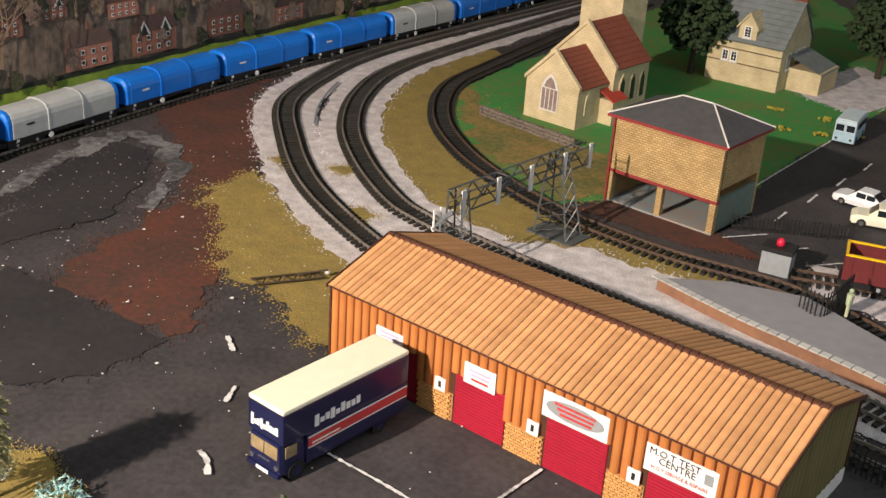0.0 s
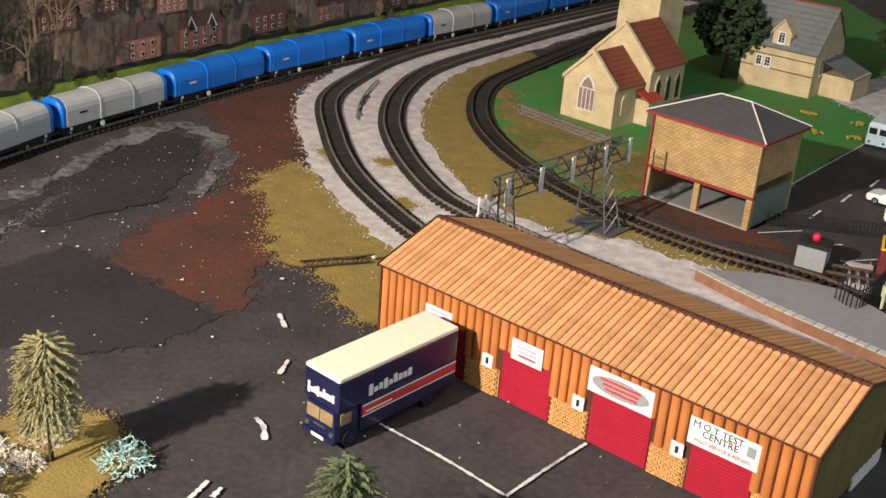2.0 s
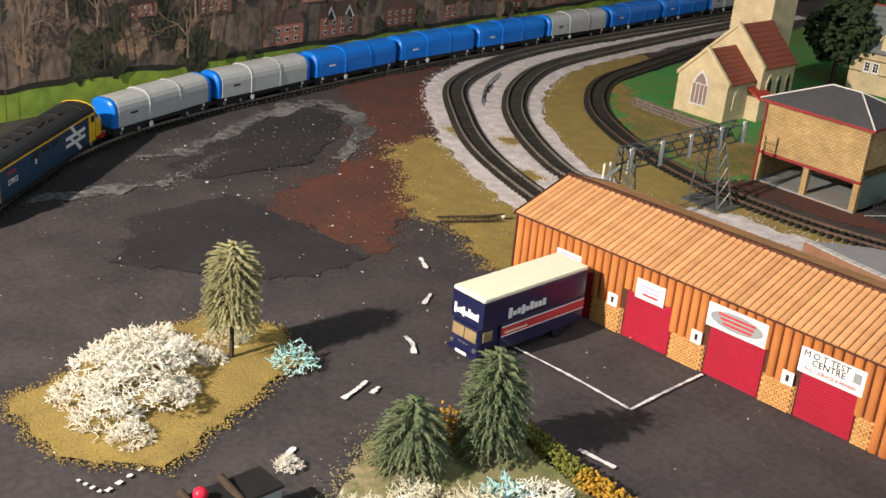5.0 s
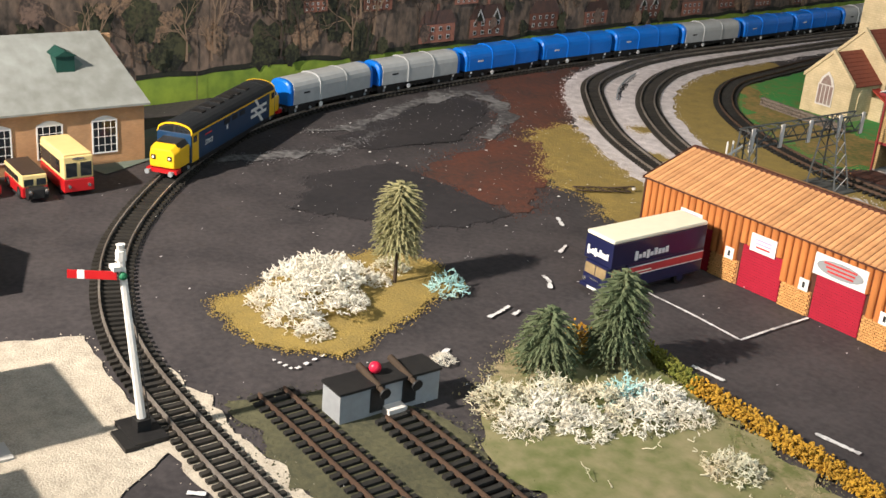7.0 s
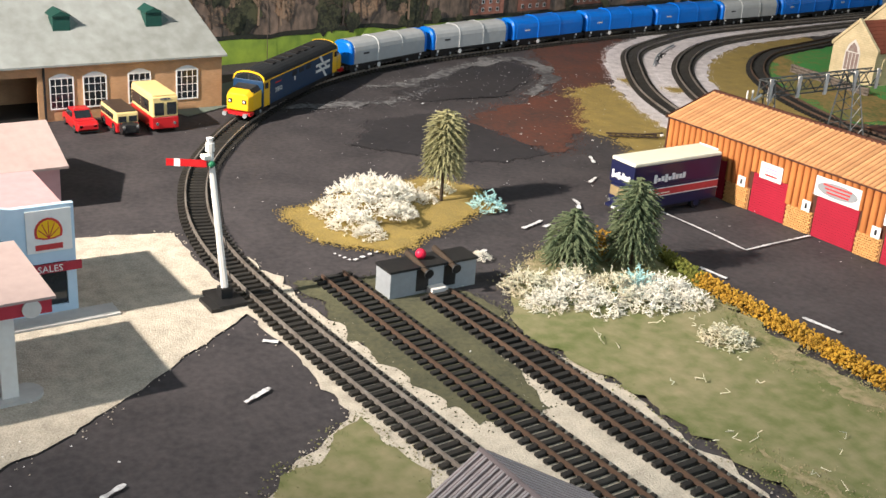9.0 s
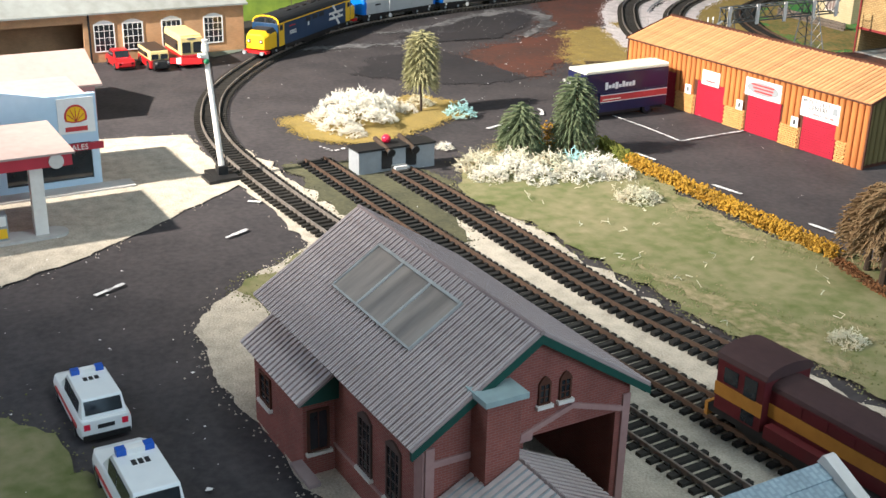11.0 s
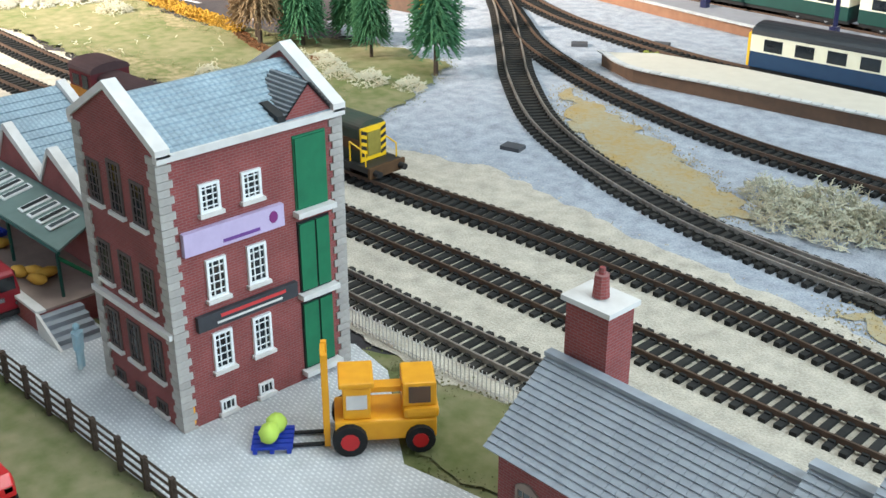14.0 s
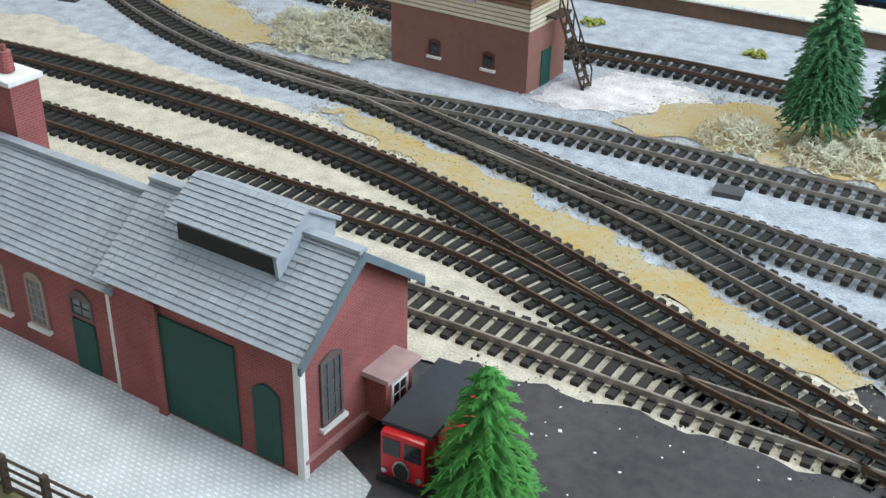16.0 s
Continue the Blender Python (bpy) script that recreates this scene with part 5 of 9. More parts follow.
def mill():
    cx, cy = 0.546, 0.002
    ob = thing("mill", pose(cx, cy, 0), "tall red brick mill with stone quoins and green loading doors", "mill")
    x0, x1, y0, y1, e = -0.032, 0.034, -0.043, 0.046, 0.126
    Mesh().box(x0, x1, y0, y1, 0, e).put("wall", RED_BRICK, ob)
    for y in (y0, y1 - 0.004):
        Mesh().prism([(x0, e), (x1, e), (x1, e + 0.003), (0.0, 0.1465), (x0, e + 0.003)], y, y + 0.004, lambda u, v, w: (u, w, v)).put("gable", RED_BRICK, ob)
        for s, xe in ((1, x1), (-1, x0)):
            Mesh().prism([(xe + s * 0.003, e + 0.0005), (xe + s * 0.003, e + 0.004), (0, 0.1500), (0, 0.1465)], y - 0.0012, y + 0.0052, lambda u, v, w: (u, w, v)).put("coping", COPING, ob)
    for s, xe in ((1, x1), (-1, x0)):
        for r in range(10):
            m = Mesh()
            p, q = r / 10, (r + 1.12) / 10 if r < 9 else 1
            a = (xe + s * 0.002 - (xe + s * 0.002) * p, e + 0.0005 + 0.0165 * p)
            b = (xe + s * 0.002 - (xe + s * 0.002) * q, e + 0.0005 + 0.0165 * q)
            m.add([(a[0], y0 + 0.004, a[1] + 0.0009), (a[0], y1 - 0.004, a[1] + 0.0009), (b[0], y1 - 0.004, b[1]), (b[0], y0 + 0.004, b[1]), (a[0], y0 + 0.004, a[1] - 0.0004), (a[0], y1 - 0.004, a[1] - 0.0004)], [(0, 1, 2, 3), (0, 4, 5, 1)])
            m.put("slate_course", SLATE, ob)
        Mesh().box(min(xe, xe + s * 0.003), max(xe, xe + s * 0.003), y0 - 0.001, y1 + 0.001, e - 0.0015, e + 0.0015).put("eaves_course", COPING, ob)
    # lucam gable over the loading doors
    fe, fs = east(x1), south(y0)
    Mesh().prism([(0.016, e), (0.042, e), (0.042, e + 0.001), (0.030, e + 0.0145), (0.016, e + 0.001)], x1 - 0.004, x1 + 0.0005).put("dormer_wall", RED_BRICK, ob)
    for s, ye in ((-1, 0.0165), (1, 0.043)):
        lo, hi = e + (0.0035 if s < 0 else 0), e + 0.0165
        for k in range(9):
            m = Mesh()
            p, q = k / 9, (k + 0.8) / 9
            ya, yb, za, zb = ye + (0.0295 - ye) * p, ye + (0.0295 - ye) * q, lo + (hi - lo) * p, lo + (hi - lo) * q
            m.add([(0.010, ya, za + 0.0009), (x1 + 0.002, ya, za + 0.0009), (x1 + 0.002, yb, zb), (0.010, yb, zb), (0.010, ya, za - 0.0004), (x1 + 0.002, ya, za - 0.0004)], [(0, 1, 2, 3), (0, 4, 5, 1)])
            m.put("louvre", LOUVRE, ob)
        Mesh().add([(0.010, ye + 0.0004, lo - 0.001), (x1 + 0.0015, ye + 0.0004, lo - 0.001), (x1 + 0.0015, 0.0295, hi - 0.0012), (0.010, 0.0295, hi - 0.0012)], [(0, 1, 2, 3)]).put("dormer_lining", BLACK, ob)
    Mesh().prism([(x1 - 0.013, e + 0.0065), (x1 + 0.0012, e + 0.0012), (x1 + 0.0012, e + 0.0042), (x1 - 0.011, e + 0.0078)], 0.0135, 0.0175, lambda u, v, w: (u, w, v)).put("dormer_gap", BLACK, ob)
    for v0, v1 in ((0.009, 0.041), (0.048, 0.080), (0.0875, 0.119)):
        loading = Mesh().box(0.0205, 0.0375, v0 - 0.001, v1 + 0.001, 0, 0.0007, fe).put("loading_opening", BLACK if v0 < 0.08 else GREEN_PAINT, ob)
        slab_door(loading, fe, 0.0210, 0.0290 if v0 < 0.08 else 0.0295, v0, v1, GREEN_PAINT, "loading_door", 0.0016)
        slab_door(loading, fe, 0.0302 if v0 < 0.08 else 0.0296, 0.0370, v0, v1, GREEN_PAINT, "loading_door", 0.0014)
        Mesh().box(0.0190, 0.0395, v0 - 0.0035, v0 - 0.001, 0, 0.0045, fe).put("ledge", COPING, ob)
    for u in (-0.026, -0.006):
        for v0, v1 in ((0.0260, 0.0440), (0.0600, 0.0780), (0.0985, 0.1110)):
            window(ob, fe, u, u + 0.0095, v0, v1, WHITE, (3, 5), 0.0014)
        window(ob, fe, u + 0.001, u + 0.0085, 0.0045, 0.0105, WHITE, (3, 1), 0.0012)
    for k, u in enumerate((-0.024, -0.006, 0.012)):
        for v0, v1 in ((0.0225, 0.0420), (0.0560, 0.0750), (0.0930, 0.1120 + (0.004 if k == 1 else 0))):
            window(ob, fs, u, u + 0.0105, v0, v1, SASH_DARK, (3, 5), 0.0008)
        window(ob, fs, u + 0.001, u + 0.0095, 0.0050, 0.0110, SASH_DARK, (3, 1), 0.0008)
    Mesh().box(x0, x1, 0.0475, 0.0500, 0, 0.0025, fs).put("string_course", COPING, ob)
    lilac = Mesh().box(-0.0360, 0.0125, 0.0830, 0.0930, 0.0004, 0.0030, fe).put("sign_board", LILAC, ob, "lilac fascia sign")
    Mesh().box(-0.018, 0.000, 0.0845, 0.0860, 0.003, 0.0032, fe).put("word_bar", mat("violet_ink", (0.16, 0.06, 0.25), None, 200, 0.6, 0), lilac)
    Mesh().prism([(0.007 + 0.0022 * math.cos(t), 0.0885 + 0.0028 * math.sin(t)) for t in [0.7 * k for k in range(9)]], x1 + 0.003, x1 + 0.0032, lambda u, v, w: (w, u, v)).put("emblem", mat("plum_ink", (0.20, 0.03, 0.16), None, 200, 0.6, 0), lilac)
    dark = Mesh().box(-0.0330, 0.0175, 0.0475, 0.0545, 0.0004, 0.0026, fe).put("sign_board", mat("sign_charcoal", (0.05, 0.05, 0.055), None, 200, 0.6), ob, "charcoal fascia sign")
    Mesh().box(-0.022, 0.011, 0.0515, 0.0530, 0.0026, 0.0028, fe).put("word_bar", RED_INK, dark)
    Mesh().box(-0.024, 0.009, 0.0490, 0.0500, 0.0026, 0.0028, fe).put("word_bar", COPING, dark)
    stone = {}
    for k in range(38):
        z = 0.0003 + 0.00332 * k
        long = 0.0062 if k % 2 else 0.0046
        for n, (x, y, sx, sy) in enumerate(((x1, y0, -1, 1), (x1, y1, -1, -1), (x0, y0, 1, 1))):
            key = (n, k % 2)
            if key not in stone:
                stone[key] = Mesh().box(min(-sx * 0.0008, sx * long), max(-sx * 0.0008, sx * long), min(-sy * 0.0008, sy * (0.0108 - long)), max(-sy * 0.0008, sy * (0.0108 - long)), 0, 0.0031).data("quoin", QUOIN)
            piece("quoin", stone[key], ob, pose(x, y, z))


mill()


def boiler_house():
    ob = thing("boiler_house", pose(0.82, 0.030, 0), "low red brick boiler house with grey tiled roofs and green doors", "workshop")
    # office range
    a0, a1, y0, y1 = -0.098, 0.005, -0.027, 0.030
    Mesh().prism([(y0, 0), (y1, 0), (y1, 0.0475), (0.0015, 0.0700), (y0, 0.0475)], a0, a1).put("office_wall", RED_BRICK, ob)
    tiled_roof(ob, a0 - 0.004, a1 + 0.004, (y0 - 0.0035, 0.0460), (0.0015, 0.0710), 15, GREY_TILE, 0.0009, name="office_roof")
    tiled_roof(ob, a0 - 0.004, a1 + 0.004, (y1 + 0.0035, 0.0455), (0.0015, 0.0710), 15, GREY_TILE, 0.0009, name="office_roof")
    Mesh().box(a0 - 0.004, a1 + 0.004, -0.0005, 0.0035, 0.0712, 0.0728).put("ridge_tile", GREY_TILE, ob)
    fs = south(y0)
    for k, u in enumerate((-0.089, -0.067, -0.044)):
        window(ob, fs, u, u + 0.0105, 0.0135, 0.0355, mat("sash_tan", (0.30, 0.22, 0.18), None, 200, 0.8), (3, 5), 0.0008, pane=PALE_GLASS, arch=0.0025)
    slab_door(ob, fs, -0.0185, -0.0065, 0.003, 0.0255, DARK_GREEN, "office_door", 0.0008)
    window(ob, fs, -0.0185, -0.0065, 0.027, 0.036, SASH_DARK, (2, 2), 0.0009, False, PALE_GLASS, 0.003)
    Mesh().box(0.0030, 0.0054, y0 - 0.0010, y0 + 0.002, 0, 0.046).put("corner_stone", COPING, ob)
    stack = Mesh().box(-0.0975, -0.0785, 0.005, 0.019, 0.055, 0.0935).put("chimney", RED_BRICK, ob)
    Mesh().box(-0.0990, -0.0770, 0.0035, 0.0205, 0.0935, 0.0955).put("chimney_cap", COPING, stack)
    Mesh().rod((-0.0880, 0.012, 0.096), (-0.0880, 0.012, 0.1045), 0.0032, 0.0026, 10).rod((-0.0880, 0.012, 0.1045), (-0.0880, 0.012, 0.1070), 0.0012, None, 6).put("chimney_pot", RED_BRICK, stack)
    # taller boiler room
    b0, b1, z0, z1 = 0.0055, 0.094, 0.0, 0.0
    y0 = -0.0285
    Mesh().prism([(y0, 0), (y1 + 0.002, 0), (y1 + 0.002, 0.0545), (0.0, 0.0775), (y0, 0.0545)], b0, b1).put("boiler_room_wall", RED_BRICK, ob)
    for s, ye in ((-1, y0 - 0.0035), (1, y1 + 0.0055)):
        tiled_roof(ob, b0 - 0.002, b1 + 0.005, (ye, 0.0525), (0.0, 0.0785), 16, GREY_TILE, 0.0009, name="boiler_room_roof")
    Mesh().box(b0 - 0.002, b1 + 0.005, -0.002, 0.002, 0.0788, 0.0803).put("ridge_tile", GREY_TILE, ob)
    for s in (1, -1):
        Mesh().prism([(s * 0.0345, 0.0505), (s * 0.0345, 0.0535), (0, 0.0795), (0, 0.0760)], b1 + 0.0045, b1 + 0.0060).put("barge_board", mat("slate_edge", (0.12, 0.15, 0.17), None, 150, 0.7), ob)
    fs, fe = south(y0), east(b1)
    slab_door(ob, fs, 0.0310, 0.0660, 0.004, 0.0455, DARK_GREEN, "sliding_door", 0.0010)
    Mesh().box(0.0275, 0.0310, 0.0, 0.050, 0, 0.0022, fs).put("door_pier", RED_BRICK, ob)
    slab_door(ob, fs, 0.0735, 0.0850, 0.004, 0.0325, DARK_GREEN, "side_door", 0.0010)
    Mesh().prism([(0.0735 + 0.0115 * k / 8, 0.0325 + 0.003 * math.sin(math.pi * k / 8)) for k in range(9)], 0, 0.0010, fs).put("door_arch", DARK_GREEN, ob)
    Mesh().box(b1 - 0.0022, b1 + 0.0008, y0 - 0.0008, y0 + 0.0018, 0, 0.053).put("corner_stone", COPING, ob)
    window(ob, fe, -0.019, -0.0075, 0.018, 0.044, SASH_DARK, (3, 5), 0.0010, pane=PALE_GLASS, arch=0.002)
    Mesh().box(y0, 0.030, 0.0085, 0.0100, 0, 0.0012, fe).put("string_course", mat("pink_stone", (0.42, 0.20, 0.19), None, 150, 0.8), ob)
    porch = Mesh().box(0.006, 0.022, 0.008, 0.026, 0, 0.0090, fe).put("porch", RED_BRICK, ob)
    Mesh().box(0.004, 0.024, 0.026, 0.0280, 0, 0.0115, fe).put("porch_roof", mat("pink_slab", (0.50, 0.32, 0.30), None, 150, 0.8), porch)
    window(porch, east(b1 + 0.009), 0.009, 0.019, 0.012, 0.023, COPING, (2, 2), 0.0006, False)
    # ventilator lantern on the roof
    Mesh().box(0.0290, 0.0735, -0.0140, 0.0140, 0.0670, 0.0778).put("vent_box", BLACK, ob)
    Mesh().prism([(-0.0145, 0.066), (0.0145, 0.066), (0.0158, 0.0772), (0, 0.0872), (-0.0158, 0.0772)], 0.0738, 0.0752).put("vent_end", GREY_TILE, ob)
    for s in (-1, 1):
        tiled_roof(ob, 0.0262, 0.0768, (s * 0.0168, 0.0772), (0, 0.0878), 8, GREY_TILE, 0.0009, name="vent_roof")


boiler_house()


def signal_box():
    ob = thing("signal_box", pose(0.748, 0.378, 0), "brick signal box with cream and brown clapboards and outside steps", "signal box")
    x0, x1, y0, y1 = -0.0505, 0.0505, -0.0250, 0.0230
    Mesh().box(x0, x1, y0, y1, 0, 0.0405).put("brick_base", mat("brown_brick", (0.21, 0.095, 0.07), (0.17, 0.075, 0.055), 200, 0.85), ob)
    Mesh().box(x0 + 0.001, x1 - 0.001, y0 + 0.001, y1 - 0.001, 0.0405, 0.066).put("upper_wall", WOOD, ob)
    cream, brown = mat("clapboard_cream", (0.60, 0.50, 0.36), None, 150, 0.7), mat("clapboard_brown", (0.24, 0.13, 0.07), None, 150, 0.7)
    for k in range(9):
        z = 0.0410 + 0.00275 * k
        Mesh().box(x0 - 0.0006, x1 + 0.0006, y0 - 0.0008, y0 + 0.001, z, z + 0.0021).put("clapboard", cream if k < 5 else brown, ob)
        Mesh().box(x1 - 0.001, x1 + 0.0008, y0 - 0.0006, y1, z, z + 0.0021).put("clapboard", cream if k < 5 else brown, ob)
    m = Mesh().prism([(y0 - 0.007, 0.0650), (y1 + 0.006, 0.0650), (y1 + 0.006, 0.0670), (0.0, 0.0840), (y0 - 0.007, 0.0670)], x0 - 0.004, x1 + 0.005)
    m.put("roof", mat("pale_roof", (0.55, 0.60, 0.60), (0.44, 0.48, 0.49), 120, 0.75), ob)
    fs = south(y0)
    for u in (-0.021, 0.019):
        window(ob, fs, u, u + 0.0085, 0.0120, 0.0215, DARK_TRIM, (1, 1), 0.0008, arch=0.0015)
    plate = Mesh().box(-0.013, 0.013, 0.0520, 0.0560, 0.0010, 0.0018, fs).put("name_board", LILAC, ob)
    Mesh().box(-0.009, 0.009, 0.0533, 0.0548, 0.0018, 0.0020, fs).put("word_bar", INK, plate)
    Mesh().box(x1, x1 + 0.0006, -0.008, 0.004, 0.0, 0.024).put("door", DARK_GREEN, ob)
    stair = Mesh()
    for s in (-0.005, 0.005):
        stair.rod((x1 + 0.006, 0.006 + s, 0.046), (x1 + 0.026, 0.006 + s, 0.0), 0.0008).rod((x1 + 0.006, 0.006 + s, 0.058), (x1 + 0.026, 0.006 + s, 0.012), 0.0006)
        for k in range(5):
            stair.rod((x1 + 0.006 + 0.005 * k, 0.006 + s, 0.046 - 0.0115 * k), (x1 + 0.006 + 0.005 * k, 0.006 + s, 0.058 - 0.0115 * k), 0.0005)
    stair = stair.put("staircase", WOOD, ob)
    for k in range(10):
        Mesh().box(x1 + 0.0055 + 0.002 * k, x1 + 0.0085 + 0.002 * k, 0.001, 0.011, 0.0445 - 0.0046 * k, 0.0451 - 0.0046 * k).put("tread", WOOD, stair)
    Mesh().box(x1, x1 + 0.008, -0.006, 0.014, 0.0450, 0.0462).put("landing", WOOD, ob)


signal_box()


def stone_shed():
    ob = thing("goods_shed", pose(-0.417, 0.98, 0), "yellow stone goods shed with open bays and a dark hipped roof", "shed")
    x0, x1, y0, y1 = -0.0575, 0.0575, -0.040, 0.040
    Mesh().box(x0, x1, y0, y0 + 0.004, 0.034, 0.086).put("front_wall", STONE_WALL, ob)
    for a, b in ((x0, x0 + 0.006), (-0.003, 0.003), (x1 - 0.006, x1)):
        Mesh().box(a, b, y0, y0 + 0.006, 0.003, 0.031).put("pier", STONE_WALL, ob)
    Mesh().box(x0 - 0.001, x1 + 0.001, y0 - 0.001, y0 + 0.004, 0.031, 0.034).put("lintel", TRIM_RED, ob)
    Mesh().box(x0, x1, y1 - 0.004, y1, 0, 0.086).put("back_wall", STONE_WALL, ob)
    Mesh().box(x0, x0 + 0.004, y0 + 0.006, y1 - 0.004, 0, 0.086).put("west_wall", STONE_WALL, ob)
    # dark green here paints the shade on the shed's east side
    Mesh().box(x1 - 0.004, x1, y0 + 0.006, y1 - 0.004, 0, 0.034).put("low_side_wall", mat("shaded_green_stone", (0.16, 0.20, 0.17), (0.12, 0.15, 0.12), 200, 0.85), ob)
    Mesh().box(x1 - 0.004, x1, y0 + 0.006, y1 - 0.004, 0.044, 0.086).put("east_wall", STONE_WALL, ob)
    Mesh().box(x0, x1, y0, y1, 0, 0.003).put("shed_floor", mat("teal_floor", (0.20, 0.28, 0.30), (0.30, 0.24, 0.20), 60, 0.8), ob)
    z, e = 0.0875, 0.005
    r = Mesh().add([(x0 - e, y0 - e, z), (x1 + e, y0 - e, z), (x1 + e, y1 + e, z), (x0 - e, y1 + e, z), (-0.012, 0, 0.108), (0.020, 0, 0.108)], [(0, 1, 5, 4), (1, 2, 5), (2, 3, 4, 5), (3, 0, 4), (3, 2, 1, 0)])
    r.put("roof", mat("dark_felt", (0.075, 0.072, 0.075), (0.05, 0.048, 0.05), 150, 0.8), ob)
    Mesh().box(x0 - e, x1 + e, y0 - e, y1 + e, 0.0845, 0.0873).put("fascia", TRIM_RED, ob)
    hip = Mesh()
    for a, b in (((x0 - e, y0 - e, z), (-0.012, 0, 0.108)), ((x1 + e, y0 - e, z), (0.020, 0, 0.108)), ((-0.012, 0, 0.108), (0.020, 0, 0.108)), ((x1 + e, y1 + e, z), (0.020, 0, 0.108))):
        hip.rod(a, b, 0.0009)
    hip.put("hip_tile", COPING, ob)
    Mesh().rod((x0 + 0.002, y0 - 0.002, 0), (x0 + 0.002, y0 - 0.002, 0.085), 0.0011).put("downpipe", TRIM_RED, ob)


stone_shed()


def church():
    ob = thing("church", pose(-0.65, 1.16, 0), "cream stone church with red tiled roofs and a square tower", "church")

    def hall(x0, x1, y0, y1, e, r, name):
        mx = (x0 + x1) / 2
        Mesh().prism([(x0, 0), (x1, 0), (x1, e), (mx, r), (x0, e)], y0, y1, lambda u, v, w: (u, w, v)).put(name + "_wall", PALE_STONE, ob)
        for s, xe in ((-1, x0), (1, x1)):
            m = Mesh()
            for k in range(9):
                p, q = k / 9, (k + 1.12) / 9 if k < 8 else 1
                a, b = xe + s * 0.003 + (mx - xe - s * 0.003) * p, xe + s * 0.003 + (mx - xe - s * 0.003) * q
                za, zb = e - 0.002 + (r + 0.002 - e) * p, e - 0.002 + (r + 0.002 - e) * q
                m.add([(a, y0 + 0.002, za + 0.0014), (a, y1, za + 0.0014), (b, y1, zb + 0.0006), (b, y0 + 0.002, zb + 0.0006), (a, y0 + 0.002, za), (a, y1, za)], [(0, 1, 2, 3), (0, 4, 5, 1)])
            m.put(name + "_roof", TILE_RED, ob)
            Mesh().prism([(xe + s * 0.002, e - 0.003), (xe + s * 0.002, e + 0.002), (mx, r + 0.004), (mx, r - 0.001)], y0 - 0.002, y0 + 0.003, lambda u, v, w: (u, w, v)).put("coping", PALE_STONE, ob)
    hall(-0.036, 0.036, -0.070, -0.012, 0.048, 0.083, "chancel")
    hall(-0.044, 0.044, -0.012, 0.062, 0.064, 0.108, "nave")
    t = Mesh().box(-0.060, -0.002, 0.062, 0.118, 0, 0.165).put("tower", PALE_STONE, ob)
    Mesh().box(-0.062, 0.0, 0.060, 0.120, 0.165, 0.170).put("parapet", PALE_STONE, t)
    f = south(-0.070)
    lead = Mesh().prism([(-0.014, 0.014), (0.010, 0.014), (0.010, 0.040), (0.006, 0.050), (-0.002, 0.058), (-0.010, 0.050), (-0.014, 0.040)], 0, 0.0012, f).put("window", COPING, ob)
    panes = Mesh()
    for k in range(4):
        panes.box(-0.0122 + 0.0056 * k, -0.0080 + 0.0056 * k, 0.016, 0.040, 0.0012, 0.0016, f)
    panes.prism([(-0.010, 0.0415), (0.006, 0.0415), (0.003, 0.049), (-0.002, 0.054), (-0.007, 0.049)], 0.0012, 0.0016, f)
    panes.put("stained_glass", mat("stained_glass", (0.20, 0.11, 0.10), (0.30, 0.26, 0.22), 500, 0.3, 0), lead)
    for u in (0.000, 0.022, 0.043):
        w = Mesh().prism([(u, 0.020), (u + 0.012, 0.020), (u + 0.012, 0.045), (u + 0.006, 0.055), (u, 0.045)], 0.044, 0.0452).put("window", PALE_STONE, ob)
        Mesh().prism([(u + 0.002, 0.022), (u + 0.010, 0.022), (u + 0.010, 0.044), (u + 0.006, 0.052), (u + 0.002, 0.044)], 0.0452, 0.0456).put("pane", GLASS, w)
    w = Mesh().prism([(-0.055, 0.015), (-0.044, 0.015), (-0.044, 0.033), (-0.0495, 0.042), (-0.055, 0.033)], 0.036, 0.0372).put("window", PALE_STONE, ob)
    porch = Mesh().box(0.036, 0.054, -0.024, 0.000, 0, 0.030).put("porch", PALE_STONE, ob)
    Mesh().add([(0.034, -0.027, 0.042), (0.057, -0.027, 0.030), (0.057, 0.003, 0.030), (0.034, 0.003, 0.042), (0.034, -0.027, 0.040), (0.057, -0.027, 0.028)], [(0, 1, 2, 3), (0, 4, 5, 1)]).put("porch_roof", mat("bright_tile", (0.42, 0.05, 0.03), None, 200, 0.8), porch)


church()


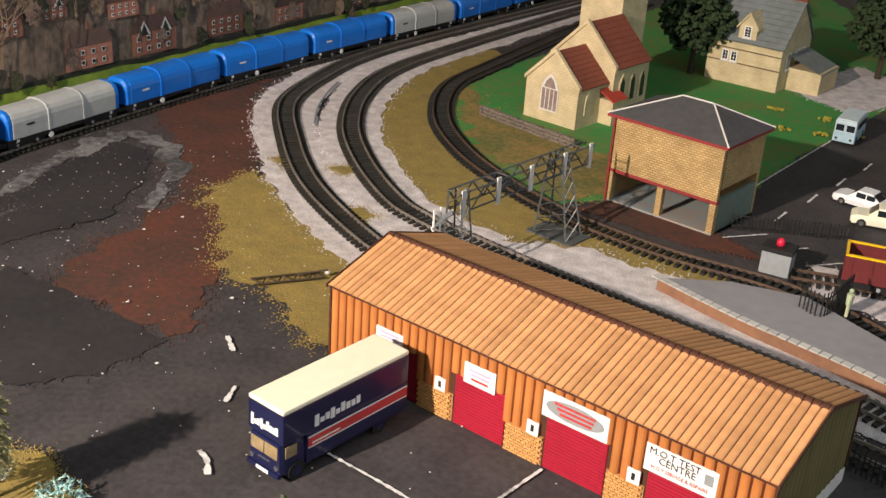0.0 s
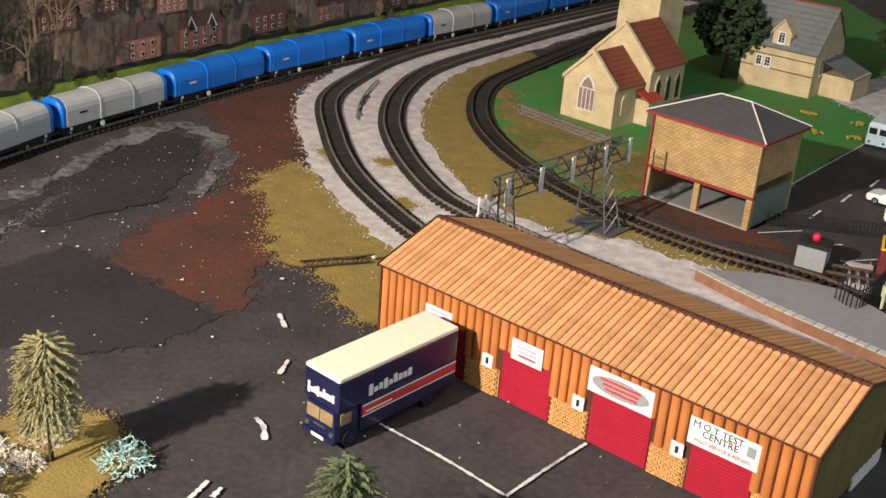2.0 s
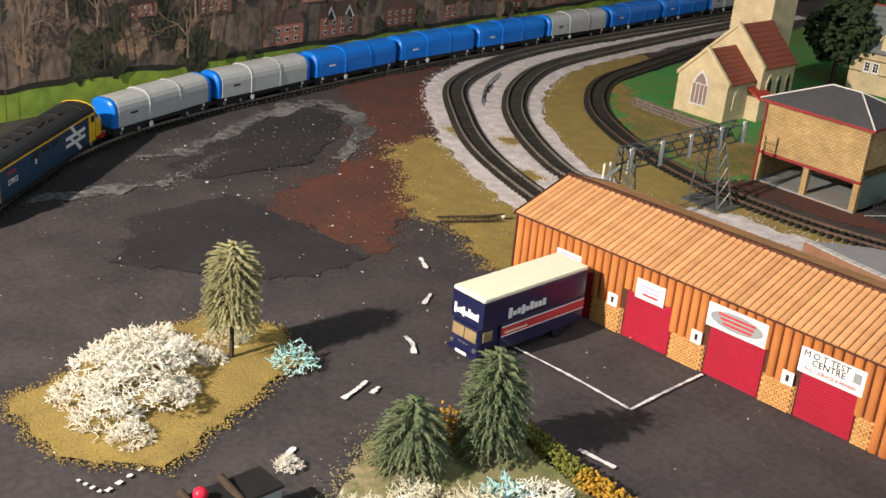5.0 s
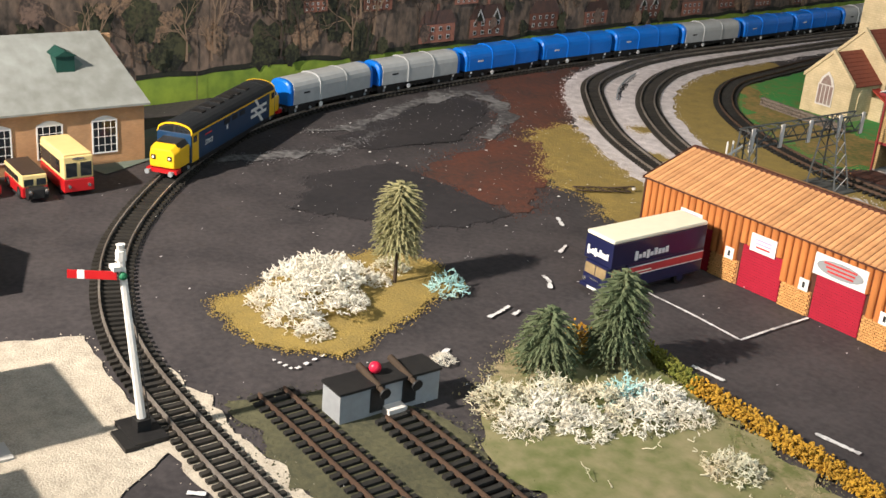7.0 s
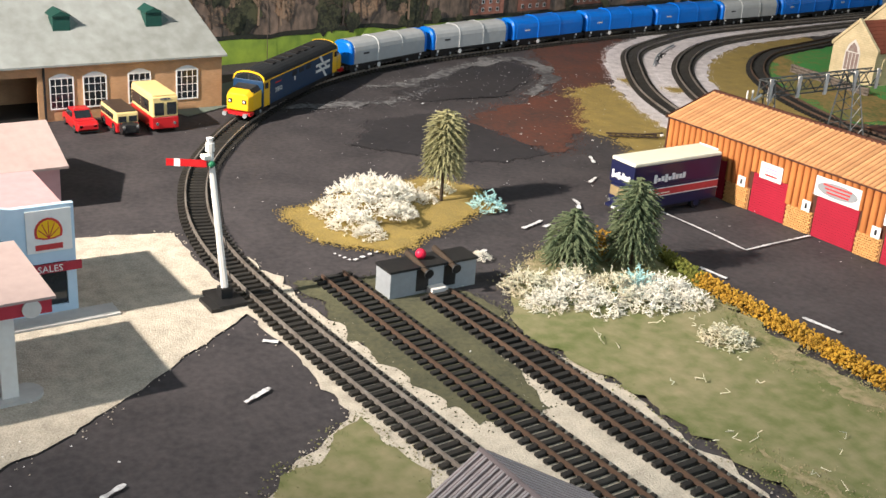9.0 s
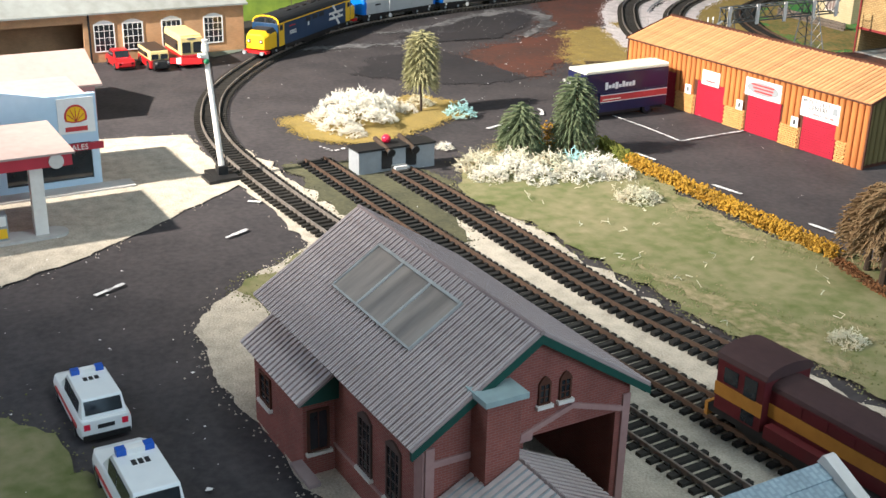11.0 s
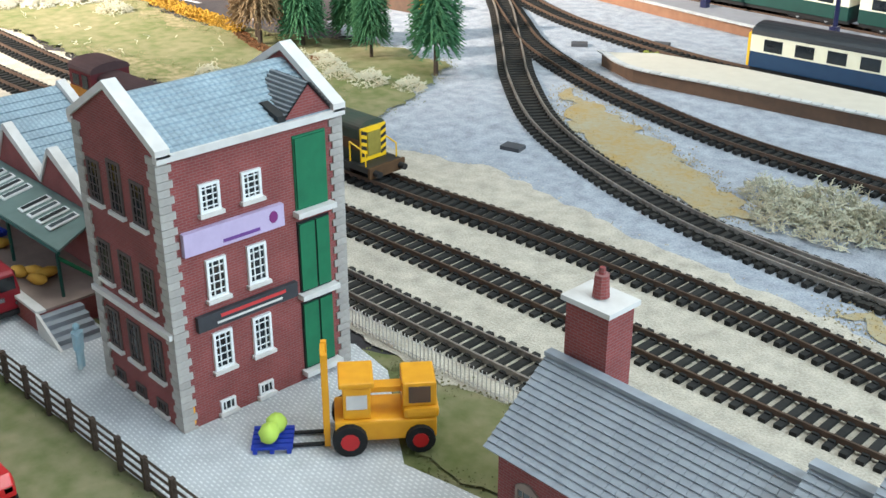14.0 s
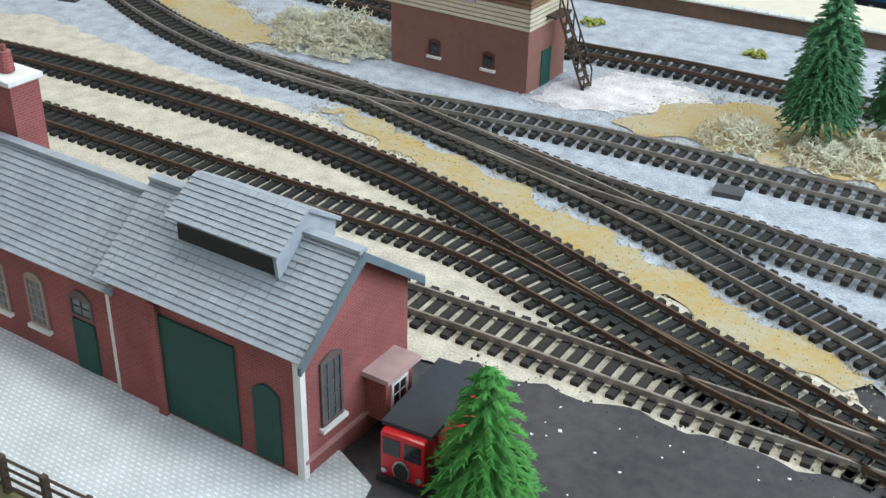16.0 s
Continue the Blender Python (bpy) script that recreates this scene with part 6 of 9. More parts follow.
def house(x, y, turn, w, d, e, r, wall, roof, label, dormer=True):
    ob = thing("house", pose(x, y, 0, 0, 0, turn), label, "house")
    Mesh().prism([(-d / 2, 0), (d / 2, 0), (d / 2, e), (0, r), (-d / 2, e)], -w / 2, w / 2).put("wall", wall, ob)
    for s in (-1, 1):
        tiled_roof(ob, -w / 2 - 0.003, w / 2 + 0.003, (s * (d / 2 + 0.004), e - 0.003), (0, r + 0.0008), 9, roof)
    Mesh().box(-w / 2 - 0.003, w / 2 + 0.003, -0.002, 0.002, r + 0.0005, r + 0.0028).put("ridge_tile", TILE_RED, ob)
    f, fe = south(-d / 2), east(w / 2)
    for z in (0.028, 0.046):
        Mesh().box(-w / 2, w / 2, z, z + 0.0012, 0, 0.0008, f).put("string_course", BROWN_FACE, ob)
    for u in (-0.030, -0.018):
        window(ob, f, u * w / 0.1, u * w / 0.1 + 0.009, 0.030, 0.044, WHITE, (2, 3), 0.0010)
    for u in (-d * 0.3, 0.0, d * 0.2):
        window(ob, fe, u, u + 0.011, 0.028, 0.050, WHITE, (2, 3), 0.0010)
    if dormer:
        Mesh().prism([(-0.012, e - 0.004), (0.012, e - 0.004), (0.012, e + 0.018), (0, e + 0.034), (-0.012, e + 0.018)], -d / 2, -d / 2 + 0.016, lambda u, v, w2: (u, w2, v)).put("dormer", wall, ob)
        for s in (-1, 1):
            Mesh().prism([(s * 0.015, e + 0.014), (s * 0.015, e + 0.017), (0, e + 0.037), (0, e + 0.034)], -d / 2 - 0.003, -d / 2 + 0.030, lambda u, v, w2: (u, w2, v)).put("dormer_roof", PALE_STONE, ob)
        window(ob, f, -0.005, 0.005, e + 0.004, e + 0.019, WHITE, (2, 4), 0.0010)
    return ob


SLATE_OLD = mat("old_slate", (0.19, 0.21, 0.21), (0.13, 0.14, 0.13), 120, 0.8)
villa = house(-0.588, 1.475, 4, 0.100, 0.100, 0.060, 0.112, PALE_STONE, SLATE_OLD, "cream stone villa with a grey slate roof and dormer")
Mesh().box(0.050, 0.095, -0.020, 0.045, 0, 0.030).put("side_wing", PALE_STONE, villa)
Mesh().add([(0.050, -0.022, 0.046), (0.097, -0.022, 0.028), (0.097, 0.047, 0.028), (0.050, 0.047, 0.046)], [(0, 1, 2, 3)]).put("wing_roof", SLATE_OLD, villa)
house(-0.395, 1.70, -20, 0.10, 0.085, 0.085, 0.14, mat("rendered_wall", (0.60, 0.45, 0.33), (0.52, 0.38, 0.27), 90, 0.8), SLATE_OLD, "cream rendered house with a grey roof", False)
house(-0.235, 1.22, 90, 0.10, 0.06, 0.075, 0.11, bricks("shop_brick", (0.34, 0.13, 0.08), (0.28, 0.10, 0.06), (0.42, 0.34, 0.26), 0.004, 0.0016, 0.85, "wall"), SLATE_OLD, "red brick corner shop with pale stone quoins", False)


def depot():
    ob = thing("bus_depot", pose(-0.80, 0.04, 0), "buff brick transport depot with arched windows and a pale roof", "depot")
    y0, y1 = -0.32, 0.196
    for a, b, z0 in ((y0, -0.145, 0), (0.004, y1, 0), (-0.145, 0.004, 0.046)):
        Mesh().box(-0.004, 0, a, b, z0, 0.0600).put("front_wall", DEPOT_BRICK, ob)
    Mesh().box(-0.075, -0.004, y1 - 0.004, y1, 0, 0.060).put("end_wall", DEPOT_BRICK, ob)
    Mesh().box(-0.075, -0.071, y0, y1 - 0.004, 0, 0.108).put("back_wall", DEPOT_BRICK, ob)
    Mesh().box(-0.071, -0.004, y0, y1 - 0.004, 0.0005, 0.0015).put("depot_floor", BLACK, ob)
    Mesh().add([(0.006, y0, 0.0580), (0.006, y1 + 0.004, 0.0580), (-0.070, y1 - 0.016, 0.1120), (-0.070, y0, 0.1120), (0.006, y0, 0.0560), (0.006, y1 + 0.004, 0.0560), (-0.070, y1 - 0.016, 0.1100), (-0.070, y0, 0.1100)],
               [(0, 1, 2, 3), (7, 6, 5, 4), (0, 4, 5, 1), (1, 5, 6, 2), (2, 6, 7, 3), (3, 7, 4, 0)]).put("roof", DEPOT_ROOF, ob)
    Mesh().add([(-0.004, y1 - 0.001, 0.060), (-0.075, y1 - 0.001, 0.060), (-0.070, y1 - 0.016, 0.110)], [(0, 1, 2)]).put("hip", DEPOT_ROOF, ob)
    f = east(0)
    for u in (0.145, 0.094, 0.048, 0.015):
        window(ob, f, u, u + 0.024, 0.0120, 0.0440, WHITE, (4, 4), 0.0012, False, arch=0.004)
    for u in (0.125, 0.030, -0.11):
        box = Mesh().box(-0.045, -0.030, u, u + 0.017, 0.080, 0.0985).put("roof_light", DARK_GREEN, ob)
        Mesh().prism([(u - 0.002, 0.0985), (u + 0.019, 0.0985), (u + 0.0085, 0.1035)], -0.058, -0.028).put("roof_light_cap", DARK_GREEN, box)
        Mesh().add([(-0.045, u + 0.017, 0.0985), (-0.030, u + 0.017, 0.0842), (-0.036, u + 0.027, 0.0885)], [(0, 1, 2)]).put("flashing", TEAL_ROOF, box)
    Mesh().rod((0.0015, 0.010, 0), (0.0015, 0.010, 0.058), 0.0012).put("downpipe", BLACK, ob)
    apron = Mesh().add([(0, y1 - 0.06, 0.0012), (0.03, y1 - 0.05, 0.0012), (-0.035, y1 + 0.085, 0.0012), (-0.11, y1 + 0.09, 0.0012), (-0.075, y1, 0.0012)], [(0, 1, 2, 3, 4)])
    apron.put("apron", mat("teal_apron", (0.10, 0.15, 0.125), (0.16, 0.17, 0.14), 60, 0.8), ob)


depot()


def filling_station():
    ob = thing("filling_station", pose(-0.36, -0.14, 0), "pale blue filling station shop with a red canopy", "filling station")
    y0, y1, h = -0.16, 0.090, 0.062
    Mesh().box(-0.085, -0.004, y0, y1 - 0.003, 0, h + 0.009).put("shop_wall", PINK_WALL, ob)
    m = Mesh().prism([(y0, 0.0), (0.030, 0.0), (0.030, 0.008), (0.083, 0.008), (0.083, 0.037), (0.030, 0.037), (0.030, 0.0), (0.030, 0.0), (0.030, 0.0)], -0.004, -0.0035)
    front = Mesh()
    front.prism([(y0, 0.037), (y1, 0.037), (y1, 0.0755), (0.052, 0.0755), (0.015, 0.083), (-0.03, 0.089), (y0, 0.089)], -0.004, 0.0)
    front.box(-0.004, 0.0, y1 - 0.006, y1, 0, 0.037).box(-0.004, 0.0, y0, y1 - 0.006, 0, 0.007).box(-0.004, 0, 0.012, 0.018, 0.007, 0.037).box(-0.004, 0, -0.06, -0.054, 0.007, 0.037)
    front.put("front_wall", PALE_BLUE, ob)
    f = east(0)
    for a, b in ((0.018, y1 - 0.006), (-0.054, 0.012), (y0, -0.06)):
        Mesh().box(a, b, 0.007, 0.037, -0.003, -0.002, f).put("shop_window", GLASS, ob)
    Mesh().box(0.0, y1 + 0.003, 0.031, 0.0365, 0, 0.0022, f).put("fascia", mat("station_red", (0.42, 0.03, 0.05), None, 150, 0.6), ob)
    letters("fascia_words", "CAR SALES", 0.0062, WHITE, ob, lambda u, v, w: (0.0025 + w, 0.066 + u, 0.0337 + v))
    letters("wall_words", "STATION", 0.0105, INK, ob, lambda u, v, w: (0.0006 + w, -0.008 + u, 0.062 + v))
    plate = Mesh().box(0.060, y1 - 0.002, 0.045, 0.073, 0, 0.0010, f).put("sign_board", WHITE, ob)
    fan = [(0.0735 + 0.0088 * math.cos(t), 0.0585 + 0.0095 * math.sin(t)) for t in [math.pi * (-0.12 + 1.24 * k / 12) for k in range(13)]] + [(0.0705, 0.0535), (0.0765, 0.0535)]
    Mesh().prism(fan, 0.0010, 0.0013).put("emblem_edge", RED_INK, plate)
    Mesh().prism([(0.0735 + (u - 0.0735) * 0.82, 0.0595 + (v - 0.0595) * 0.82) for u, v in fan], 0.0013, 0.0016).put("emblem", YELLOW, plate)
    for k in range(5):
        t = math.pi * (0.1 + 0.2 * k)
        Mesh().rod((0.0017, 0.0735, 0.0545), (0.0017, 0.0735 + 0.0066 * math.cos(t), 0.0585 + 0.0070 * math.sin(t)), 0.0003, None, 4).put("emblem_rib", RED_INK, plate)
    Mesh().box(0.0650, 0.0820, 0.0467, 0.0503, 0.0010, 0.0013, f).put("word_bar", RED_INK, plate)
    # canopy over the pumps
    can = Mesh().box(0.018, 0.103, y0, 0.047, 0.0520, 0.0605).put("canopy", mat("canopy_red", (0.45, 0.035, 0.055), (0.38, 0.03, 0.045), 120, 0.6), ob)
    Mesh().box(0.016, 0.105, y0, 0.049, 0.0605, 0.0620).put("canopy_top", PINK_ROOF, can)
    Mesh().rod((0.1032, 0.036, 0.0560), (0.1045, 0.036, 0.0560), 0.0052, None, 14).put("emblem", COPING, can)
    Mesh().box(0.092, 0.100, 0.018, 0.027, 0.0, 0.0520).put("canopy_post", LAMP_WHITE, ob)
    Mesh().prism([(0.096 + 0.011 * math.cos(t), (0.030 if math.sin(t) > 0 else -0.10) + 0.011 * math.sin(t)) for t in [0.393 * k for k in range(16)]], 0, 0.0028, lambda u, v, w: (u, v, w)).put("pump_island", STONE_KERB, ob)
    pump = Mesh().box(0.0915, 0.1005, -0.010, 0.000, 0.0028, 0.0215).put("fuel_pump", GREY_BOX, ob)
    Mesh().box(0.1005, 0.1010, -0.009, -0.001, 0.0045, 0.0115).put("pump_panel", YELLOW, pump)
    Mesh().box(0.1005, 0.1010, -0.009, -0.001, 0.0135, 0.0205).put("pump_dial", WHITE, pump)
    Mesh().box(0.0, 0.018, y0, y1 + 0.022, 0, 0.0022).put("kerb", STONE_KERB, ob)


filling_station()


def workshop():
    ob = thing("workshop", pose(-0.61, -0.13, 0), "pink rendered workshop with a pale pitched roof", "workshop")
    Mesh().box(-0.055, 0.055, -0.20, 0.125, 0, 0.036).put("wall", PINK_WALL, ob)
    for s in (-1, 1):
        m = Mesh()
        m.add([(s * 0.060, -0.20, 0.034), (s * 0.060, 0.131, 0.034), (0, 0.131, 0.056), (0, -0.20, 0.056), (s * 0.060, -0.20, 0.036), (s * 0.060, 0.131, 0.036), (0, 0.131, 0.058), (0, -0.20, 0.058)], [(0, 1, 2, 3), (7, 6, 5, 4), (0, 4, 5, 1), (1, 5, 6, 2), (3, 2, 6, 7)])
        m.put("roof", PINK_ROOF, ob)
    Mesh().prism([(-0.055, 0.036), (0.055, 0.036), (0, 0.054)], 0.122, 0.125, lambda u, v, w: (u, w, v)).put("gable", PINK_WALL, ob)


workshop()


# ---- station platforms ----
def platform(name_pts, h, face, top, label, kerb_edge):
    ob = thing("platform", pose(0, 0, 0), label, "station platform", kind="structure")
    Mesh().prism(name_pts, 0, h - 0.001, lambda u, v, w: (u, v, w)).put("platform_face", face, ob)
    Mesh().prism(name_pts, h - 0.001, h, lambda u, v, w: (u, v, w)).put("platform_top", top, ob)
    line = smooth_line(kerb_edge, 0.0085)
    stone = Mesh().box(-0.0038, 0.0038, -0.0032, 0.0032, 0, 0.0011).data("edge_stone", STONE_KERB)
    for i, p in enumerate(line):
        piece("edge_stone", stone, ob, pose(p.x, p.y, h, 0, 0, math.degrees(heading(line, i))))


PLAT_GREY = mat("platform_grey", (0.27, 0.26, 0.27), (0.22, 0.21, 0.22), 90, 0.85)
south_edge = [(-0.335, 0.806), (-0.29, 0.797), (-0.243, 0.790), (-0.15, 0.782), (-0.05, 0.764), (0.06, 0.742), (0.16, 0.722), (0.255, 0.712), (0.42, 0.702), (0.7, 0.715)]
platform(south_edge + [(0.7, 0.765), (0.45, 0.758), (0.26, 0.752), (0.15, 0.758), (0.03, 0.770), (-0.07, 0.800), (-0.16, 0.840), (-0.235, 0.866), (-0.29, 0.845)], 0.012, mat("platform_brick", (0.27, 0.14, 0.08), (0.2, 0.1, 0.06), 150, 0.85), PLAT_GREY, "grey station platform with white edge stones and brick face", south_edge)
cream_edge = [(0.335, 0.528), (0.385, 0.508), (0.47, 0.520), (0.60, 0.538), (0.8, 0.556), (1.0, 0.572), (1.35, 0.60)]
platform(cream_edge + [(1.35, 0.66), (0.8, 0.612), (0.6, 0.590), (0.45, 0.575), (0.37, 0.560)], 0.013, BROWN_FACE, mat("platform_cream", (0.58, 0.52, 0.42), (0.52, 0.46, 0.37), 90, 0.85), "cream platform with a dark brown face", cream_edge)


# ---- vehicles; in their own space +x is ahead ----
def wheel(ob, x, y, r, w, hub=None):
    t = Mesh().rod((x, y - w / 2, r), (x, y + w / 2, r), r, None, 14).put("wheel", TYRE, ob)
    Mesh().rod((x, y - w / 2 - 0.0003, r), (x, y + w / 2 + 0.0003, r), r * 0.55, None, 10).put("rim", hub or CHROME, t)
    return t


def loft(sections, f=lambda p: p):
    """A body from cross outlines of equal length along x: (x, [(y, z), ...])."""
    m, n = Mesh(), len(sections[0][1])
    m.v = [f((x, y, z)) for x, ring in sections for y, z in ring]
    for k in range(len(sections) - 1):
        m.f += [(k * n + i, k * n + (i + 1) % n, (k + 1) * n + (i + 1) % n, (k + 1) * n + i) for i in range(n)]
    m.f += [tuple(range(n))[::-1], tuple(range((len(sections) - 1) * n, len(sections) * n))]
    return m


def removal_van():
    ob = thing("removal_van", pose(-0.362, 0.4685, 0, 0, 0, -90), "dark blue removal van with a cream roof and red stripe", "lorry")
    L, w = 0.052, 0.0150
    body = Mesh().box(-L, 0.034, -w, w, 0.0075, 0.0275).box(-L, L, -w, w, 0.0275, 0.0468).put("body", NAVY, ob, bevel=0.0008)
    Mesh().box(-L, L, -w, w, 0.0468, 0.0500).put("roof", CREAM, ob, "cream roof", bevel=0.0014)
    cab = loft([(0.034, [(-0.0135, 0.006), (0.0135, 0.006), (0.0138, 0.0165), (0.0128, 0.0272), (-0.0128, 0.0272), (-0.0138, 0.0165)]), (0.0500, [(-0.0135, 0.006), (0.0135, 0.006), (0.0138, 0.0165), (0.0125, 0.0272), (-0.0125, 0.0272), (-0.0138, 0.0165)]), (0.0528, [(-0.0125, 0.0065), (0.0125, 0.0065), (0.0128, 0.0160), (0.0115, 0.0265), (-0.0115, 0.0265), (-0.0128, 0.0160)])]).put("cab", NAVY, ob, bevel=0.0005)
    amber = glass("cab_glass", (0.34, 0.25, 0.13), 0.12)
    f = lambda u, v, wd: (0.0524 + wd + (0.0160 - v) * 0.03, u, v)  # noqa: E731
    Mesh().box(-0.0112, -0.0004, 0.0165, 0.0248, 0.0004, 0.0009, f).put("windscreen", amber, cab)
    Mesh().box(0.0004, 0.0112, 0.0165, 0.0248, 0.0004, 0.0009, f).put("windscreen", amber, cab)
    for s in (-1, 1):
        Mesh().box(0.0405, 0.0490, s * 0.0137 - 0.0003, s * 0.0137 + 0.0003, 0.0170, 0.0245).put("side_window", amber, cab)
        Mesh().rod((0.0526, s * 0.0105, 0.0110), (0.0536, s * 0.0105, 0.0110), 0.0017, None, 10).put("headlight", CHROME, cab)
        Mesh().box(-L + 0.001, 0.033, s * (w + 0.0003) - 0.0003, s * (w + 0.0003) + 0.0003, 0.0185, 0.0245).put("stripe", RED_INK, body)
        for z in (0.0180, 0.0250):
            Mesh().box(-L + 0.001, 0.033, s * (w + 0.0004) - 0.0003, s * (w + 0.0004) + 0.0003, z - 0.0003, z + 0.0003).put("pinstripe", WHITE, body)
        rnd, x = random.Random(4), -0.012
        for k in range(9):
            h = (0.0062, 0.0030, 0.0042, 0.0055, 0.0030, 0.0058, 0.0042, 0.0040, 0.0050)[k]
            Mesh().box(0.028 - 0.0042 * k - 0.0032, 0.028 - 0.0042 * k, s * (w + 0.0003) - 0.0003, s * (w + 0.0003) + 0.0003, 0.0315 - (0.0012 if k in (0, 3) else 0), 0.0315 + h).put("word_bar", WHITE, body)
        Mesh().box(0.008, 0.030, s * (w + 0.0006) - 0.0002, s * (w + 0.0006) + 0.0002, 0.0200, 0.0210).put("word_bar", CREAM, body)
    for k in range(9):
        h = (0.0062, 0.0030, 0.0042, 0.0055, 0.0030, 0.0058, 0.0042, 0.0040, 0.0050)[k]
        Mesh().box(L + 0.0001, L + 0.0006, -0.0118 + 0.0026 * k, -0.0118 + 0.0026 * k + 0.0021, 0.0325 - (0.0012 if k in (0, 3) else 0), 0.0325 + h).put("word_bar", WHITE, body)
    Mesh().box(0.0528, 0.0534, -0.0050, 0.0050, 0.0126, 0.0134).put("grille_bar", CHROME, cab)
    Mesh().box(0.0520, 0.0545, -0.0135, 0.0135, 0.0050, 0.0078).put("bumper", NAVY, cab)
    Mesh().box(0.0545, 0.0548, -0.0052, 0.0052, 0.0052, 0.0074).put("number_plate", WHITE, cab)
    Mesh().box(-0.050, 0.046, -0.011, 0.011, 0.0035, 0.0075).put("chassis", BLACK, ob)
    for x in (-0.028, 0.041):
        for s in (-1, 1):
            wheel(ob, x, s * 0.0125, 0.0062, 0.0042, NAVY)


removal_van()


def car(x, y, turn, length, width, height, paint, label, estate=False, roof=None, extra=None, category="car"):
    ob = thing("car", pose(x, y, 0, 0, 0, turn), label, category)
    h, w, L = height, width / 2, length / 2
    low = [(-w, 0.16 * h), (w, 0.16 * h), (w * 1.02, 0.42 * h), (w * 0.94, 0.58 * h), (-w * 0.94, 0.58 * h), (-w * 1.02, 0.42 * h)]
    nose = [(a * 0.90, b * 0.92) for a, b in low]
    body = loft([(-L, nose if not estate else [(a * 0.95, b) for a, b in low]), (-L * 0.88, low), (L * 0.80, low), (L, [(a * 0.86, b * 0.82) for a, b in low])]).put("body", paint, ob, bevel=length * 0.012)
    rear = -L * (0.93 if estate else 0.72)
    top = loft([(rear, [(-w * 0.88, 0.55 * h), (w * 0.88, 0.55 * h), (w * 0.80, 0.60 * h), (-w * 0.80, 0.60 * h)]), (rear + L * (0.10 if estate else 0.34), [(-w * 0.90, 0.55 * h), (w * 0.90, 0.55 * h), (w * 0.76, h), (-w * 0.76, h)]), (L * 0.12, [(-w * 0.90, 0.55 * h), (w * 0.90, 0.55 * h), (w * 0.74, h), (-w * 0.74, h)]), (L * 0.46, [(-w * 0.88, 0.55 * h), (w * 0.88, 0.55 * h), (w * 0.84, 0.60 * h), (-w * 0.84, 0.60 * h)])])
    top.put("cabin", roof or paint, ob, bevel=length * 0.008)
    z0, z1 = 0.64 * h, 0.90 * h
    for s in (-1, 1):
        for a, b in ((rear + L * 0.20, -L * 0.22), (-L * 0.18, L * 0.16)):
            f = lambda u, v, d, s=s: (u, s * (w * (0.905 - 0.155 * (v - 0.55 * h) / (0.45 * h)) + d), v)  # noqa: E731
            Mesh().box(a, b, z0, z1, -0.0004, 0.0003, f).put("side_window", GLASS, ob)
    g = lambda u, v, d: (L * (0.46 - 0.34 * (v / h - 0.60) / 0.40) + d, u, v)  # noqa: E731
    Mesh().box(-w * 0.70, w * 0.70, 0.65 * h, 0.95 * h, -0.0003, 0.0004, g).put("windscreen", GLASS, ob)
    k = 0.10 if estate else 0.34
    g = lambda u, v, d: (rear + L * k * (v / h - 0.60) / 0.40 - d, u, v)  # noqa: E731
    Mesh().box(-w * 0.70, w * 0.70, 0.66 * h, 0.94 * h, -0.0003, 0.0004, g).put("rear_window", GLASS, ob)
    for s in (-1, 1):
        Mesh().box(L * 0.95, L * 1.0, s * w * 0.62 - w * 0.14, s * w * 0.62 + w * 0.14, 0.34 * h, 0.45 * h).put("headlight", CHROME, ob)
        Mesh().box(-L * 1.005, -L * 0.96, s * w * 0.72 - w * 0.12, s * w * 0.72 + w * 0.12, 0.36 * h, 0.50 * h).put("tail_light", RED_LAMP, ob)
        for xx in (-L * 0.60, L * 0.62):
            wheel(ob, xx, s * w * 0.88, 0.21 * h, w * 0.28)
    Mesh().box(-L * 1.02, L * 1.0, -w * 0.9, w * 0.9, 0.12 * h, 0.24 * h).put("sill", BLACK, ob)
    if extra:
        extra(ob, L, w, h)
    return ob


def beacon(ob, L, w, h):
    blue = mat("beacon_blue", (0.02, 0.10, 0.50), None, 200, 0.3, 0)
    bar = Mesh().box(L * 0.02, L * 0.13, -w * 0.62, w * 0.62, h, h * 1.10).put("light_bar", WHITE, ob)
    for s in (-1, 1):
        Mesh().box(L * 0.015, L * 0.135, s * w * 0.47 - w * 0.16, s * w * 0.47 + w * 0.16, h * 1.005, h * 1.12).put("beacon", blue, bar)
    for k in range(3):
        Mesh().box(-L * 0.24, -L * 0.12, -w * 0.30 + w * 0.22 * k, -w * 0.14 + w * 0.22 * k, h, h * 1.008).put("roof_mark", INK, ob)
    for s in (-1, 1):
        Mesh().box(-L * 0.85, L * 0.6, s * w * 1.02 - 0.0002, s * w * 1.02 + 0.0003, 0.36 * h, 0.44 * h).put("side_stripe", RED_INK, ob)
    Mesh().box(-L * 1.012, -L, -w * 0.32, w * 0.32, 0.36 * h, 0.45 * h).put("number_plate", INK, ob)


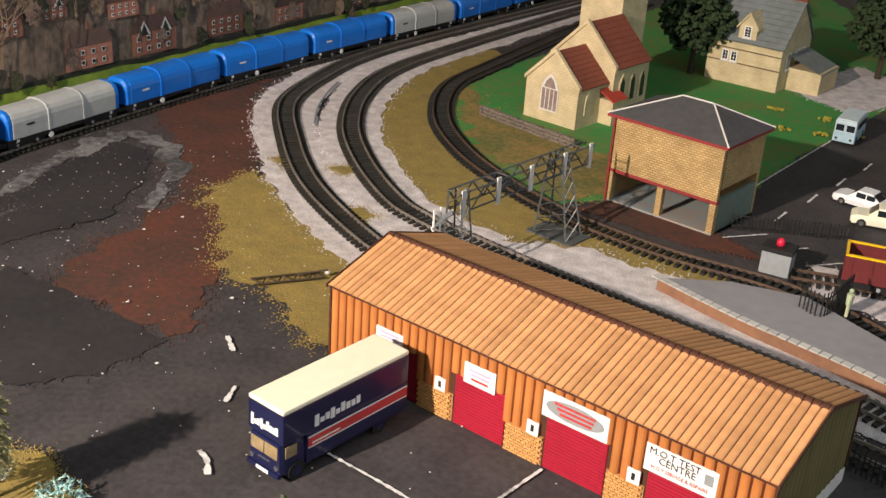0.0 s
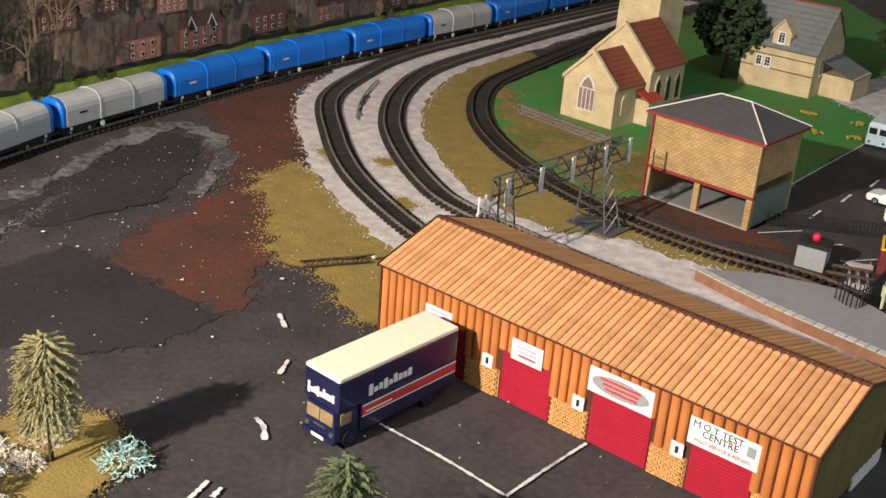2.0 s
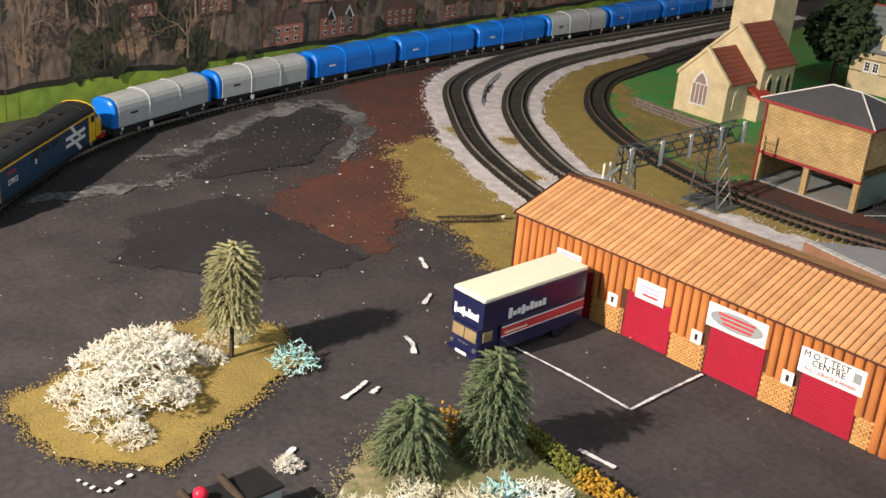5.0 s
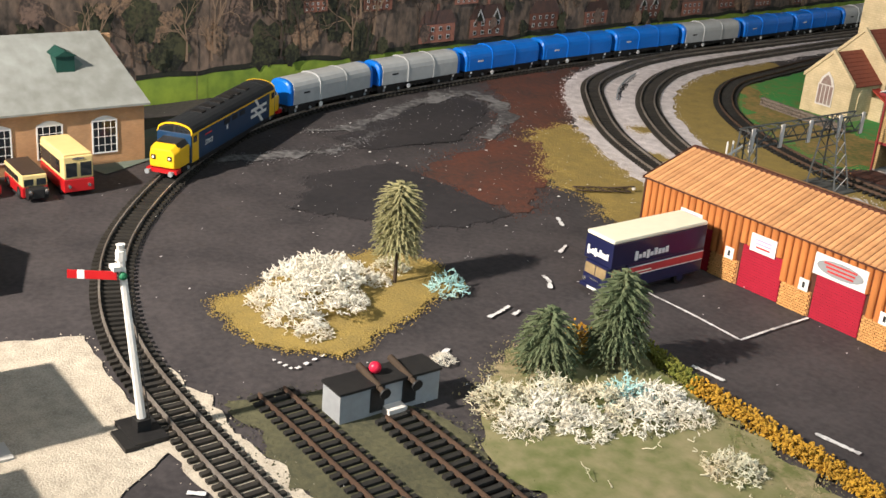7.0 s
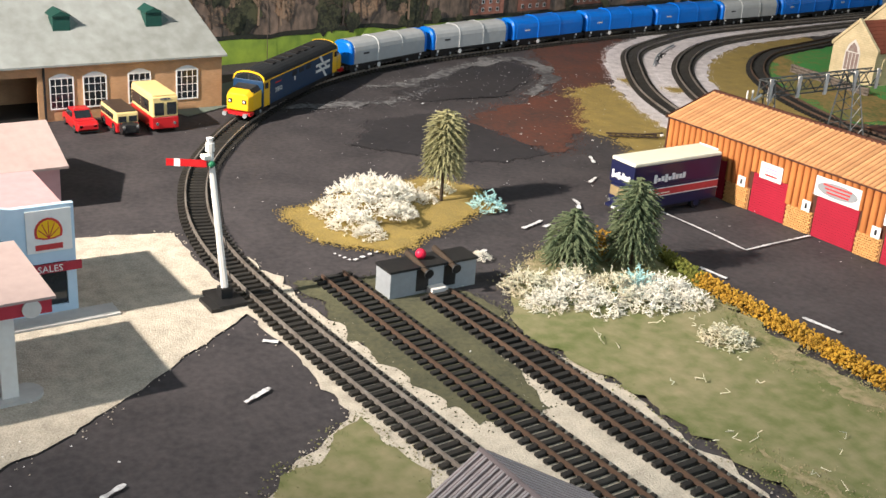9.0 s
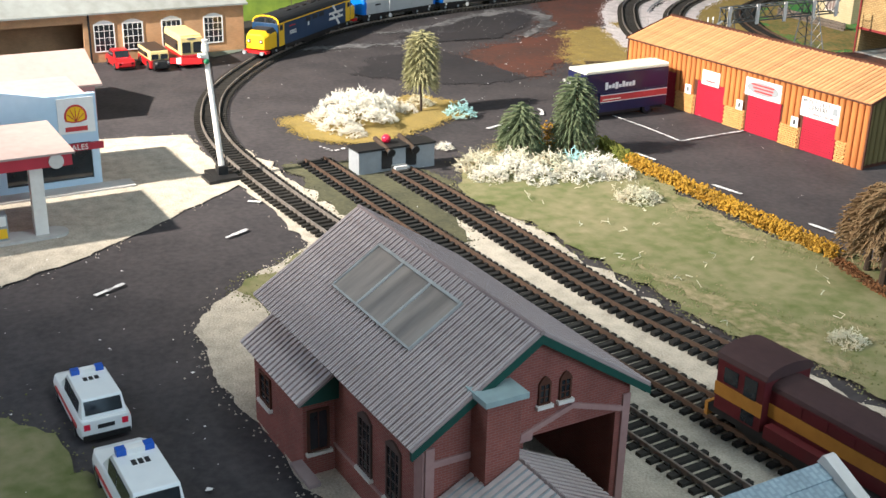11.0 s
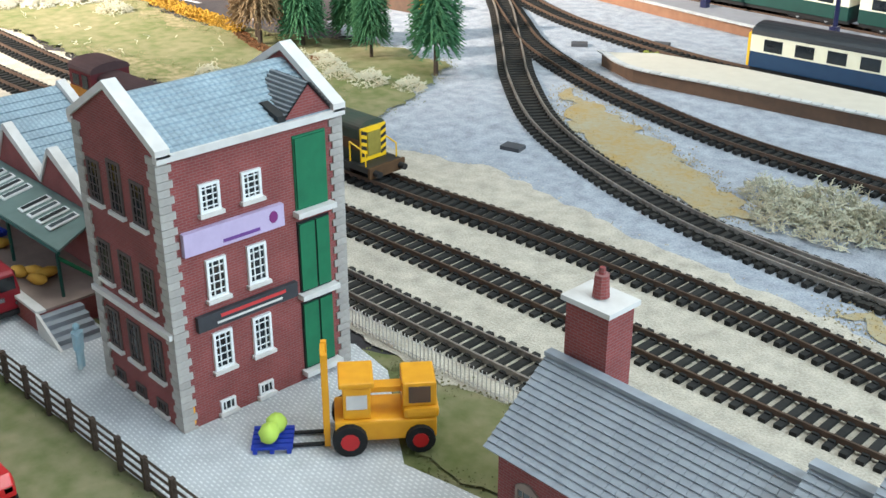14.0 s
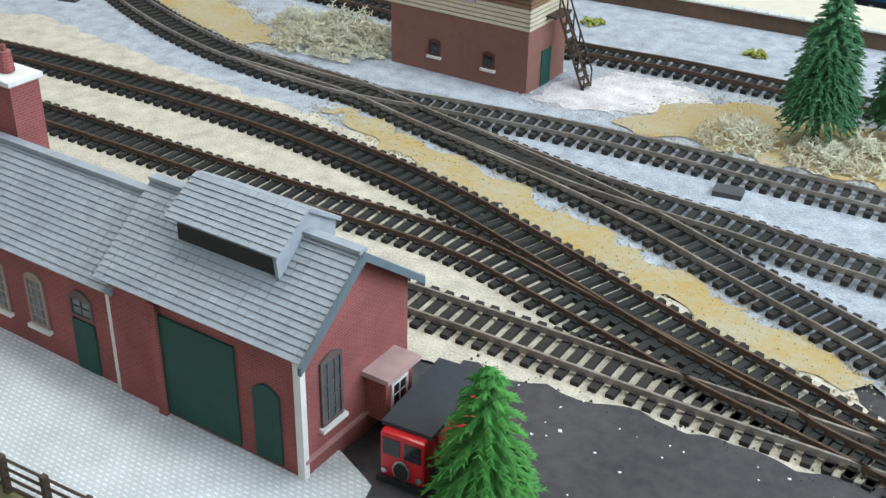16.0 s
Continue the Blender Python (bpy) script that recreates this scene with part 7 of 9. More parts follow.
BODY_WHITE = mat("white_enamel", (0.78, 0.80, 0.80), (0.72, 0.74, 0.75), 150, 0.3, 0.02, clear=0.3)
car(0.0, -0.148, 180, 0.062, 0.0255, 0.0225, BODY_WHITE, "white police estate car with blue roof lights", True, None, beacon, "police car")
car(0.091, -0.149, 180, 0.072, 0.0265, 0.0260, BODY_WHITE, "white police people carrier with blue roof lights", True, None, beacon, "police car")
car(-0.772, 0.076, 0, 0.052, 0.022, 0.0195, RED_PAINT, "small dark red saloon car parked by the depot")
car(-0.295, 1.128, 180, 0.055, 0.023, 0.018, BODY_WHITE, "white sports coupe with a red side stripe")
car(-0.262, 1.090, 200, 0.055, 0.024, 0.021, CREAM, "cream estate car parked beside the road", True)
car(0.548, -0.123, 0, 0.055, 0.023, 0.021, RED_PAINT, "dark red car with a cream roof on the verge", False, CREAM)


def bus(x, y, turn, length, width, height, lower, upper, roof, label, split=0.45, windows=5, category="bus"):
    ob = thing("bus", pose(x, y, 0, 0, 0, turn), label, category)
    L, w = length / 2, width / 2
    Mesh().box(-L, L, -w, w, 0.12 * height, split * height).put("lower_body", lower, ob, bevel=0.0007)
    Mesh().box(-L + 0.0003, L - 0.0006, -w + 0.0003, w - 0.0003, split * height, 0.95 * height).put("upper_body", upper, ob, bevel=0.0012)
    Mesh().box(-L + 0.001, L - 0.002, -w + 0.001, w - 0.001, 0.95 * height, height).put("roof", roof, ob, bevel=0.0012)
    for s in (-1, 1):
        for k in range(windows):
            a = -L + 0.004 + (2 * L - 0.012) * k / windows
            Mesh().box(a, a + (2 * L - 0.012) / windows - 0.0022, s * w - 0.0004, s * w + 0.0002, (split + 0.10) * height, 0.82 * height).put("side_window", GLASS, ob)
        Mesh().box(L - 0.0010, L + 0.0002, s * w * 0.48 - w * 0.36, s * w * 0.48 + w * 0.36, (split + 0.06) * height, 0.80 * height).put("windscreen", GLASS, ob)
        Mesh().rod((L - 0.0005, s * w * 0.66, 0.26 * height), (L + 0.0012, s * w * 0.66, 0.26 * height), 0.0016, None, 10).put("headlight", CHROME, ob)
        for xx in (-L * 0.58, L * 0.60):
            wheel(ob, xx, s * w * 0.86, 0.0052, 0.0036)
    return ob


van = bus(-0.757, 0.146, 0, 0.062, 0.0265, 0.0385, RED_PAINT, BUTTER, BUTTER, "cream and red parcels van beside the depot", 0.42, 2, "van")
Mesh().prism([(0.0055 * math.cos(t), 0.0345 + 0.0012 * math.sin(t)) for t in [0.5 * k for k in range(13)]], 0.0305, 0.0309).put("badge", CHROME, van)
mini = bus(-0.757, 0.110, 0, 0.050, 0.0220, 0.0235, RED_PAINT, BUTTER, mat("brown_roof", (0.06, 0.04, 0.03), None, 150, 0.5), "vintage cream and red minibus with a dark roof", 0.50, 4)
hood = Mesh().box(0.020, 0.034, -0.0055, 0.0055, 0.004, 0.0125).put("bonnet", BLACK, mini, bevel=0.001)
for s in (-1, 1):
    Mesh().rod((0.029, s * 0.0085, 0.0075), (0.029, s * 0.0055, 0.0075), 0.0052, None, 12).put("mudguard", BLACK, mini)
    Mesh().ball((0.0345, s * 0.0068, 0.0105), 0.0018).put("headlight", CHROME, mini)
bus(0.337, -0.171, 0, 0.135, 0.0290, 0.0500, YELLOW, RED_PAINT, RED_PAINT, "red roofed double-decker bus with a yellow front", 0.5, 7)
bus(0.470, -0.124, 0, 0.080, 0.0285, 0.0400, CREAM, CREAM, mat("coach_roof", (0.075, 0.105, 0.10), None, 150, 0.5), "cream coach with a dark grey-green roof", 0.45, 6, "coach")
bus(0.700, -0.122, 0, 0.060, 0.0260, 0.0360, LOCO_GREEN, mat("tan_van", (0.20, 0.13, 0.06), None, 150, 0.6), mat("tan_roof", (0.22, 0.15, 0.07), None, 150, 0.7), "dull brown delivery van on the verge", 0.45, 3, "van")
bus(-0.393, 1.325, -80, 0.056, 0.0245, 0.0300, mat("van_blue", (0.42, 0.58, 0.68), None, 150, 0.5), mat("van_pale_blue", (0.55, 0.68, 0.74), None, 150, 0.5), mat("van_roof", (0.60, 0.70, 0.74), None, 150, 0.5), "pale blue van driving up the road", 0.5, 2, "van")


def red_lorry():
    ob = thing("delivery_lorry", pose(0.9410, 0.037, 0, 0, 0, -84), "bright red vintage delivery lorry with a dark roof", "lorry")
    ob.scale = (0.82, 0.80, 0.84)
    Mesh().box(-0.030, 0.014, -0.0115, 0.0115, 0.006, 0.0270).put("body", RED_PAINT, ob, bevel=0.001)
    Mesh().box(-0.0305, 0.0200, -0.0120, 0.0120, 0.0270, 0.0290).put("roof", mat("tar_roof", (0.035, 0.038, 0.045), None, 200, 0.7), ob)
    cab = Mesh().box(0.014, 0.024, -0.0105, 0.0105, 0.005, 0.0270).put("cab", RED_PAINT, ob, bevel=0.0012)
    for s in (-1, 1):
        Mesh().box(0.0235, 0.0244, s * 0.0050 - 0.0040, s * 0.0050 + 0.0040, 0.0165, 0.0245).put("windscreen", GLASS, cab)
        Mesh().rod((0.024, s * 0.0082, 0.0085), (0.0252, s * 0.0082, 0.0085), 0.0014).put("headlight", CHROME, cab)
        for x in (-0.017, 0.014):
            wheel(ob, x, s * 0.0105, 0.0055, 0.0038, RED_PAINT)
    Mesh().prism([(0.0042 * math.cos(t), 0.0105 + 0.0052 * math.sin(t)) for t in [0.5 * k for k in range(13)]], 0.0242, 0.0250).put("grille", CHROME, cab)
    Mesh().prism([(0.0034 * math.cos(t), 0.0103 + 0.0044 * math.sin(t)) for t in [0.5 * k for k in range(13)]], 0.0250, 0.0252).put("grille_mesh", BLACK, cab)
    Mesh().box(0.023, 0.0258, -0.0115, 0.0115, 0.003, 0.0052).put("bumper", BLACK, cab)


red_lorry()


def flatbed():
    ob = thing("flatbed_lorry", pose(0.392, -0.0565, 0.0022, 0, 0, 1), "dark red flatbed lorry loaded with blue tarpaulin and sacks", "lorry")
    RED = mat("lorry_red", (0.26, 0.014, 0.022), (0.20, 0.012, 0.018), 150, 0.4)
    bed = Mesh().box(-0.040, 0.019, -0.0125, 0.0125, 0.0110, 0.0135).put("flat_bed", mat("bed_grey", (0.13, 0.13, 0.14), None, 200, 0.8), ob)
    for a, b, c, d in ((-0.0405, 0.0195, -0.0132, -0.0122), (-0.0405, 0.0195, 0.0122, 0.0132), (-0.0408, -0.0398, -0.0132, 0.0132), (0.0188, 0.0198, -0.0132, 0.0132)):
        Mesh().box(a, b, c, d, 0.0105, 0.0150).put("drop_side", RED, bed)
    cab = loft([(0.0205, [(-0.0118, 0.005), (0.0118, 0.005), (0.0120, 0.016), (0.0105, 0.0262), (-0.0105, 0.0262), (-0.0120, 0.016)]), (0.0385, [(-0.0118, 0.005), (0.0118, 0.005), (0.0120, 0.016), (0.0103, 0.0258), (-0.0103, 0.0258), (-0.0120, 0.016)]), (0.0410, [(-0.0112, 0.005), (0.0112, 0.005), (0.0114, 0.0155), (0.0095, 0.0248), (-0.0095, 0.0248), (-0.0114, 0.0155)])]).put("cab", RED, ob, bevel=0.0009)
    for s in (-1, 1):
        Mesh().box(0.0402, 0.0414, s * 0.0049 - 0.0042, s * 0.0049 + 0.0042, 0.0165, 0.0235).put("windscreen", GLASS, cab)
        Mesh().box(0.0270, 0.0365, s * 0.0114 - 0.0003, s * 0.0114 + 0.0005, 0.0168, 0.0235).put("side_window", GLASS, cab)
        Mesh().rod((0.0408, s * 0.0088, 0.0090), (0.0418, s * 0.0088, 0.0090), 0.0015).put("headlight", CHROME, cab)
        for x in (-0.024, 0.030):
            wheel(ob, x, s * 0.0105, 0.0056, 0.0040, RED)
    Mesh().box(0.0410, 0.0414, -0.0025, 0.0025, 0.0110, 0.0135).put("badge", CHROME, cab)
    Mesh().box(0.0400, 0.0424, -0.0120, 0.0120, 0.0030, 0.0055).put("bumper", BLACK, cab)
    Mesh().box(-0.038, 0.036, -0.008, 0.008, 0.0040, 0.0110).put("chassis", BLACK, ob)


flatbed()
SACK = mat("sack_yellow", (0.66, 0.36, 0.05), (0.52, 0.27, 0.04), 200, 0.8)
TARP = mat("tarpaulin_blue", (0.02, 0.05, 0.42), (0.02, 0.04, 0.30), 120, 0.5, 0.3)
LIME = mat("lime_sack", (0.48, 0.62, 0.10), (0.40, 0.55, 0.08), 150, 0.7)


def sack(x, y, z, material, label, turn=0, r=0.0042, ln=0.008):
    m = Mesh()
    m.ball((0, 0, 0), 1.0, None, 10, 6, 0.15)
    m.v = [(p[0] * ln, p[1] * r * 1.1, r * 0.8 + p[2] * r * 0.8) for p in m.v]
    ob = m.put("sack", material, smooth=True)
    ob.matrix_world = pose(x, y, z, 0, 0, turn)
    return tagged(ob, label, "sack", "sacks in the mill yard")


tarp = Mesh()
for j in range(9):
    for i in range(15):
        x, y = -0.017 + 0.034 * i / 14, -0.0115 + 0.023 * j / 8
        tarp.v.append((x, y, 0.004 + 0.0035 * noise.noise((x * 170, y * 170, 2)) * (1 if 0 < j < 8 else 0.2) - (0.0030 if j in (0, 8) else 0)))
tarp.f = [(j * 15 + i, j * 15 + i + 1, (j + 1) * 15 + i + 1, (j + 1) * 15 + i) for j in range(8) for i in range(14)]
cloth = tarp.put("tarpaulin", TARP, smooth=True)
cloth.matrix_world = pose(0.370, -0.0565, 0.0160)
tagged(cloth, "crumpled blue tarpaulin on the flatbed lorry", "tarpaulin")
for x, y, t in ((0.357, -0.047, 20), (0.382, -0.049, 100), (0.387, -0.062, 40), (0.372, -0.064, 15)):
    sack(x, y, 0.0175, SACK, "ochre sack on the flatbed lorry", t)
sack(0.398, -0.056, 0.0165, LIME, "lime green sack on the flatbed lorry", 70, 0.005, 0.0075)
for x, y, t in ((0.325, -0.026, 10), (0.372, -0.029, 60), (0.418, -0.030, 30), (0.424, -0.026, 80), (0.428, -0.033, 20), (0.413, -0.036, 0)):
    sack(x, y, 0.0147, SACK, "ochre sack lying on the loading dock", t, 0.0035, 0.0065)


def pallet(x, y, z, turn, label):
    ob = thing("pallet", pose(x, y, z, 0, 0, turn), label, "pallet", "blue pallets")
    for k in range(5):
        Mesh().box(-0.0085, 0.0085, -0.0075 + 0.0034 * k, -0.0051 + 0.0034 * k, 0.0020, 0.0034).put("board", TARP, ob)
    for s in (-0.007, 0, 0.007):
        Mesh().box(s - 0.0009, s + 0.0009, -0.0075, 0.0085, 0, 0.0020).put("bearer", TARP, ob)


for x, y, z, t in ((0.302, -0.031, 0.0147, 5), (0.318, -0.029, 0.0147, 3), (0.352, -0.028, 0.0147, 8)):
    pallet(x, y, z, t, "blue pallet on the loading dock")
pallet(0.6125, -0.0185, 0.0025, 50, "blue pallet on the forks with green sacks")
sack(0.6145, -0.0215, 0.0062, LIME, "lime green sack standing on a blue pallet", 50, 0.0052, 0.0045)
sack(0.6105, -0.0150, 0.0062, LIME, "lime green sack standing on a blue pallet", 50, 0.0052, 0.0045)


def forklift():
    ob = thing("forklift", pose(0.637, 0.0155, 0.0020, 0, 0, -127), "yellow forklift truck with red wheel hubs", "forklift")
    Mesh().box(-0.026, 0.016, -0.0105, 0.0105, 0.0055, 0.0150).put("chassis", ORANGE_YELLOW, ob, bevel=0.0012)
    Mesh().box(-0.027, -0.012, -0.0108, 0.0108, 0.0150, 0.0200).put("counterweight", ORANGE_YELLOW, ob, bevel=0.0018)
    cabin = Mesh().box(-0.026, -0.012, -0.0090, 0.0090, 0.0200, 0.0310).put("engine_cover", ORANGE_YELLOW, ob, bevel=0.0010)
    for s in (-1, 1):
        Mesh().box(-0.0235, -0.0145, s * 0.0091 - 0.0003, s * 0.0091 + 0.0003, 0.0220, 0.0295).put("window", BROWN_FACE, cabin)
    cab = Mesh().box(0.001, 0.0125, -0.0085, 0.0085, 0.0150, 0.0300).put("cab", ORANGE_YELLOW, ob, bevel=0.0008)
    for s in (-1, 1):
        Mesh().box(0.0025, 0.0110, s * 0.0086 - 0.0003, s * 0.0086 + 0.0003, 0.0200, 0.0265).put("window", COPING, cab)
    Mesh().box(-0.0005, 0.0140, -0.0095, 0.0095, 0.0300, 0.0325).put("cab_roof", ORANGE_YELLOW, cab, bevel=0.0008)
    Mesh().box(-0.012, 0.001, -0.0030, 0.0030, 0.0240, 0.0265).put("boom", ORANGE_YELLOW, ob)
    for s in (-1, 1):
        mast = Mesh().box(0.0180, 0.0205, s * 0.0055 - 0.0012, s * 0.0055 + 0.0012, 0.0015, 0.0450).put("mast", ORANGE_YELLOW, ob)
    for k in range(9):
        Mesh().box(0.0188, 0.0208, -0.0045, 0.0045, 0.0060 + 0.0046 * k, 0.0076 + 0.0046 * k).put("mast_rung", ORANGE_YELLOW, ob)
    for s in (-1, 1):
        Mesh().box(0.0205, 0.0360, s * 0.0045 - 0.0008, s * 0.0045 + 0.0008, 0.0012, 0.0022).put("fork", BLACK, ob)
        wheel(ob, 0.010, s * 0.0108, 0.0072, 0.0050, RED_PAINT)
        wheel(ob, -0.019, s * 0.0108, 0.0062, 0.0045, RED_PAINT)


forklift()


# ---- railway vehicles ----
def arch_profile(w, z0, eave, top, n=10):
    return [(-w, z0), (w, z0), (w, eave)] + [(w * math.cos(math.pi * k / n), eave + (top - eave) * math.sin(math.pi * k / n) ** 0.8) for k in range(1, n)] + [(-w, eave)]


def bogie(ob, x, axles=3, pitch=0.024, name="bogie"):
    b = Mesh().box(x - pitch * (axles - 1) / 2 - 0.010, x + pitch * (axles - 1) / 2 + 0.010, -0.0125, 0.0125, 0.0080, 0.0125).put(name, BLACK, ob)
    for k in range(axles):
        a = x + pitch * (k - (axles - 1) / 2)
        for s in (-1, 1):
            Mesh().rod((a, s * 0.0078, 0.0115), (a, s * 0.0100, 0.0115), 0.0062, None, 14).put("wheel", BLACK, b)
            Mesh().rod((a, s * 0.0126, 0.0100), (a, s * 0.0136, 0.0100), 0.0018, None, 8).put("axle_box", GREY_BOX, b)
    return b


def arrows(ob, x, s, y, z, k, material=None):
    """A double arrow emblem on the body side."""
    m = Mesh()
    y = s * y
    for dz, d in ((0.0022, 1), (-0.0022, -1)):
        m.box(x - 0.013 * k, x + 0.013 * k, y - 0.0002, y + 0.0002, z + (dz - 0.0010) * k, z + (dz + 0.0010) * k)
        pts = [(x - d * s * 0.002 * k, z + dz * k), (x + d * s * 0.001 * k, z + dz * k), (x + d * s * 0.008 * k, z + (dz + d * 0.0065) * k), (x + d * s * 0.004 * k, z + (dz + d * 0.0065) * k)]
        m.prism(pts, y - 0.0002, y + 0.0002, lambda u, v, w: (u, w, v))
    for d in (1, -1):
        m.prism([(x - d * s * 0.004 * k, z + d * 0.0022 * k), (x - d * s * 0.001 * k, z + d * 0.0022 * k), (x - d * s * 0.006 * k - d * s * 0.0 * k, z - d * 0.0022 * k), (x - d * s * 0.009 * k, z - d * 0.0022 * k)], y - 0.0002, y + 0.0002, lambda u, v, w: (u, w, v))
    return m.put("emblem", material or WHITE, ob)


def diesel(m, label, number=True, roof=None, paint=None):
    """A long-nosed diesel locomotive: yellow ends, blue body, dark roof."""
    ob = thing("diesel_locomotive", m, label, "locomotive")
    roof = roof or ROOF_GREY
    L, w, z0, eave, top = 0.1225, 0.0172, 0.0150, 0.0420, 0.0505
    Mesh().box(-0.0985, 0.0985, -w, w, z0, eave).put("body", paint or RAIL_BLUE, ob, bevel=0.0006)
    loft([(x, [(y, z) for y, z in arch_profile(w, eave, eave + 0.0002, top)]) for x in (-0.0800, 0.0800)]).put("roof", roof, ob)
    for k in range(6):
        Mesh().box(-0.055 + 0.020 * k, -0.046 + 0.020 * k, -0.006, 0.006, top - 0.0006, top + 0.0006).put("roof_hatch", BLACK, ob)
    Mesh().rod((-0.02, 0, top), (-0.02, 0, top + 0.001), 0.005, None, 14).put("roof_fan", BLACK, ob)
    for s in (-1, 1):
        Mesh().box(-0.0985, 0.0985, s * (w + 0.0001) - 0.0003, s * (w + 0.0001) + 0.0003, eave - 0.0012, eave + 0.0002).put("cantrail_stripe", YELLOW, ob)
        arrows(ob, -0.055, s, w + 0.0003, 0.0290, 1.5)
        if number:
            letters("number", "37012", 0.0068, WHITE, ob, (lambda u, v, d: (0.062 + u, -w - 0.0003 - d, 0.0270 + v)) if s < 0 else (lambda u, v, d: (0.062 - u, w + 0.0003 + d, 0.0270 + v)))
        Mesh().box(0.056, 0.070, s * (w + 0.0002) - 0.0002, s * (w + 0.0002) + 0.0002, 0.0345, 0.0358).put("name_plate", RED_INK, ob)
        Mesh().box(0.020, 0.0225, s * (w + 0.0002) - 0.0002, s * (w + 0.0002) + 0.0002, 0.0285, 0.0325).put("depot_mark", WHITE, ob)
        for k in range(3):
            Mesh().box(-0.020 + 0.018 * k, -0.008 + 0.018 * k, s * (w + 0.0001) - 0.0002, s * (w + 0.0001) + 0.0002, 0.034, 0.039).put("grille", ROOF_GREY, ob)
        Mesh().box(-0.080, 0.080, s * 0.0150 - 0.0010, s * 0.0150 + 0.0010, 0.0105, z0).put("underframe", BLACK, ob)
        # cab and nose at this end
        e = 1 if s > 0 else -1
        loft([(e * 0.0800, arch_profile(w + 0.0002, eave - 0.0010, eave + 0.0002, top + 0.0003)), (e * 0.0962, arch_profile(w + 0.0001, eave - 0.0010, eave, top))]).put("cab_roof", ROOF_GREY, ob)
        Mesh().prism(arch_profile(w + 0.0004, eave - 0.0010, eave + 0.0004, top + 0.0005), e * 0.0958, e * 0.0968).put("cab_edge", YELLOW, ob)
        Mesh().prism(arch_profile(w - 0.0008, 0.0372, eave - 0.0004, top - 0.0010), e * 0.0964, e * 0.0974).put("cab_front", BLACK, ob)
        Mesh().box(min(e * 0.0835, e * 0.0964), max(e * 0.0835, e * 0.0964), -w - 0.0003, w + 0.0003, z0, eave - 0.0008).put("cab_side", YELLOW, ob)
        for q in (-1, 1):
            Mesh().box(min(e * 0.0875, e * 0.0945), max(e * 0.0875, e * 0.0945), q * (w + 0.0004) - 0.0003, q * (w + 0.0004) + 0.0003, 0.0335, 0.0398).put("cab_window", GLASS, ob)
            Mesh().prism([(q * 0.0012, 0.0390), (q * 0.0140, 0.0390), (q * 0.0128, 0.0440), (q * 0.0075, 0.0472), (q * 0.0012, 0.0482)], e * 0.0974, e * 0.0977).put("windscreen", GLASS, ob)
        nose = loft([(e * 0.0965, [(-0.0155, z0), (0.0155, z0), (0.0155, 0.0330), (0.0110, 0.0378), (-0.0110, 0.0378), (-0.0155, 0.0330)]), (e * 0.1150, [(-0.0145, z0 - 0.001), (0.0145, z0 - 0.001), (0.0145, 0.0310), (0.0100, 0.0358), (-0.0100, 0.0358), (-0.0145, 0.0310)]), (e * L, [(-0.0120, z0), (0.0120, z0), (0.0122, 0.0280), (0.0085, 0.0325), (-0.0085, 0.0325), (-0.0122, 0.0280)])]).put("nose", YELLOW, ob, bevel=0.0014)
        Mesh().add([(e * 0.0966, -0.0108, 0.0381), (e * 0.0966, 0.0108, 0.0381), (e * 0.1145, 0.0096, 0.0363), (e * 0.1145, -0.0096, 0.0363), (e * 0.0966, -0.0150, 0.0338), (e * 0.1145, -0.0138, 0.0318), (e * 0.0966, 0.0150, 0.0338), (e * 0.1145, 0.0138, 0.0318)], [(0, 1, 2, 3), (0, 3, 5, 4), (1, 6, 7, 2)]).put("nose_top", BLACK, ob)
        for q in (-1, 1):
            lamp_box = Mesh().box(min(e * L, e * (L + 0.0008)), max(e * L, e * (L + 0.0008)), q * 0.0080 - 0.0020, q * 0.0080 + 0.0020, 0.0225, 0.0265).put("marker_box", BLACK, ob)
            Mesh().rod((e * (L + 0.0006), q * 0.0080, 0.0245), (e * (L + 0.0012), q * 0.0080, 0.0245), 0.0012, None, 10).put("marker_light", WHITE, lamp_box)
            Mesh().rod((e * (L - 0.001), q * 0.0115, 0.0118), (e * (L + 0.0060), q * 0.0115, 0.0118), 0.0012, None, 8).rod((e * (L + 0.0055), q * 0.0115, 0.0118), (e * (L + 0.0066), q * 0.0115, 0.0118), 0.0024, None, 12).put("buffer", GREY_BOX, ob)
        Mesh().box(min(e * (L - 0.008), e * (L + 0.001)), max(e * (L - 0.008), e * (L + 0.001)), -0.0150, 0.0150, 0.0102, 0.0138).put("buffer_beam", RED_PAINT, ob)
        bogie(ob, e * 0.072)
    Mesh().box(-0.030, 0.030, -0.0145, 0.0145, 0.0075, 0.0150).put("fuel_tank", BLACK, ob)
    return ob


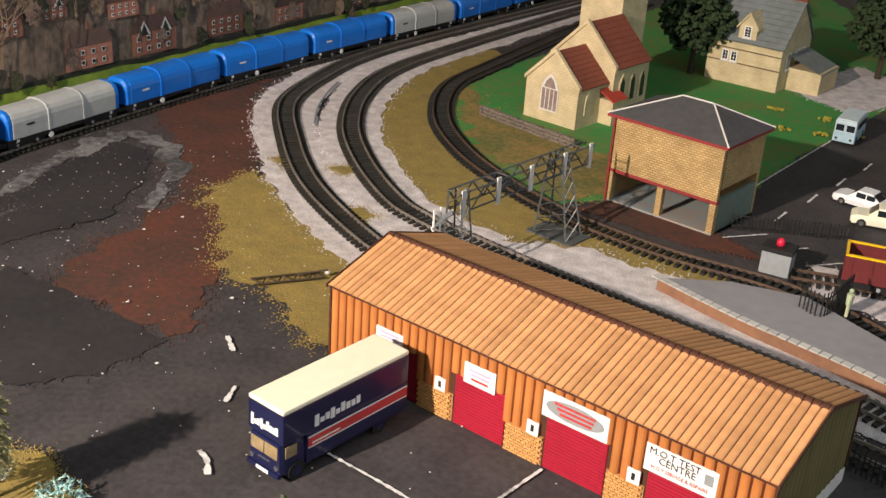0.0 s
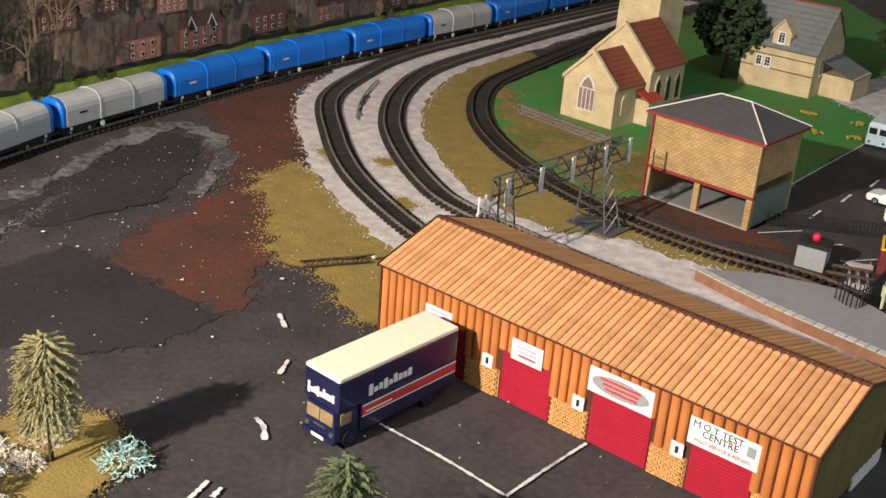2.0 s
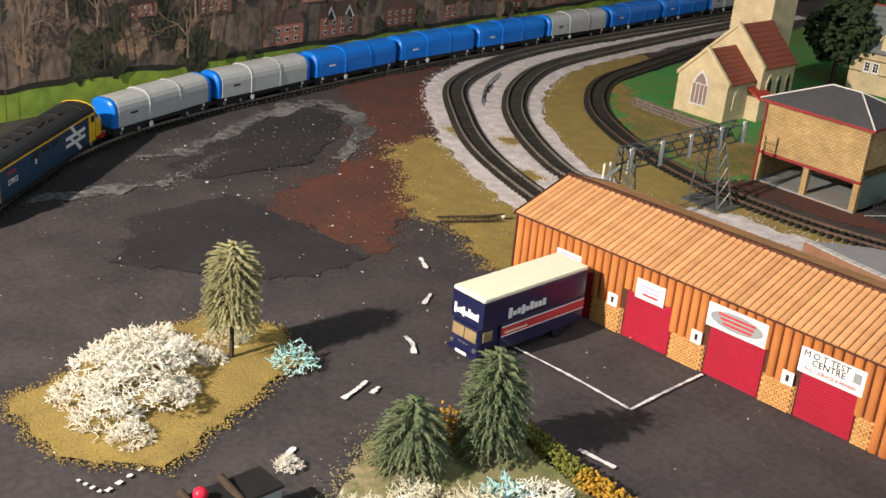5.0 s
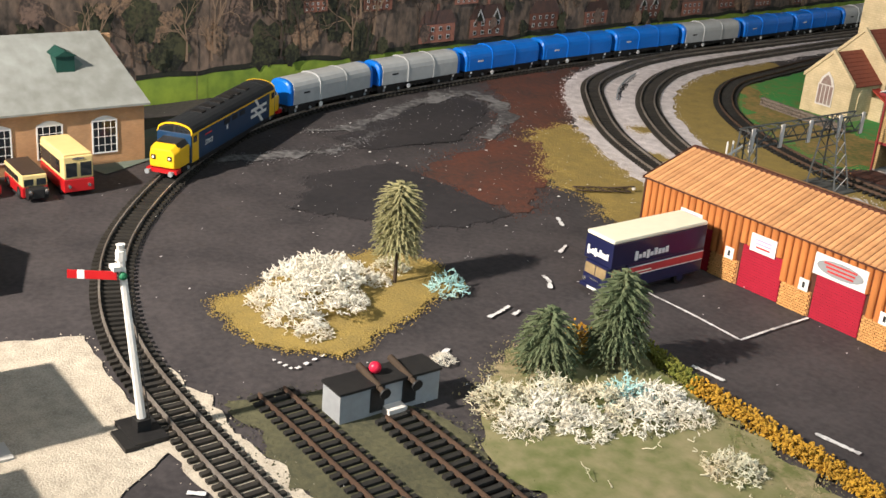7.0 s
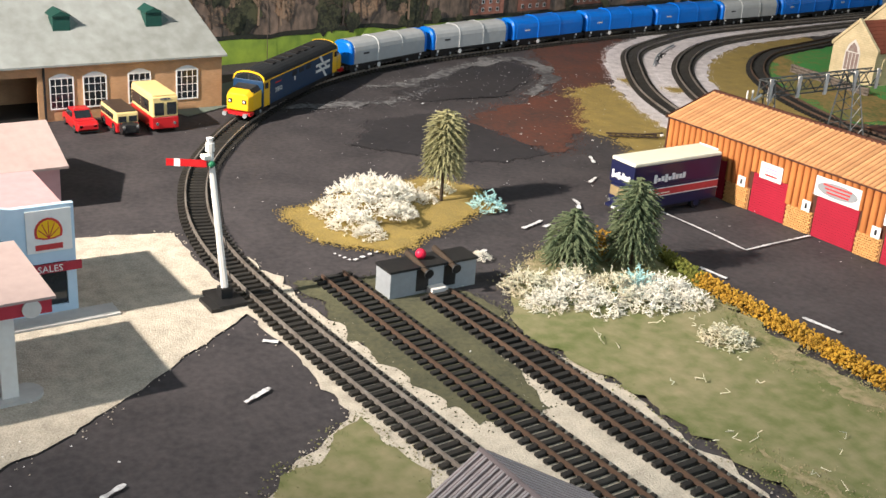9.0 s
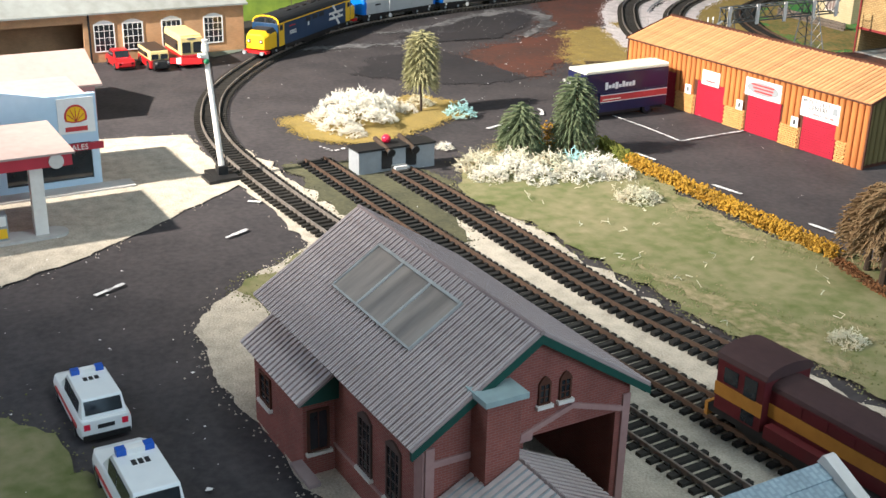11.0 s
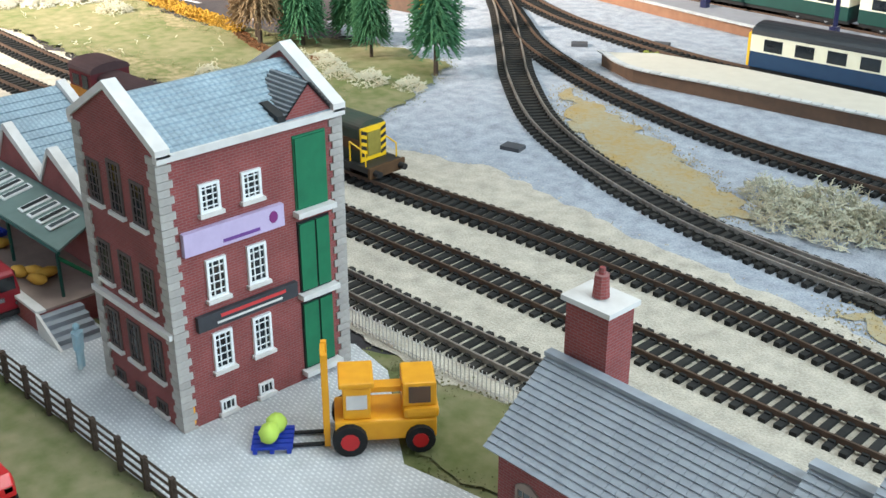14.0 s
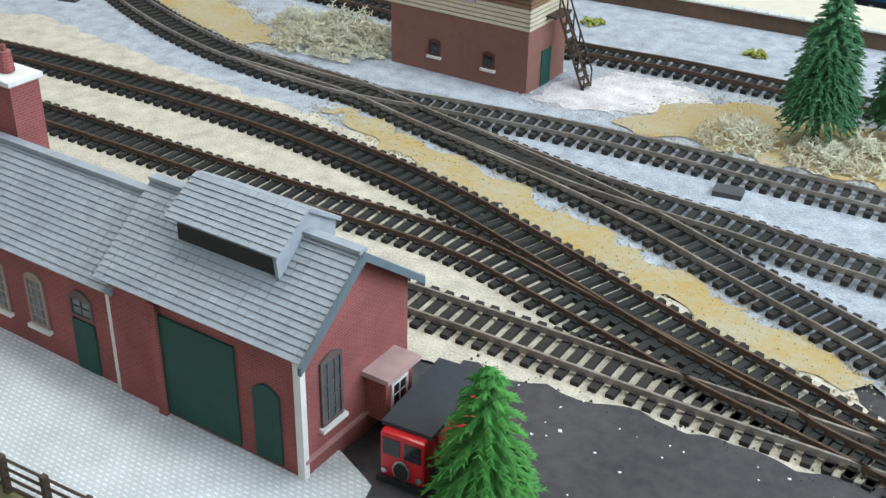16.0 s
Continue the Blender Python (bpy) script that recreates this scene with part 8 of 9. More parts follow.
def wagon_steel(m, blue):
    ob = thing("covered_steel_wagon", m, "bright blue covered steel wagon" if blue else "covered steel wagon with a grey hood and blue ends", "wagon", "wagons of the train")
    side = [(0.0160, 0.0170), (0.0163, 0.0330), (0.0154, 0.0375), (0.0132, 0.0412), (0.0098, 0.0436), (0.0050, 0.0448)]
    hood = [(-y, z) for y, z in side[:1]] + side + [(-y, z) for y, z in side[:0:-1]]
    big = [(y * 1.035, 0.0170 + (z - 0.0170) * 1.03) for y, z in hood]
    shell = BRIGHT_BLUE if blue else HOOD_GREY
    for k in range(3):
        a = -0.0660 + 0.0445 * k
        loft([(a, hood if k != 1 else big), (a + 0.0430, hood if k != 1 else big)]).put("hood", shell, ob, bevel=0.0008)
    for x in (-0.0218, 0.0226):
        loft([(x - 0.0008, [(y * 1.06, 0.0170 + (z - 0.0170) * 1.05) for y, z in hood]), (x + 0.0008, [(y * 1.06, 0.0170 + (z - 0.0170) * 1.05) for y, z in hood])]).put("hood_rib", shell, ob)
    for e in (-1, 1):
        loft([(e * 0.0660, [(y * 0.98, z) for y, z in hood]), (e * 0.0705, [(y * 0.98, z) for y, z in hood]), (e * 0.0725, [(y * 0.80, 0.0170 + (z - 0.0170) * 0.92) for y, z in hood])]).put("end", BRIGHT_BLUE, ob, bevel=0.0008)
        bogie(ob, e * 0.048, 2, 0.024)
        for q in (-1, 1):
            Mesh().rod((e * 0.0725, q * 0.0110, 0.0125), (e * 0.0765, q * 0.0110, 0.0125), 0.0022, None, 10).put("buffer", BLACK, ob)
    Mesh().box(-0.0725, 0.0725, -0.0145, 0.0145, 0.0125, 0.0172).put("underframe", BLACK, ob)
    for q in (-1, 1):
        Mesh().rod((0.020, q * 0.0147, 0.0115), (0.020, q * 0.0152, 0.0115), 0.0030, None, 12).put("brake_wheel", WHITE, ob)
        for x in (-0.060, 0.060):
            Mesh().box(x - 0.0015, x + 0.0015, q * 0.0147 - 0.0003, q * 0.0147 + 0.0003, 0.0132, 0.0160).put("data_panel", WHITE, ob)
        Mesh().box(0.040, 0.050, q * 0.0161 - 0.0002, q * 0.0161 + 0.0004, 0.0280, 0.0300).put("word_bar", COPING if blue else INK, ob)
    return ob


main_line = smooth_line(MAIN, 0.002)


def on_track(line, s0, half):
    """The pose of a vehicle whose bogies stand half before and after the place s0 (in steps of the line), heading along the line."""
    a, b = line[max(0, min(len(line) - 1, int(s0 + half)))], line[max(0, min(len(line) - 1, int(s0 - half)))]
    c = (a + b) / 2
    return pose(c.x, c.y, 0, 0, 0, math.degrees(math.atan2(a.y - b.y, a.x - b.x)))


NOSE = min(range(len(main_line)), key=lambda i: (main_line[i] - Vector((-0.728, 0.228, 0))).length)
diesel(on_track(main_line, NOSE - 61, 36), "blue diesel locomotive with yellow ends and white emblem")
spot = NOSE - 61 - 61 - 3 - 38
for blue in (False, False, True, True, True, False, True, True, False):
    if spot > 40:
        wagon_steel(on_track(main_line, spot, 24), blue)
    spot -= 77


def shunter(m, label, body, stripe, bonnet_top):
    ob = thing("shunting_locomotive", m, label, "locomotive")
    cab = Mesh().box(-0.060, -0.030, -0.0162, 0.0162, 0.0165, 0.0440).put("cab", body, ob, bevel=0.0006)
    loft([(x, arch_profile(0.0166, 0.0440, 0.0442, 0.0505)) for x in (-0.0610, -0.0290)]).put("cab_roof", bonnet_top, ob)
    Mesh().box(-0.030, 0.052, -0.0110, 0.0110, 0.0165, 0.0385).put("bonnet", body, ob, bevel=0.0006)
    loft([(x, arch_profile(0.0112, 0.0385, 0.0387, 0.0435)) for x in (-0.030, 0.052)]).put("bonnet_roof", bonnet_top, ob)
    for s in (-1, 1):
        Mesh().box(-0.030, 0.052, s * 0.0112 - 0.0003, s * 0.0112 + 0.0003, 0.0245, 0.0315).put("side_stripe", stripe, ob)
        Mesh().box(-0.060, -0.030, s * 0.0164 - 0.0003, s * 0.0164 + 0.0003, 0.0245, 0.0315).put("side_stripe", stripe, ob)
        Mesh().box(-0.055, -0.046, s * 0.0164 - 0.0002, s * 0.0164 + 0.0005, 0.0330, 0.0410).put("cab_window", GLASS, cab)
        Mesh().box(-0.042, -0.034, s * 0.0164 - 0.0002, s * 0.0164 + 0.0005, 0.0180, 0.0420).put("cab_door", GLASS, cab)
        Mesh().box(-0.026, 0.010, s * 0.0145 - 0.0035, s * 0.0145 + 0.0020, 0.0165, 0.0230).put("battery_box", body, ob)
        for k in range(5):
            Mesh().box(-0.022 + 0.015 * k, -0.011 + 0.015 * k, s * 0.0112 - 0.0003, s * 0.0112 + 0.0006, 0.0325, 0.0375).put("bonnet_door", body, ob)
        for x in (-0.038, -0.008, 0.024):
            Mesh().rod((x, s * 0.0075, 0.0150), (x, s * 0.0105, 0.0150), 0.0092, None, 16).put("wheel", BLACK, ob)
        Mesh().rod((-0.038, s * 0.0118, 0.0150), (0.024, s * 0.0118, 0.0150), 0.0014, None, 6).put("coupling_rod", GREY_BOX, ob)
        Mesh().rod((0.045, s * 0.0135, 0.0165), (0.045, s * 0.0135, 0.0300), 0.0005).rod((0.060, s * 0.0135, 0.0165), (0.060, s * 0.0135, 0.0260), 0.0005).rod((0.045, s * 0.0135, 0.0300), (0.060, s * 0.0135, 0.0260), 0.0005).put("handrail", YELLOW, ob)
    end = Mesh().box(0.0520, 0.0532, -0.0110, 0.0110, 0.0170, 0.0395).put("radiator_end", YELLOW, ob)
    for s in (-1, 1):
        for k in range(4):
            Mesh().add([(0.0535, s * 0.0060, 0.0190 + 0.0050 * k), (0.0535, s * 0.0108, 0.0210 + 0.0050 * k), (0.0535, s * 0.0108, 0.0235 + 0.0050 * k), (0.0535, s * 0.0060, 0.0215 + 0.0050 * k)], [(0, 1, 2, 3)]).put("chevron", BLACK, end)
    Mesh().box(0.0532, 0.0540, -0.0055, 0.0055, 0.0200, 0.0360).put("radiator_grille", mat("grille_olive", (0.30, 0.24, 0.04), None, 300, 0.6), end)
    Mesh().box(-0.064, 0.064, -0.0150, 0.0150, 0.0125, 0.0165).put("running_plate", BLACK, ob)
    Mesh().box(-0.050, 0.040, -0.0095, 0.0095, 0.0070, 0.0130).put("frames", BLACK, ob)
    for e in (-1, 1):
        Mesh().box(min(e * 0.064, e * 0.066), max(e * 0.064, e * 0.066), -0.0155, 0.0155, 0.0095, 0.0170).put("buffer_beam", stripe, ob)
        for q in (-1, 1):
            Mesh().rod((e * 0.066, q * 0.0110, 0.0130), (e * 0.0710, q * 0.0110, 0.0130), 0.0022, None, 10).put("buffer", BLACK, ob)
    return ob


stub_line = smooth_line(STUB, 0.002)
near = lambda line, x: min(range(len(line)), key=lambda i: abs(line[i].x - x))  # noqa: E731
siding_line = smooth_line(SIDING, 0.002)
shunter(on_track(siding_line, near(siding_line, 0.224), 16), "weathered maroon shunting locomotive with a gold stripe", MAROON, mat("gold_stripe", (0.42, 0.20, 0.03), (0.30, 0.13, 0.02), 150, 0.6), mat("maroon_roof", (0.06, 0.03, 0.03), None, 150, 0.7))
shunter(on_track(stub_line, near(stub_line, 0.356), 16), "dirty dark green shunting locomotive", LOCO_GREEN, mat("rust_stripe", (0.10, 0.05, 0.02), None, 150, 0.8), mat("green_roof", (0.035, 0.06, 0.04), (0.09, 0.06, 0.045), 40, 0.8))
far_line = smooth_line(INNER, 0.002)
diesel(on_track(far_line, near(far_line, 0.02), 36), "grey-blue diesel locomotive with yellow ends at the platform", False, mat("pale_roof_grey", (0.13, 0.14, 0.14), None, 150, 0.7), mat("slate_blue", (0.022, 0.034, 0.042), (0.016, 0.026, 0.032), 150, 0.5))


def coach(m, label, lower, upper, front=None):
    ob = thing("railway_coach", m, label, "coach")
    L = 0.130
    Mesh().box(-L, L, -0.0170, 0.0170, 0.0140, 0.0270).put("lower_side", lower, ob)
    Mesh().box(-L, L, -0.0170, 0.0170, 0.0270, 0.0410).put("upper_side", upper, ob)
    loft([(x, arch_profile(0.0172, 0.0410, 0.0412, 0.0490)) for x in (-L, L)]).put("roof", ROOF_GREY, ob)
    for s in (-1, 1):
        for k in range(9):
            Mesh().box(-L + 0.012 + 0.0270 * k, -L + 0.028 + 0.0270 * k, s * 0.0170 - 0.0003, s * 0.0170 + 0.0003, 0.0285, 0.0385).put("window", GLASS, ob)
        bogie(ob, s * 0.092, 2, 0.030)
        if front:
            Mesh().box(min(s * L, s * (L + 0.003)), max(s * L, s * (L + 0.003)), -0.0165, 0.0165, 0.0140, 0.0420).put("cab_front", front, ob, bevel=0.001)
    Mesh().box(-L, L, -0.0140, 0.0140, 0.0100, 0.0140).put("underframe", BLACK, ob)


coach(on_track(far_line, near(far_line, 0.295), 46), "green and cream railway coach at the platform", DARK_GREEN, CREAM)
coach(on_track(far_line, near(far_line, 0.565), 46), "green and cream railway coach at the platform", DARK_GREEN, CREAM)
bay_line = smooth_line(FAR, 0.002)
coach(on_track(bay_line, near(bay_line, 0.575), 46), "blue and cream railcar with a yellow front", RAIL_BLUE, CREAM, YELLOW)
coach(on_track(bay_line, near(bay_line, 0.85), 46), "blue and cream railcar trailer", RAIL_BLUE, CREAM)


def mineral_wagon(x, turn, y):
    ob = thing("open_wagon", pose(x, y, 0, 0, 0, turn), "maroon open wagon with a yellow top edge", "wagon")
    red = mat("wagon_red", (0.14, 0.020, 0.020), (0.10, 0.018, 0.016), 150, 0.6)
    for a, b, c, d in ((-0.055, 0.055, -0.0165, -0.0150), (-0.055, 0.055, 0.0150, 0.0165), (-0.055, -0.0535, -0.0150, 0.0150), (0.0535, 0.055, -0.0150, 0.0150)):
        Mesh().box(a, b, c, d, 0.0150, 0.0360).put("side", red, ob)
        Mesh().box(a - 0.0004, b + 0.0004, c - 0.0004, d + 0.0004, 0.0360, 0.0374).put("top_rail", YELLOW, ob)
    Mesh().box(-0.055, 0.055, -0.0150, 0.0150, 0.0140, 0.0155).put("wagon_floor", red, ob)
    for k in range(7):
        Mesh().box(-0.050 + 0.0160 * k, -0.0485 + 0.0160 * k, -0.0172, -0.0165, 0.0150, 0.0360).put("stanchion", red, ob)
    Mesh().box(0.015, 0.027, -0.0170, -0.0165, 0.0235, 0.0262).put("word_bar", COPING, ob)
    Mesh().box(-0.056, 0.056, -0.0120, 0.0120, 0.0100, 0.0140).put("underframe", BLACK, ob)
    for e in (-1, 1):
        bogie(ob, e * 0.036, 2, 0.022)
    return ob


mineral_wagon(-0.182, 20, 0.948)


# ---- lineside ----
def buffer_stop():
    ob = thing("buffer_stop", pose(-0.298, 0.179, 0), "grey block buffer stop with two brown rams and red lamp", "buffer stop")
    Mesh().box(-0.010, 0.010, -0.036, 0.036, 0, 0.0205).put("block", GREY_BOX, ob, bevel=0.0004)
    top = Mesh().box(-0.0108, 0.0108, -0.0368, 0.0368, 0.0205, 0.0222).put("block_top", BLACK, ob)
    for y in (-0.010, 0.013):
        ram = Mesh().rod((-0.012, y, 0.0245), (0.012, y, 0.0205), 0.0022, None, 10).rod((0.012, y, 0.0205), (0.0175, y, 0.0196), 0.0017, None, 10).put("ram", BARK, ob)
        Mesh().rod((0.0175, y, 0.0196), (0.0188, y, 0.0194), 0.0036, None, 14).put("ram_head", BLACK, ram)
        Mesh().box(0.010, 0.0106, y - 0.005, y + 0.005, 0.004, 0.0200).put("backing_plate", BLACK, ob)
    Mesh().ball((-0.003, -0.004, 0.0258), 0.0040, 0.0038, 12, 8).put("lamp", RED_LAMP, ob, smooth=True)
    Mesh().box(0.010, 0.018, -0.006, 0.007, 0, 0.0065).put("rail_clamp", COPING, ob)


buffer_stop()
box = thing("relay_box", pose(-0.285, 0.918, 0, 0, 0, 12), "grey relay box with a black lid and red lamp", "relay box")
Mesh().box(-0.0125, 0.0125, -0.010, 0.010, 0, 0.0200).put("cabinet", GREY_BOX, box, bevel=0.0005)
Mesh().box(-0.0132, 0.0132, -0.0107, 0.0107, 0.0200, 0.0240).put("lid", BLACK, box)
Mesh().ball((0, 0, 0.0265), 0.0038, 0.0042, 12, 8).put("lamp", RED_LAMP, box, smooth=True)


def semaphore():
    ob = thing("semaphore_signal", pose(-0.335, 0.041, 0), "white semaphore signal post with a red arm", "signal")
    Mesh().box(-0.015, 0.015, -0.010, 0.010, 0.0006, 0.0040).box(-0.006, 0.016, -0.016, -0.008, 0.0006, 0.0035).put("base", BLACK, ob)
    Mesh().box(-0.0040, 0.0040, -0.0040, 0.0040, 0.0040, 0.0110).put("foot", BLACK, ob)
    top = (-0.014, -0.004, 0.103)
    post = Mesh().rod((0, 0, 0.011), top, 0.0027, 0.0021, 8).put("post", LAMP_WHITE, ob)
    Mesh().rod(top, (top[0], top[1], 0.1085), 0.0032, 0.0030, 8).rod((top[0], top[1], 0.1085), (top[0] - 0.0002, top[1], 0.1120), 0.0018, 0.0026, 8).put("finial", LAMP_WHITE, ob)
    f = lambda u, v, w: (top[0] + 0.004 - 0.62 * u + 0.5 * w, top[1] - 0.004 - 0.78 * u - 0.5 * w, 0.0960 + v - 0.05 * u)  # noqa: E731
    arm = Mesh().box(0.0, 0.0270, -0.0024, 0.0024, 0, 0.0008, f).put("arm", RED_PAINT, ob)
    Mesh().box(0.0175, 0.0215, -0.0025, 0.0025, -0.0002, 0.0010, f).put("arm_band", WHITE, arm)
    Mesh().ball((top[0] + 0.0050, top[1] - 0.0010, 0.0955), 0.0024, None, 10, 6).put("lens", GREEN_PAINT, ob)
    Mesh().box(top[0] - 0.002, top[0] + 0.005, top[1] - 0.006, top[1] - 0.002, 0.0985, 0.1010).put("bracket", LAMP_WHITE, ob)
    Mesh().rod((0.004, 0.003, 0.012), (top[0] + 0.003, top[1] + 0.003, 0.095), 0.0004, None, 5).put("pull_wire", BLACK, ob)
    Mesh().rod((-0.004, 0, 0.020), (-0.007, 0, 0.026), 0.0010, None, 6).put("lever", BLACK, ob)


semaphore()


def gantry():
    ob = thing("signal_gantry", pose(-0.462, 0.80, 0), "weathered lattice signal gantry spanning the curved tracks", "gantry")
    y0, y1, zb, zt, w = -0.105, 0.080, 0.0585, 0.0745, 0.0065
    beam = Mesh()
    for x in (-w, w):
        for z in (zb, zt):
            beam.rod((x, y0, z), (x, y1, z), 0.0009, None, 4)
    beam = beam.put("boom", POLE_STEEL, ob)
    n = 12
    for k in range(n):
        a, b = y0 + (y1 - y0) * k / n, y0 + (y1 - y0) * (k + 1) / n
        for x in (-w, w):
            Mesh().rod((x, a, zb if k % 2 else zt), (x, b, zt if k % 2 else zb), 0.0007, None, 4).put("lattice_bar", POLE_STEEL, beam)
        Mesh().rod((-w, a, zt), (w, a, zt), 0.0005, None, 4).put("cross_bar", POLE_STEEL, beam)
    for y in (y0 + 0.004, y0 + 0.048, y0 + 0.092, y0 + 0.140, y1 - 0.006):
        Mesh().box(w - 0.0002, w + 0.0014, y - 0.0024, y + 0.0024, zb - 0.004, zt + 0.003).put("signal_plate", COPING, beam)
    for yl, wide in ((0.036, 0.012), (y0 + 0.006, 0.008)):
        leg = Mesh()
        foot = [(-0.010 * (wide / 0.012), -wide), (0.024 * (wide / 0.012), -wide), (0.024 * (wide / 0.012), wide), (-0.010 * (wide / 0.012), wide)]
        head = [(-w, -0.004), (w, -0.004), (w, 0.004), (-w, 0.004)]
        for (fx, fy), (hx, hy) in zip(foot, head):
            leg.rod((fx, yl + fy, 0.002), (hx, yl + hy, zt), 0.0010, None, 4)
        leg = leg.put("leg", POLE_STEEL, ob)
        for k in range(6):
            p, q = k / 6, (k + 1) / 6
            for i in range(4):
                a0, a1 = foot[i], head[i]
                b0, b1 = foot[(i + 1) % 4], head[(i + 1) % 4]
                pa = (a0[0] + (a1[0] - a0[0]) * p, yl + a0[1] + (a1[1] - a0[1]) * p, 0.002 + (zt - 0.002) * p)
                pb = (b0[0] + (b1[0] - b0[0]) * q, yl + b0[1] + (b1[1] - b0[1]) * q, 0.002 + (zt - 0.002) * q)
                Mesh().rod(pa, pb, 0.0005, None, 4).put("lattice_bar", COPING if i == 1 else POLE_STEEL, leg)
        Mesh().box(-0.016 * wide / 0.012, 0.032 * wide / 0.012, yl - wide * 1.3, yl + wide * 1.3, 0, 0.0025).put("footing", POLE_STEEL, ob)
    for y in (y0 - 0.014, y0 - 0.022):
        Mesh().rod((0.0, y, 0.045), (0.0, y, 0.066), 0.0009, None, 5).put("short_post", LAMP_WHITE, ob)
    Mesh().rod((0, y0, zb + 0.001), (0, y0 - 0.024, zb - 0.008), 0.0012, None, 5).put("bracket", LAMP_WHITE, ob)


gantry()


def rail_fence(pts, label, height=0.0170, rails=4, gap=0.0195, material=None, pole=0.0011):
    material = material or WOOD
    ob = thing("fence", pose(0, 0, 0), label, "fence")
    line = smooth_line(pts, gap)
    for i, p in enumerate(line):
        Mesh().box(p.x - pole, p.x + pole, p.y - pole, p.y + pole, 0, height).put("post", material, ob)
    for k in range(rails):
        z = height * (0.25 + 0.70 * k / max(1, rails - 1))
        for a, b in zip(line, line[1:]):
            Mesh().rod((a.x, a.y, z), (b.x, b.y, z), 0.0007, None, 4).put("rail", material, ob)
    return ob


rail_fence([(0.272, -0.093), (0.41, -0.0815), (0.55, -0.0745), (0.7, -0.0675), (0.96, -0.051)], "weathered dark brown post and rail fence round the yard")
rail_fence([(0.272, -0.093), (0.281, -0.070), (0.290, -0.048)], "short weathered rail fence beside the annex")


def paling(pts, label, height, gap, material, r=0.0005):
    ob = thing("paling_fence", pose(0, 0, 0), label, "fence")
    line = smooth_line(pts, gap)
    for p in line:
        Mesh().rod((p.x, p.y, 0), (p.x, p.y, height), r, None, 4).put("pale", material, ob)
    for z in (height * 0.25, height * 0.85):
        m = Mesh()
        for a, b in zip(line, line[1:]):
            m.rod((a.x, a.y, z), (b.x, b.y, z), r * 1.1, None, 4)
        m.put("rail", material, ob)
    return ob


paling([(0.535, 0.072), (0.60, 0.073), (0.70, 0.080)], "pale grey lineside paling fence behind the mill", 0.012, 0.0026, COPING, 0.00035)
paling([(-0.355, 0.972), (-0.31, 1.005), (-0.265, 1.035)], "black iron railings beside the goods shed", 0.016, 0.0035, BLACK)
paling([(-0.232, 0.845), (-0.212, 0.842), (-0.212, 0.895)], "black iron gate railings on the platform end", 0.032, 0.0042, BLACK, 0.0006)
paling([(-0.135, 0.680), (-0.09, 0.674), (-0.04, 0.668)], "black iron railings behind the industrial unit", 0.016, 0.0035, BLACK)
wall = Mesh()
for k in range(150):
    t = k / 149
    x, y = -0.715 + 0.135 * t, 1.050 - 0.012 * t
    for r in range(3):
        wall.ball((x + random.uniform(-0.002, 0.002), y + random.uniform(-0.0015, 0.0015), 0.002 + 0.004 * r), 0.0026, 0.0022, 6, 4, 0.4)
tagged(wall.put("dry_stone_wall", mat("field_stone", (0.20, 0.16, 0.13), (0.12, 0.10, 0.08), 300, 0.9)), "dry stone wall below the church", "wall", kind="stuff")


def figurine(x, y, z, turn, colour, legs, label):
    m = Mesh()
    for s in (-1, 1):
        m.rod((0, s * 0.0014, 0), (0, s * 0.0012, 0.0105), 0.0012, 0.0014, 6)
        m.rod((0, s * 0.0034, 0.0110), (0.001, s * 0.0026, 0.0185), 0.0009, 0.0010, 6)
    m.rod((0, 0, 0.0100), (0, 0, 0.0190), 0.0026, 0.0028, 8).ball((0, 0, 0.0216), 0.0018)
    ob = m.put("figurine", colour)
    ob.matrix_world = pose(x, y, z, 0, 0, turn)
    tagged(ob, label, "figurine")


figurine(0.500, -0.0475, 0.0023, 40, mat("figure_blue", (0.20, 0.38, 0.48), (0.55, 0.55, 0.5), 60, 0.7), None, "pale blue painted model figure standing in the yard")
figurine(-0.199, 0.857, 0.0125, 10, mat("figure_green", (0.30, 0.42, 0.25), (0.6, 0.5, 0.35), 60, 0.7), None, "green painted model figure on the platform")
barrow = thing("handcart", pose(0.577, -0.036, 0.0022, 0, 0, 30), "small orange handcart by the mill corner", "handcart")
Mesh().box(-0.003, 0.003, -0.0025, 0.0025, 0.002, 0.011).put("cart_body", ORANGE_YELLOW, barrow, bevel=0.0008)
Mesh().rod((-0.0015, 0, 0.011), (-0.003, 0, 0.015), 0.0010).put("handle", RED_PAINT, barrow)
trellis = thing("fallen_lattice", pose(-0.541, 0.598, 0.002, 0, 0, 62), "rusty lattice section lying on the scatter", "lattice girder")
for s in (-0.0055, 0.0055):
    Mesh().rod((-0.030, s, 0.0015), (0.026, s, 0.0015), 0.0009, None, 4).put("boom", BARK, trellis)
for k in range(9):
    Mesh().rod((-0.030 + 0.0062 * k, -0.0055 if k % 2 else 0.0055, 0.0015), (-0.0238 + 0.0062 * k, 0.0055 if k % 2 else -0.0055, 0.0015), 0.0006, None, 4).put("lattice_bar", BARK, trellis)
Mesh().rod((0.005, 0.004, 0.0015), (0.030, -0.002, 0.006), 0.0008, None, 4).put("loose_bar", BARK, trellis)
Mesh().ball((0.030, 0, 0.003), 0.0022).put("lamp", COPING, trellis)
loose = smooth_line([(-0.802, 0.868), (-0.845, 0.915), (-0.880, 0.965), (-0.900, 1.0)], 0.004)
lr = Mesh()
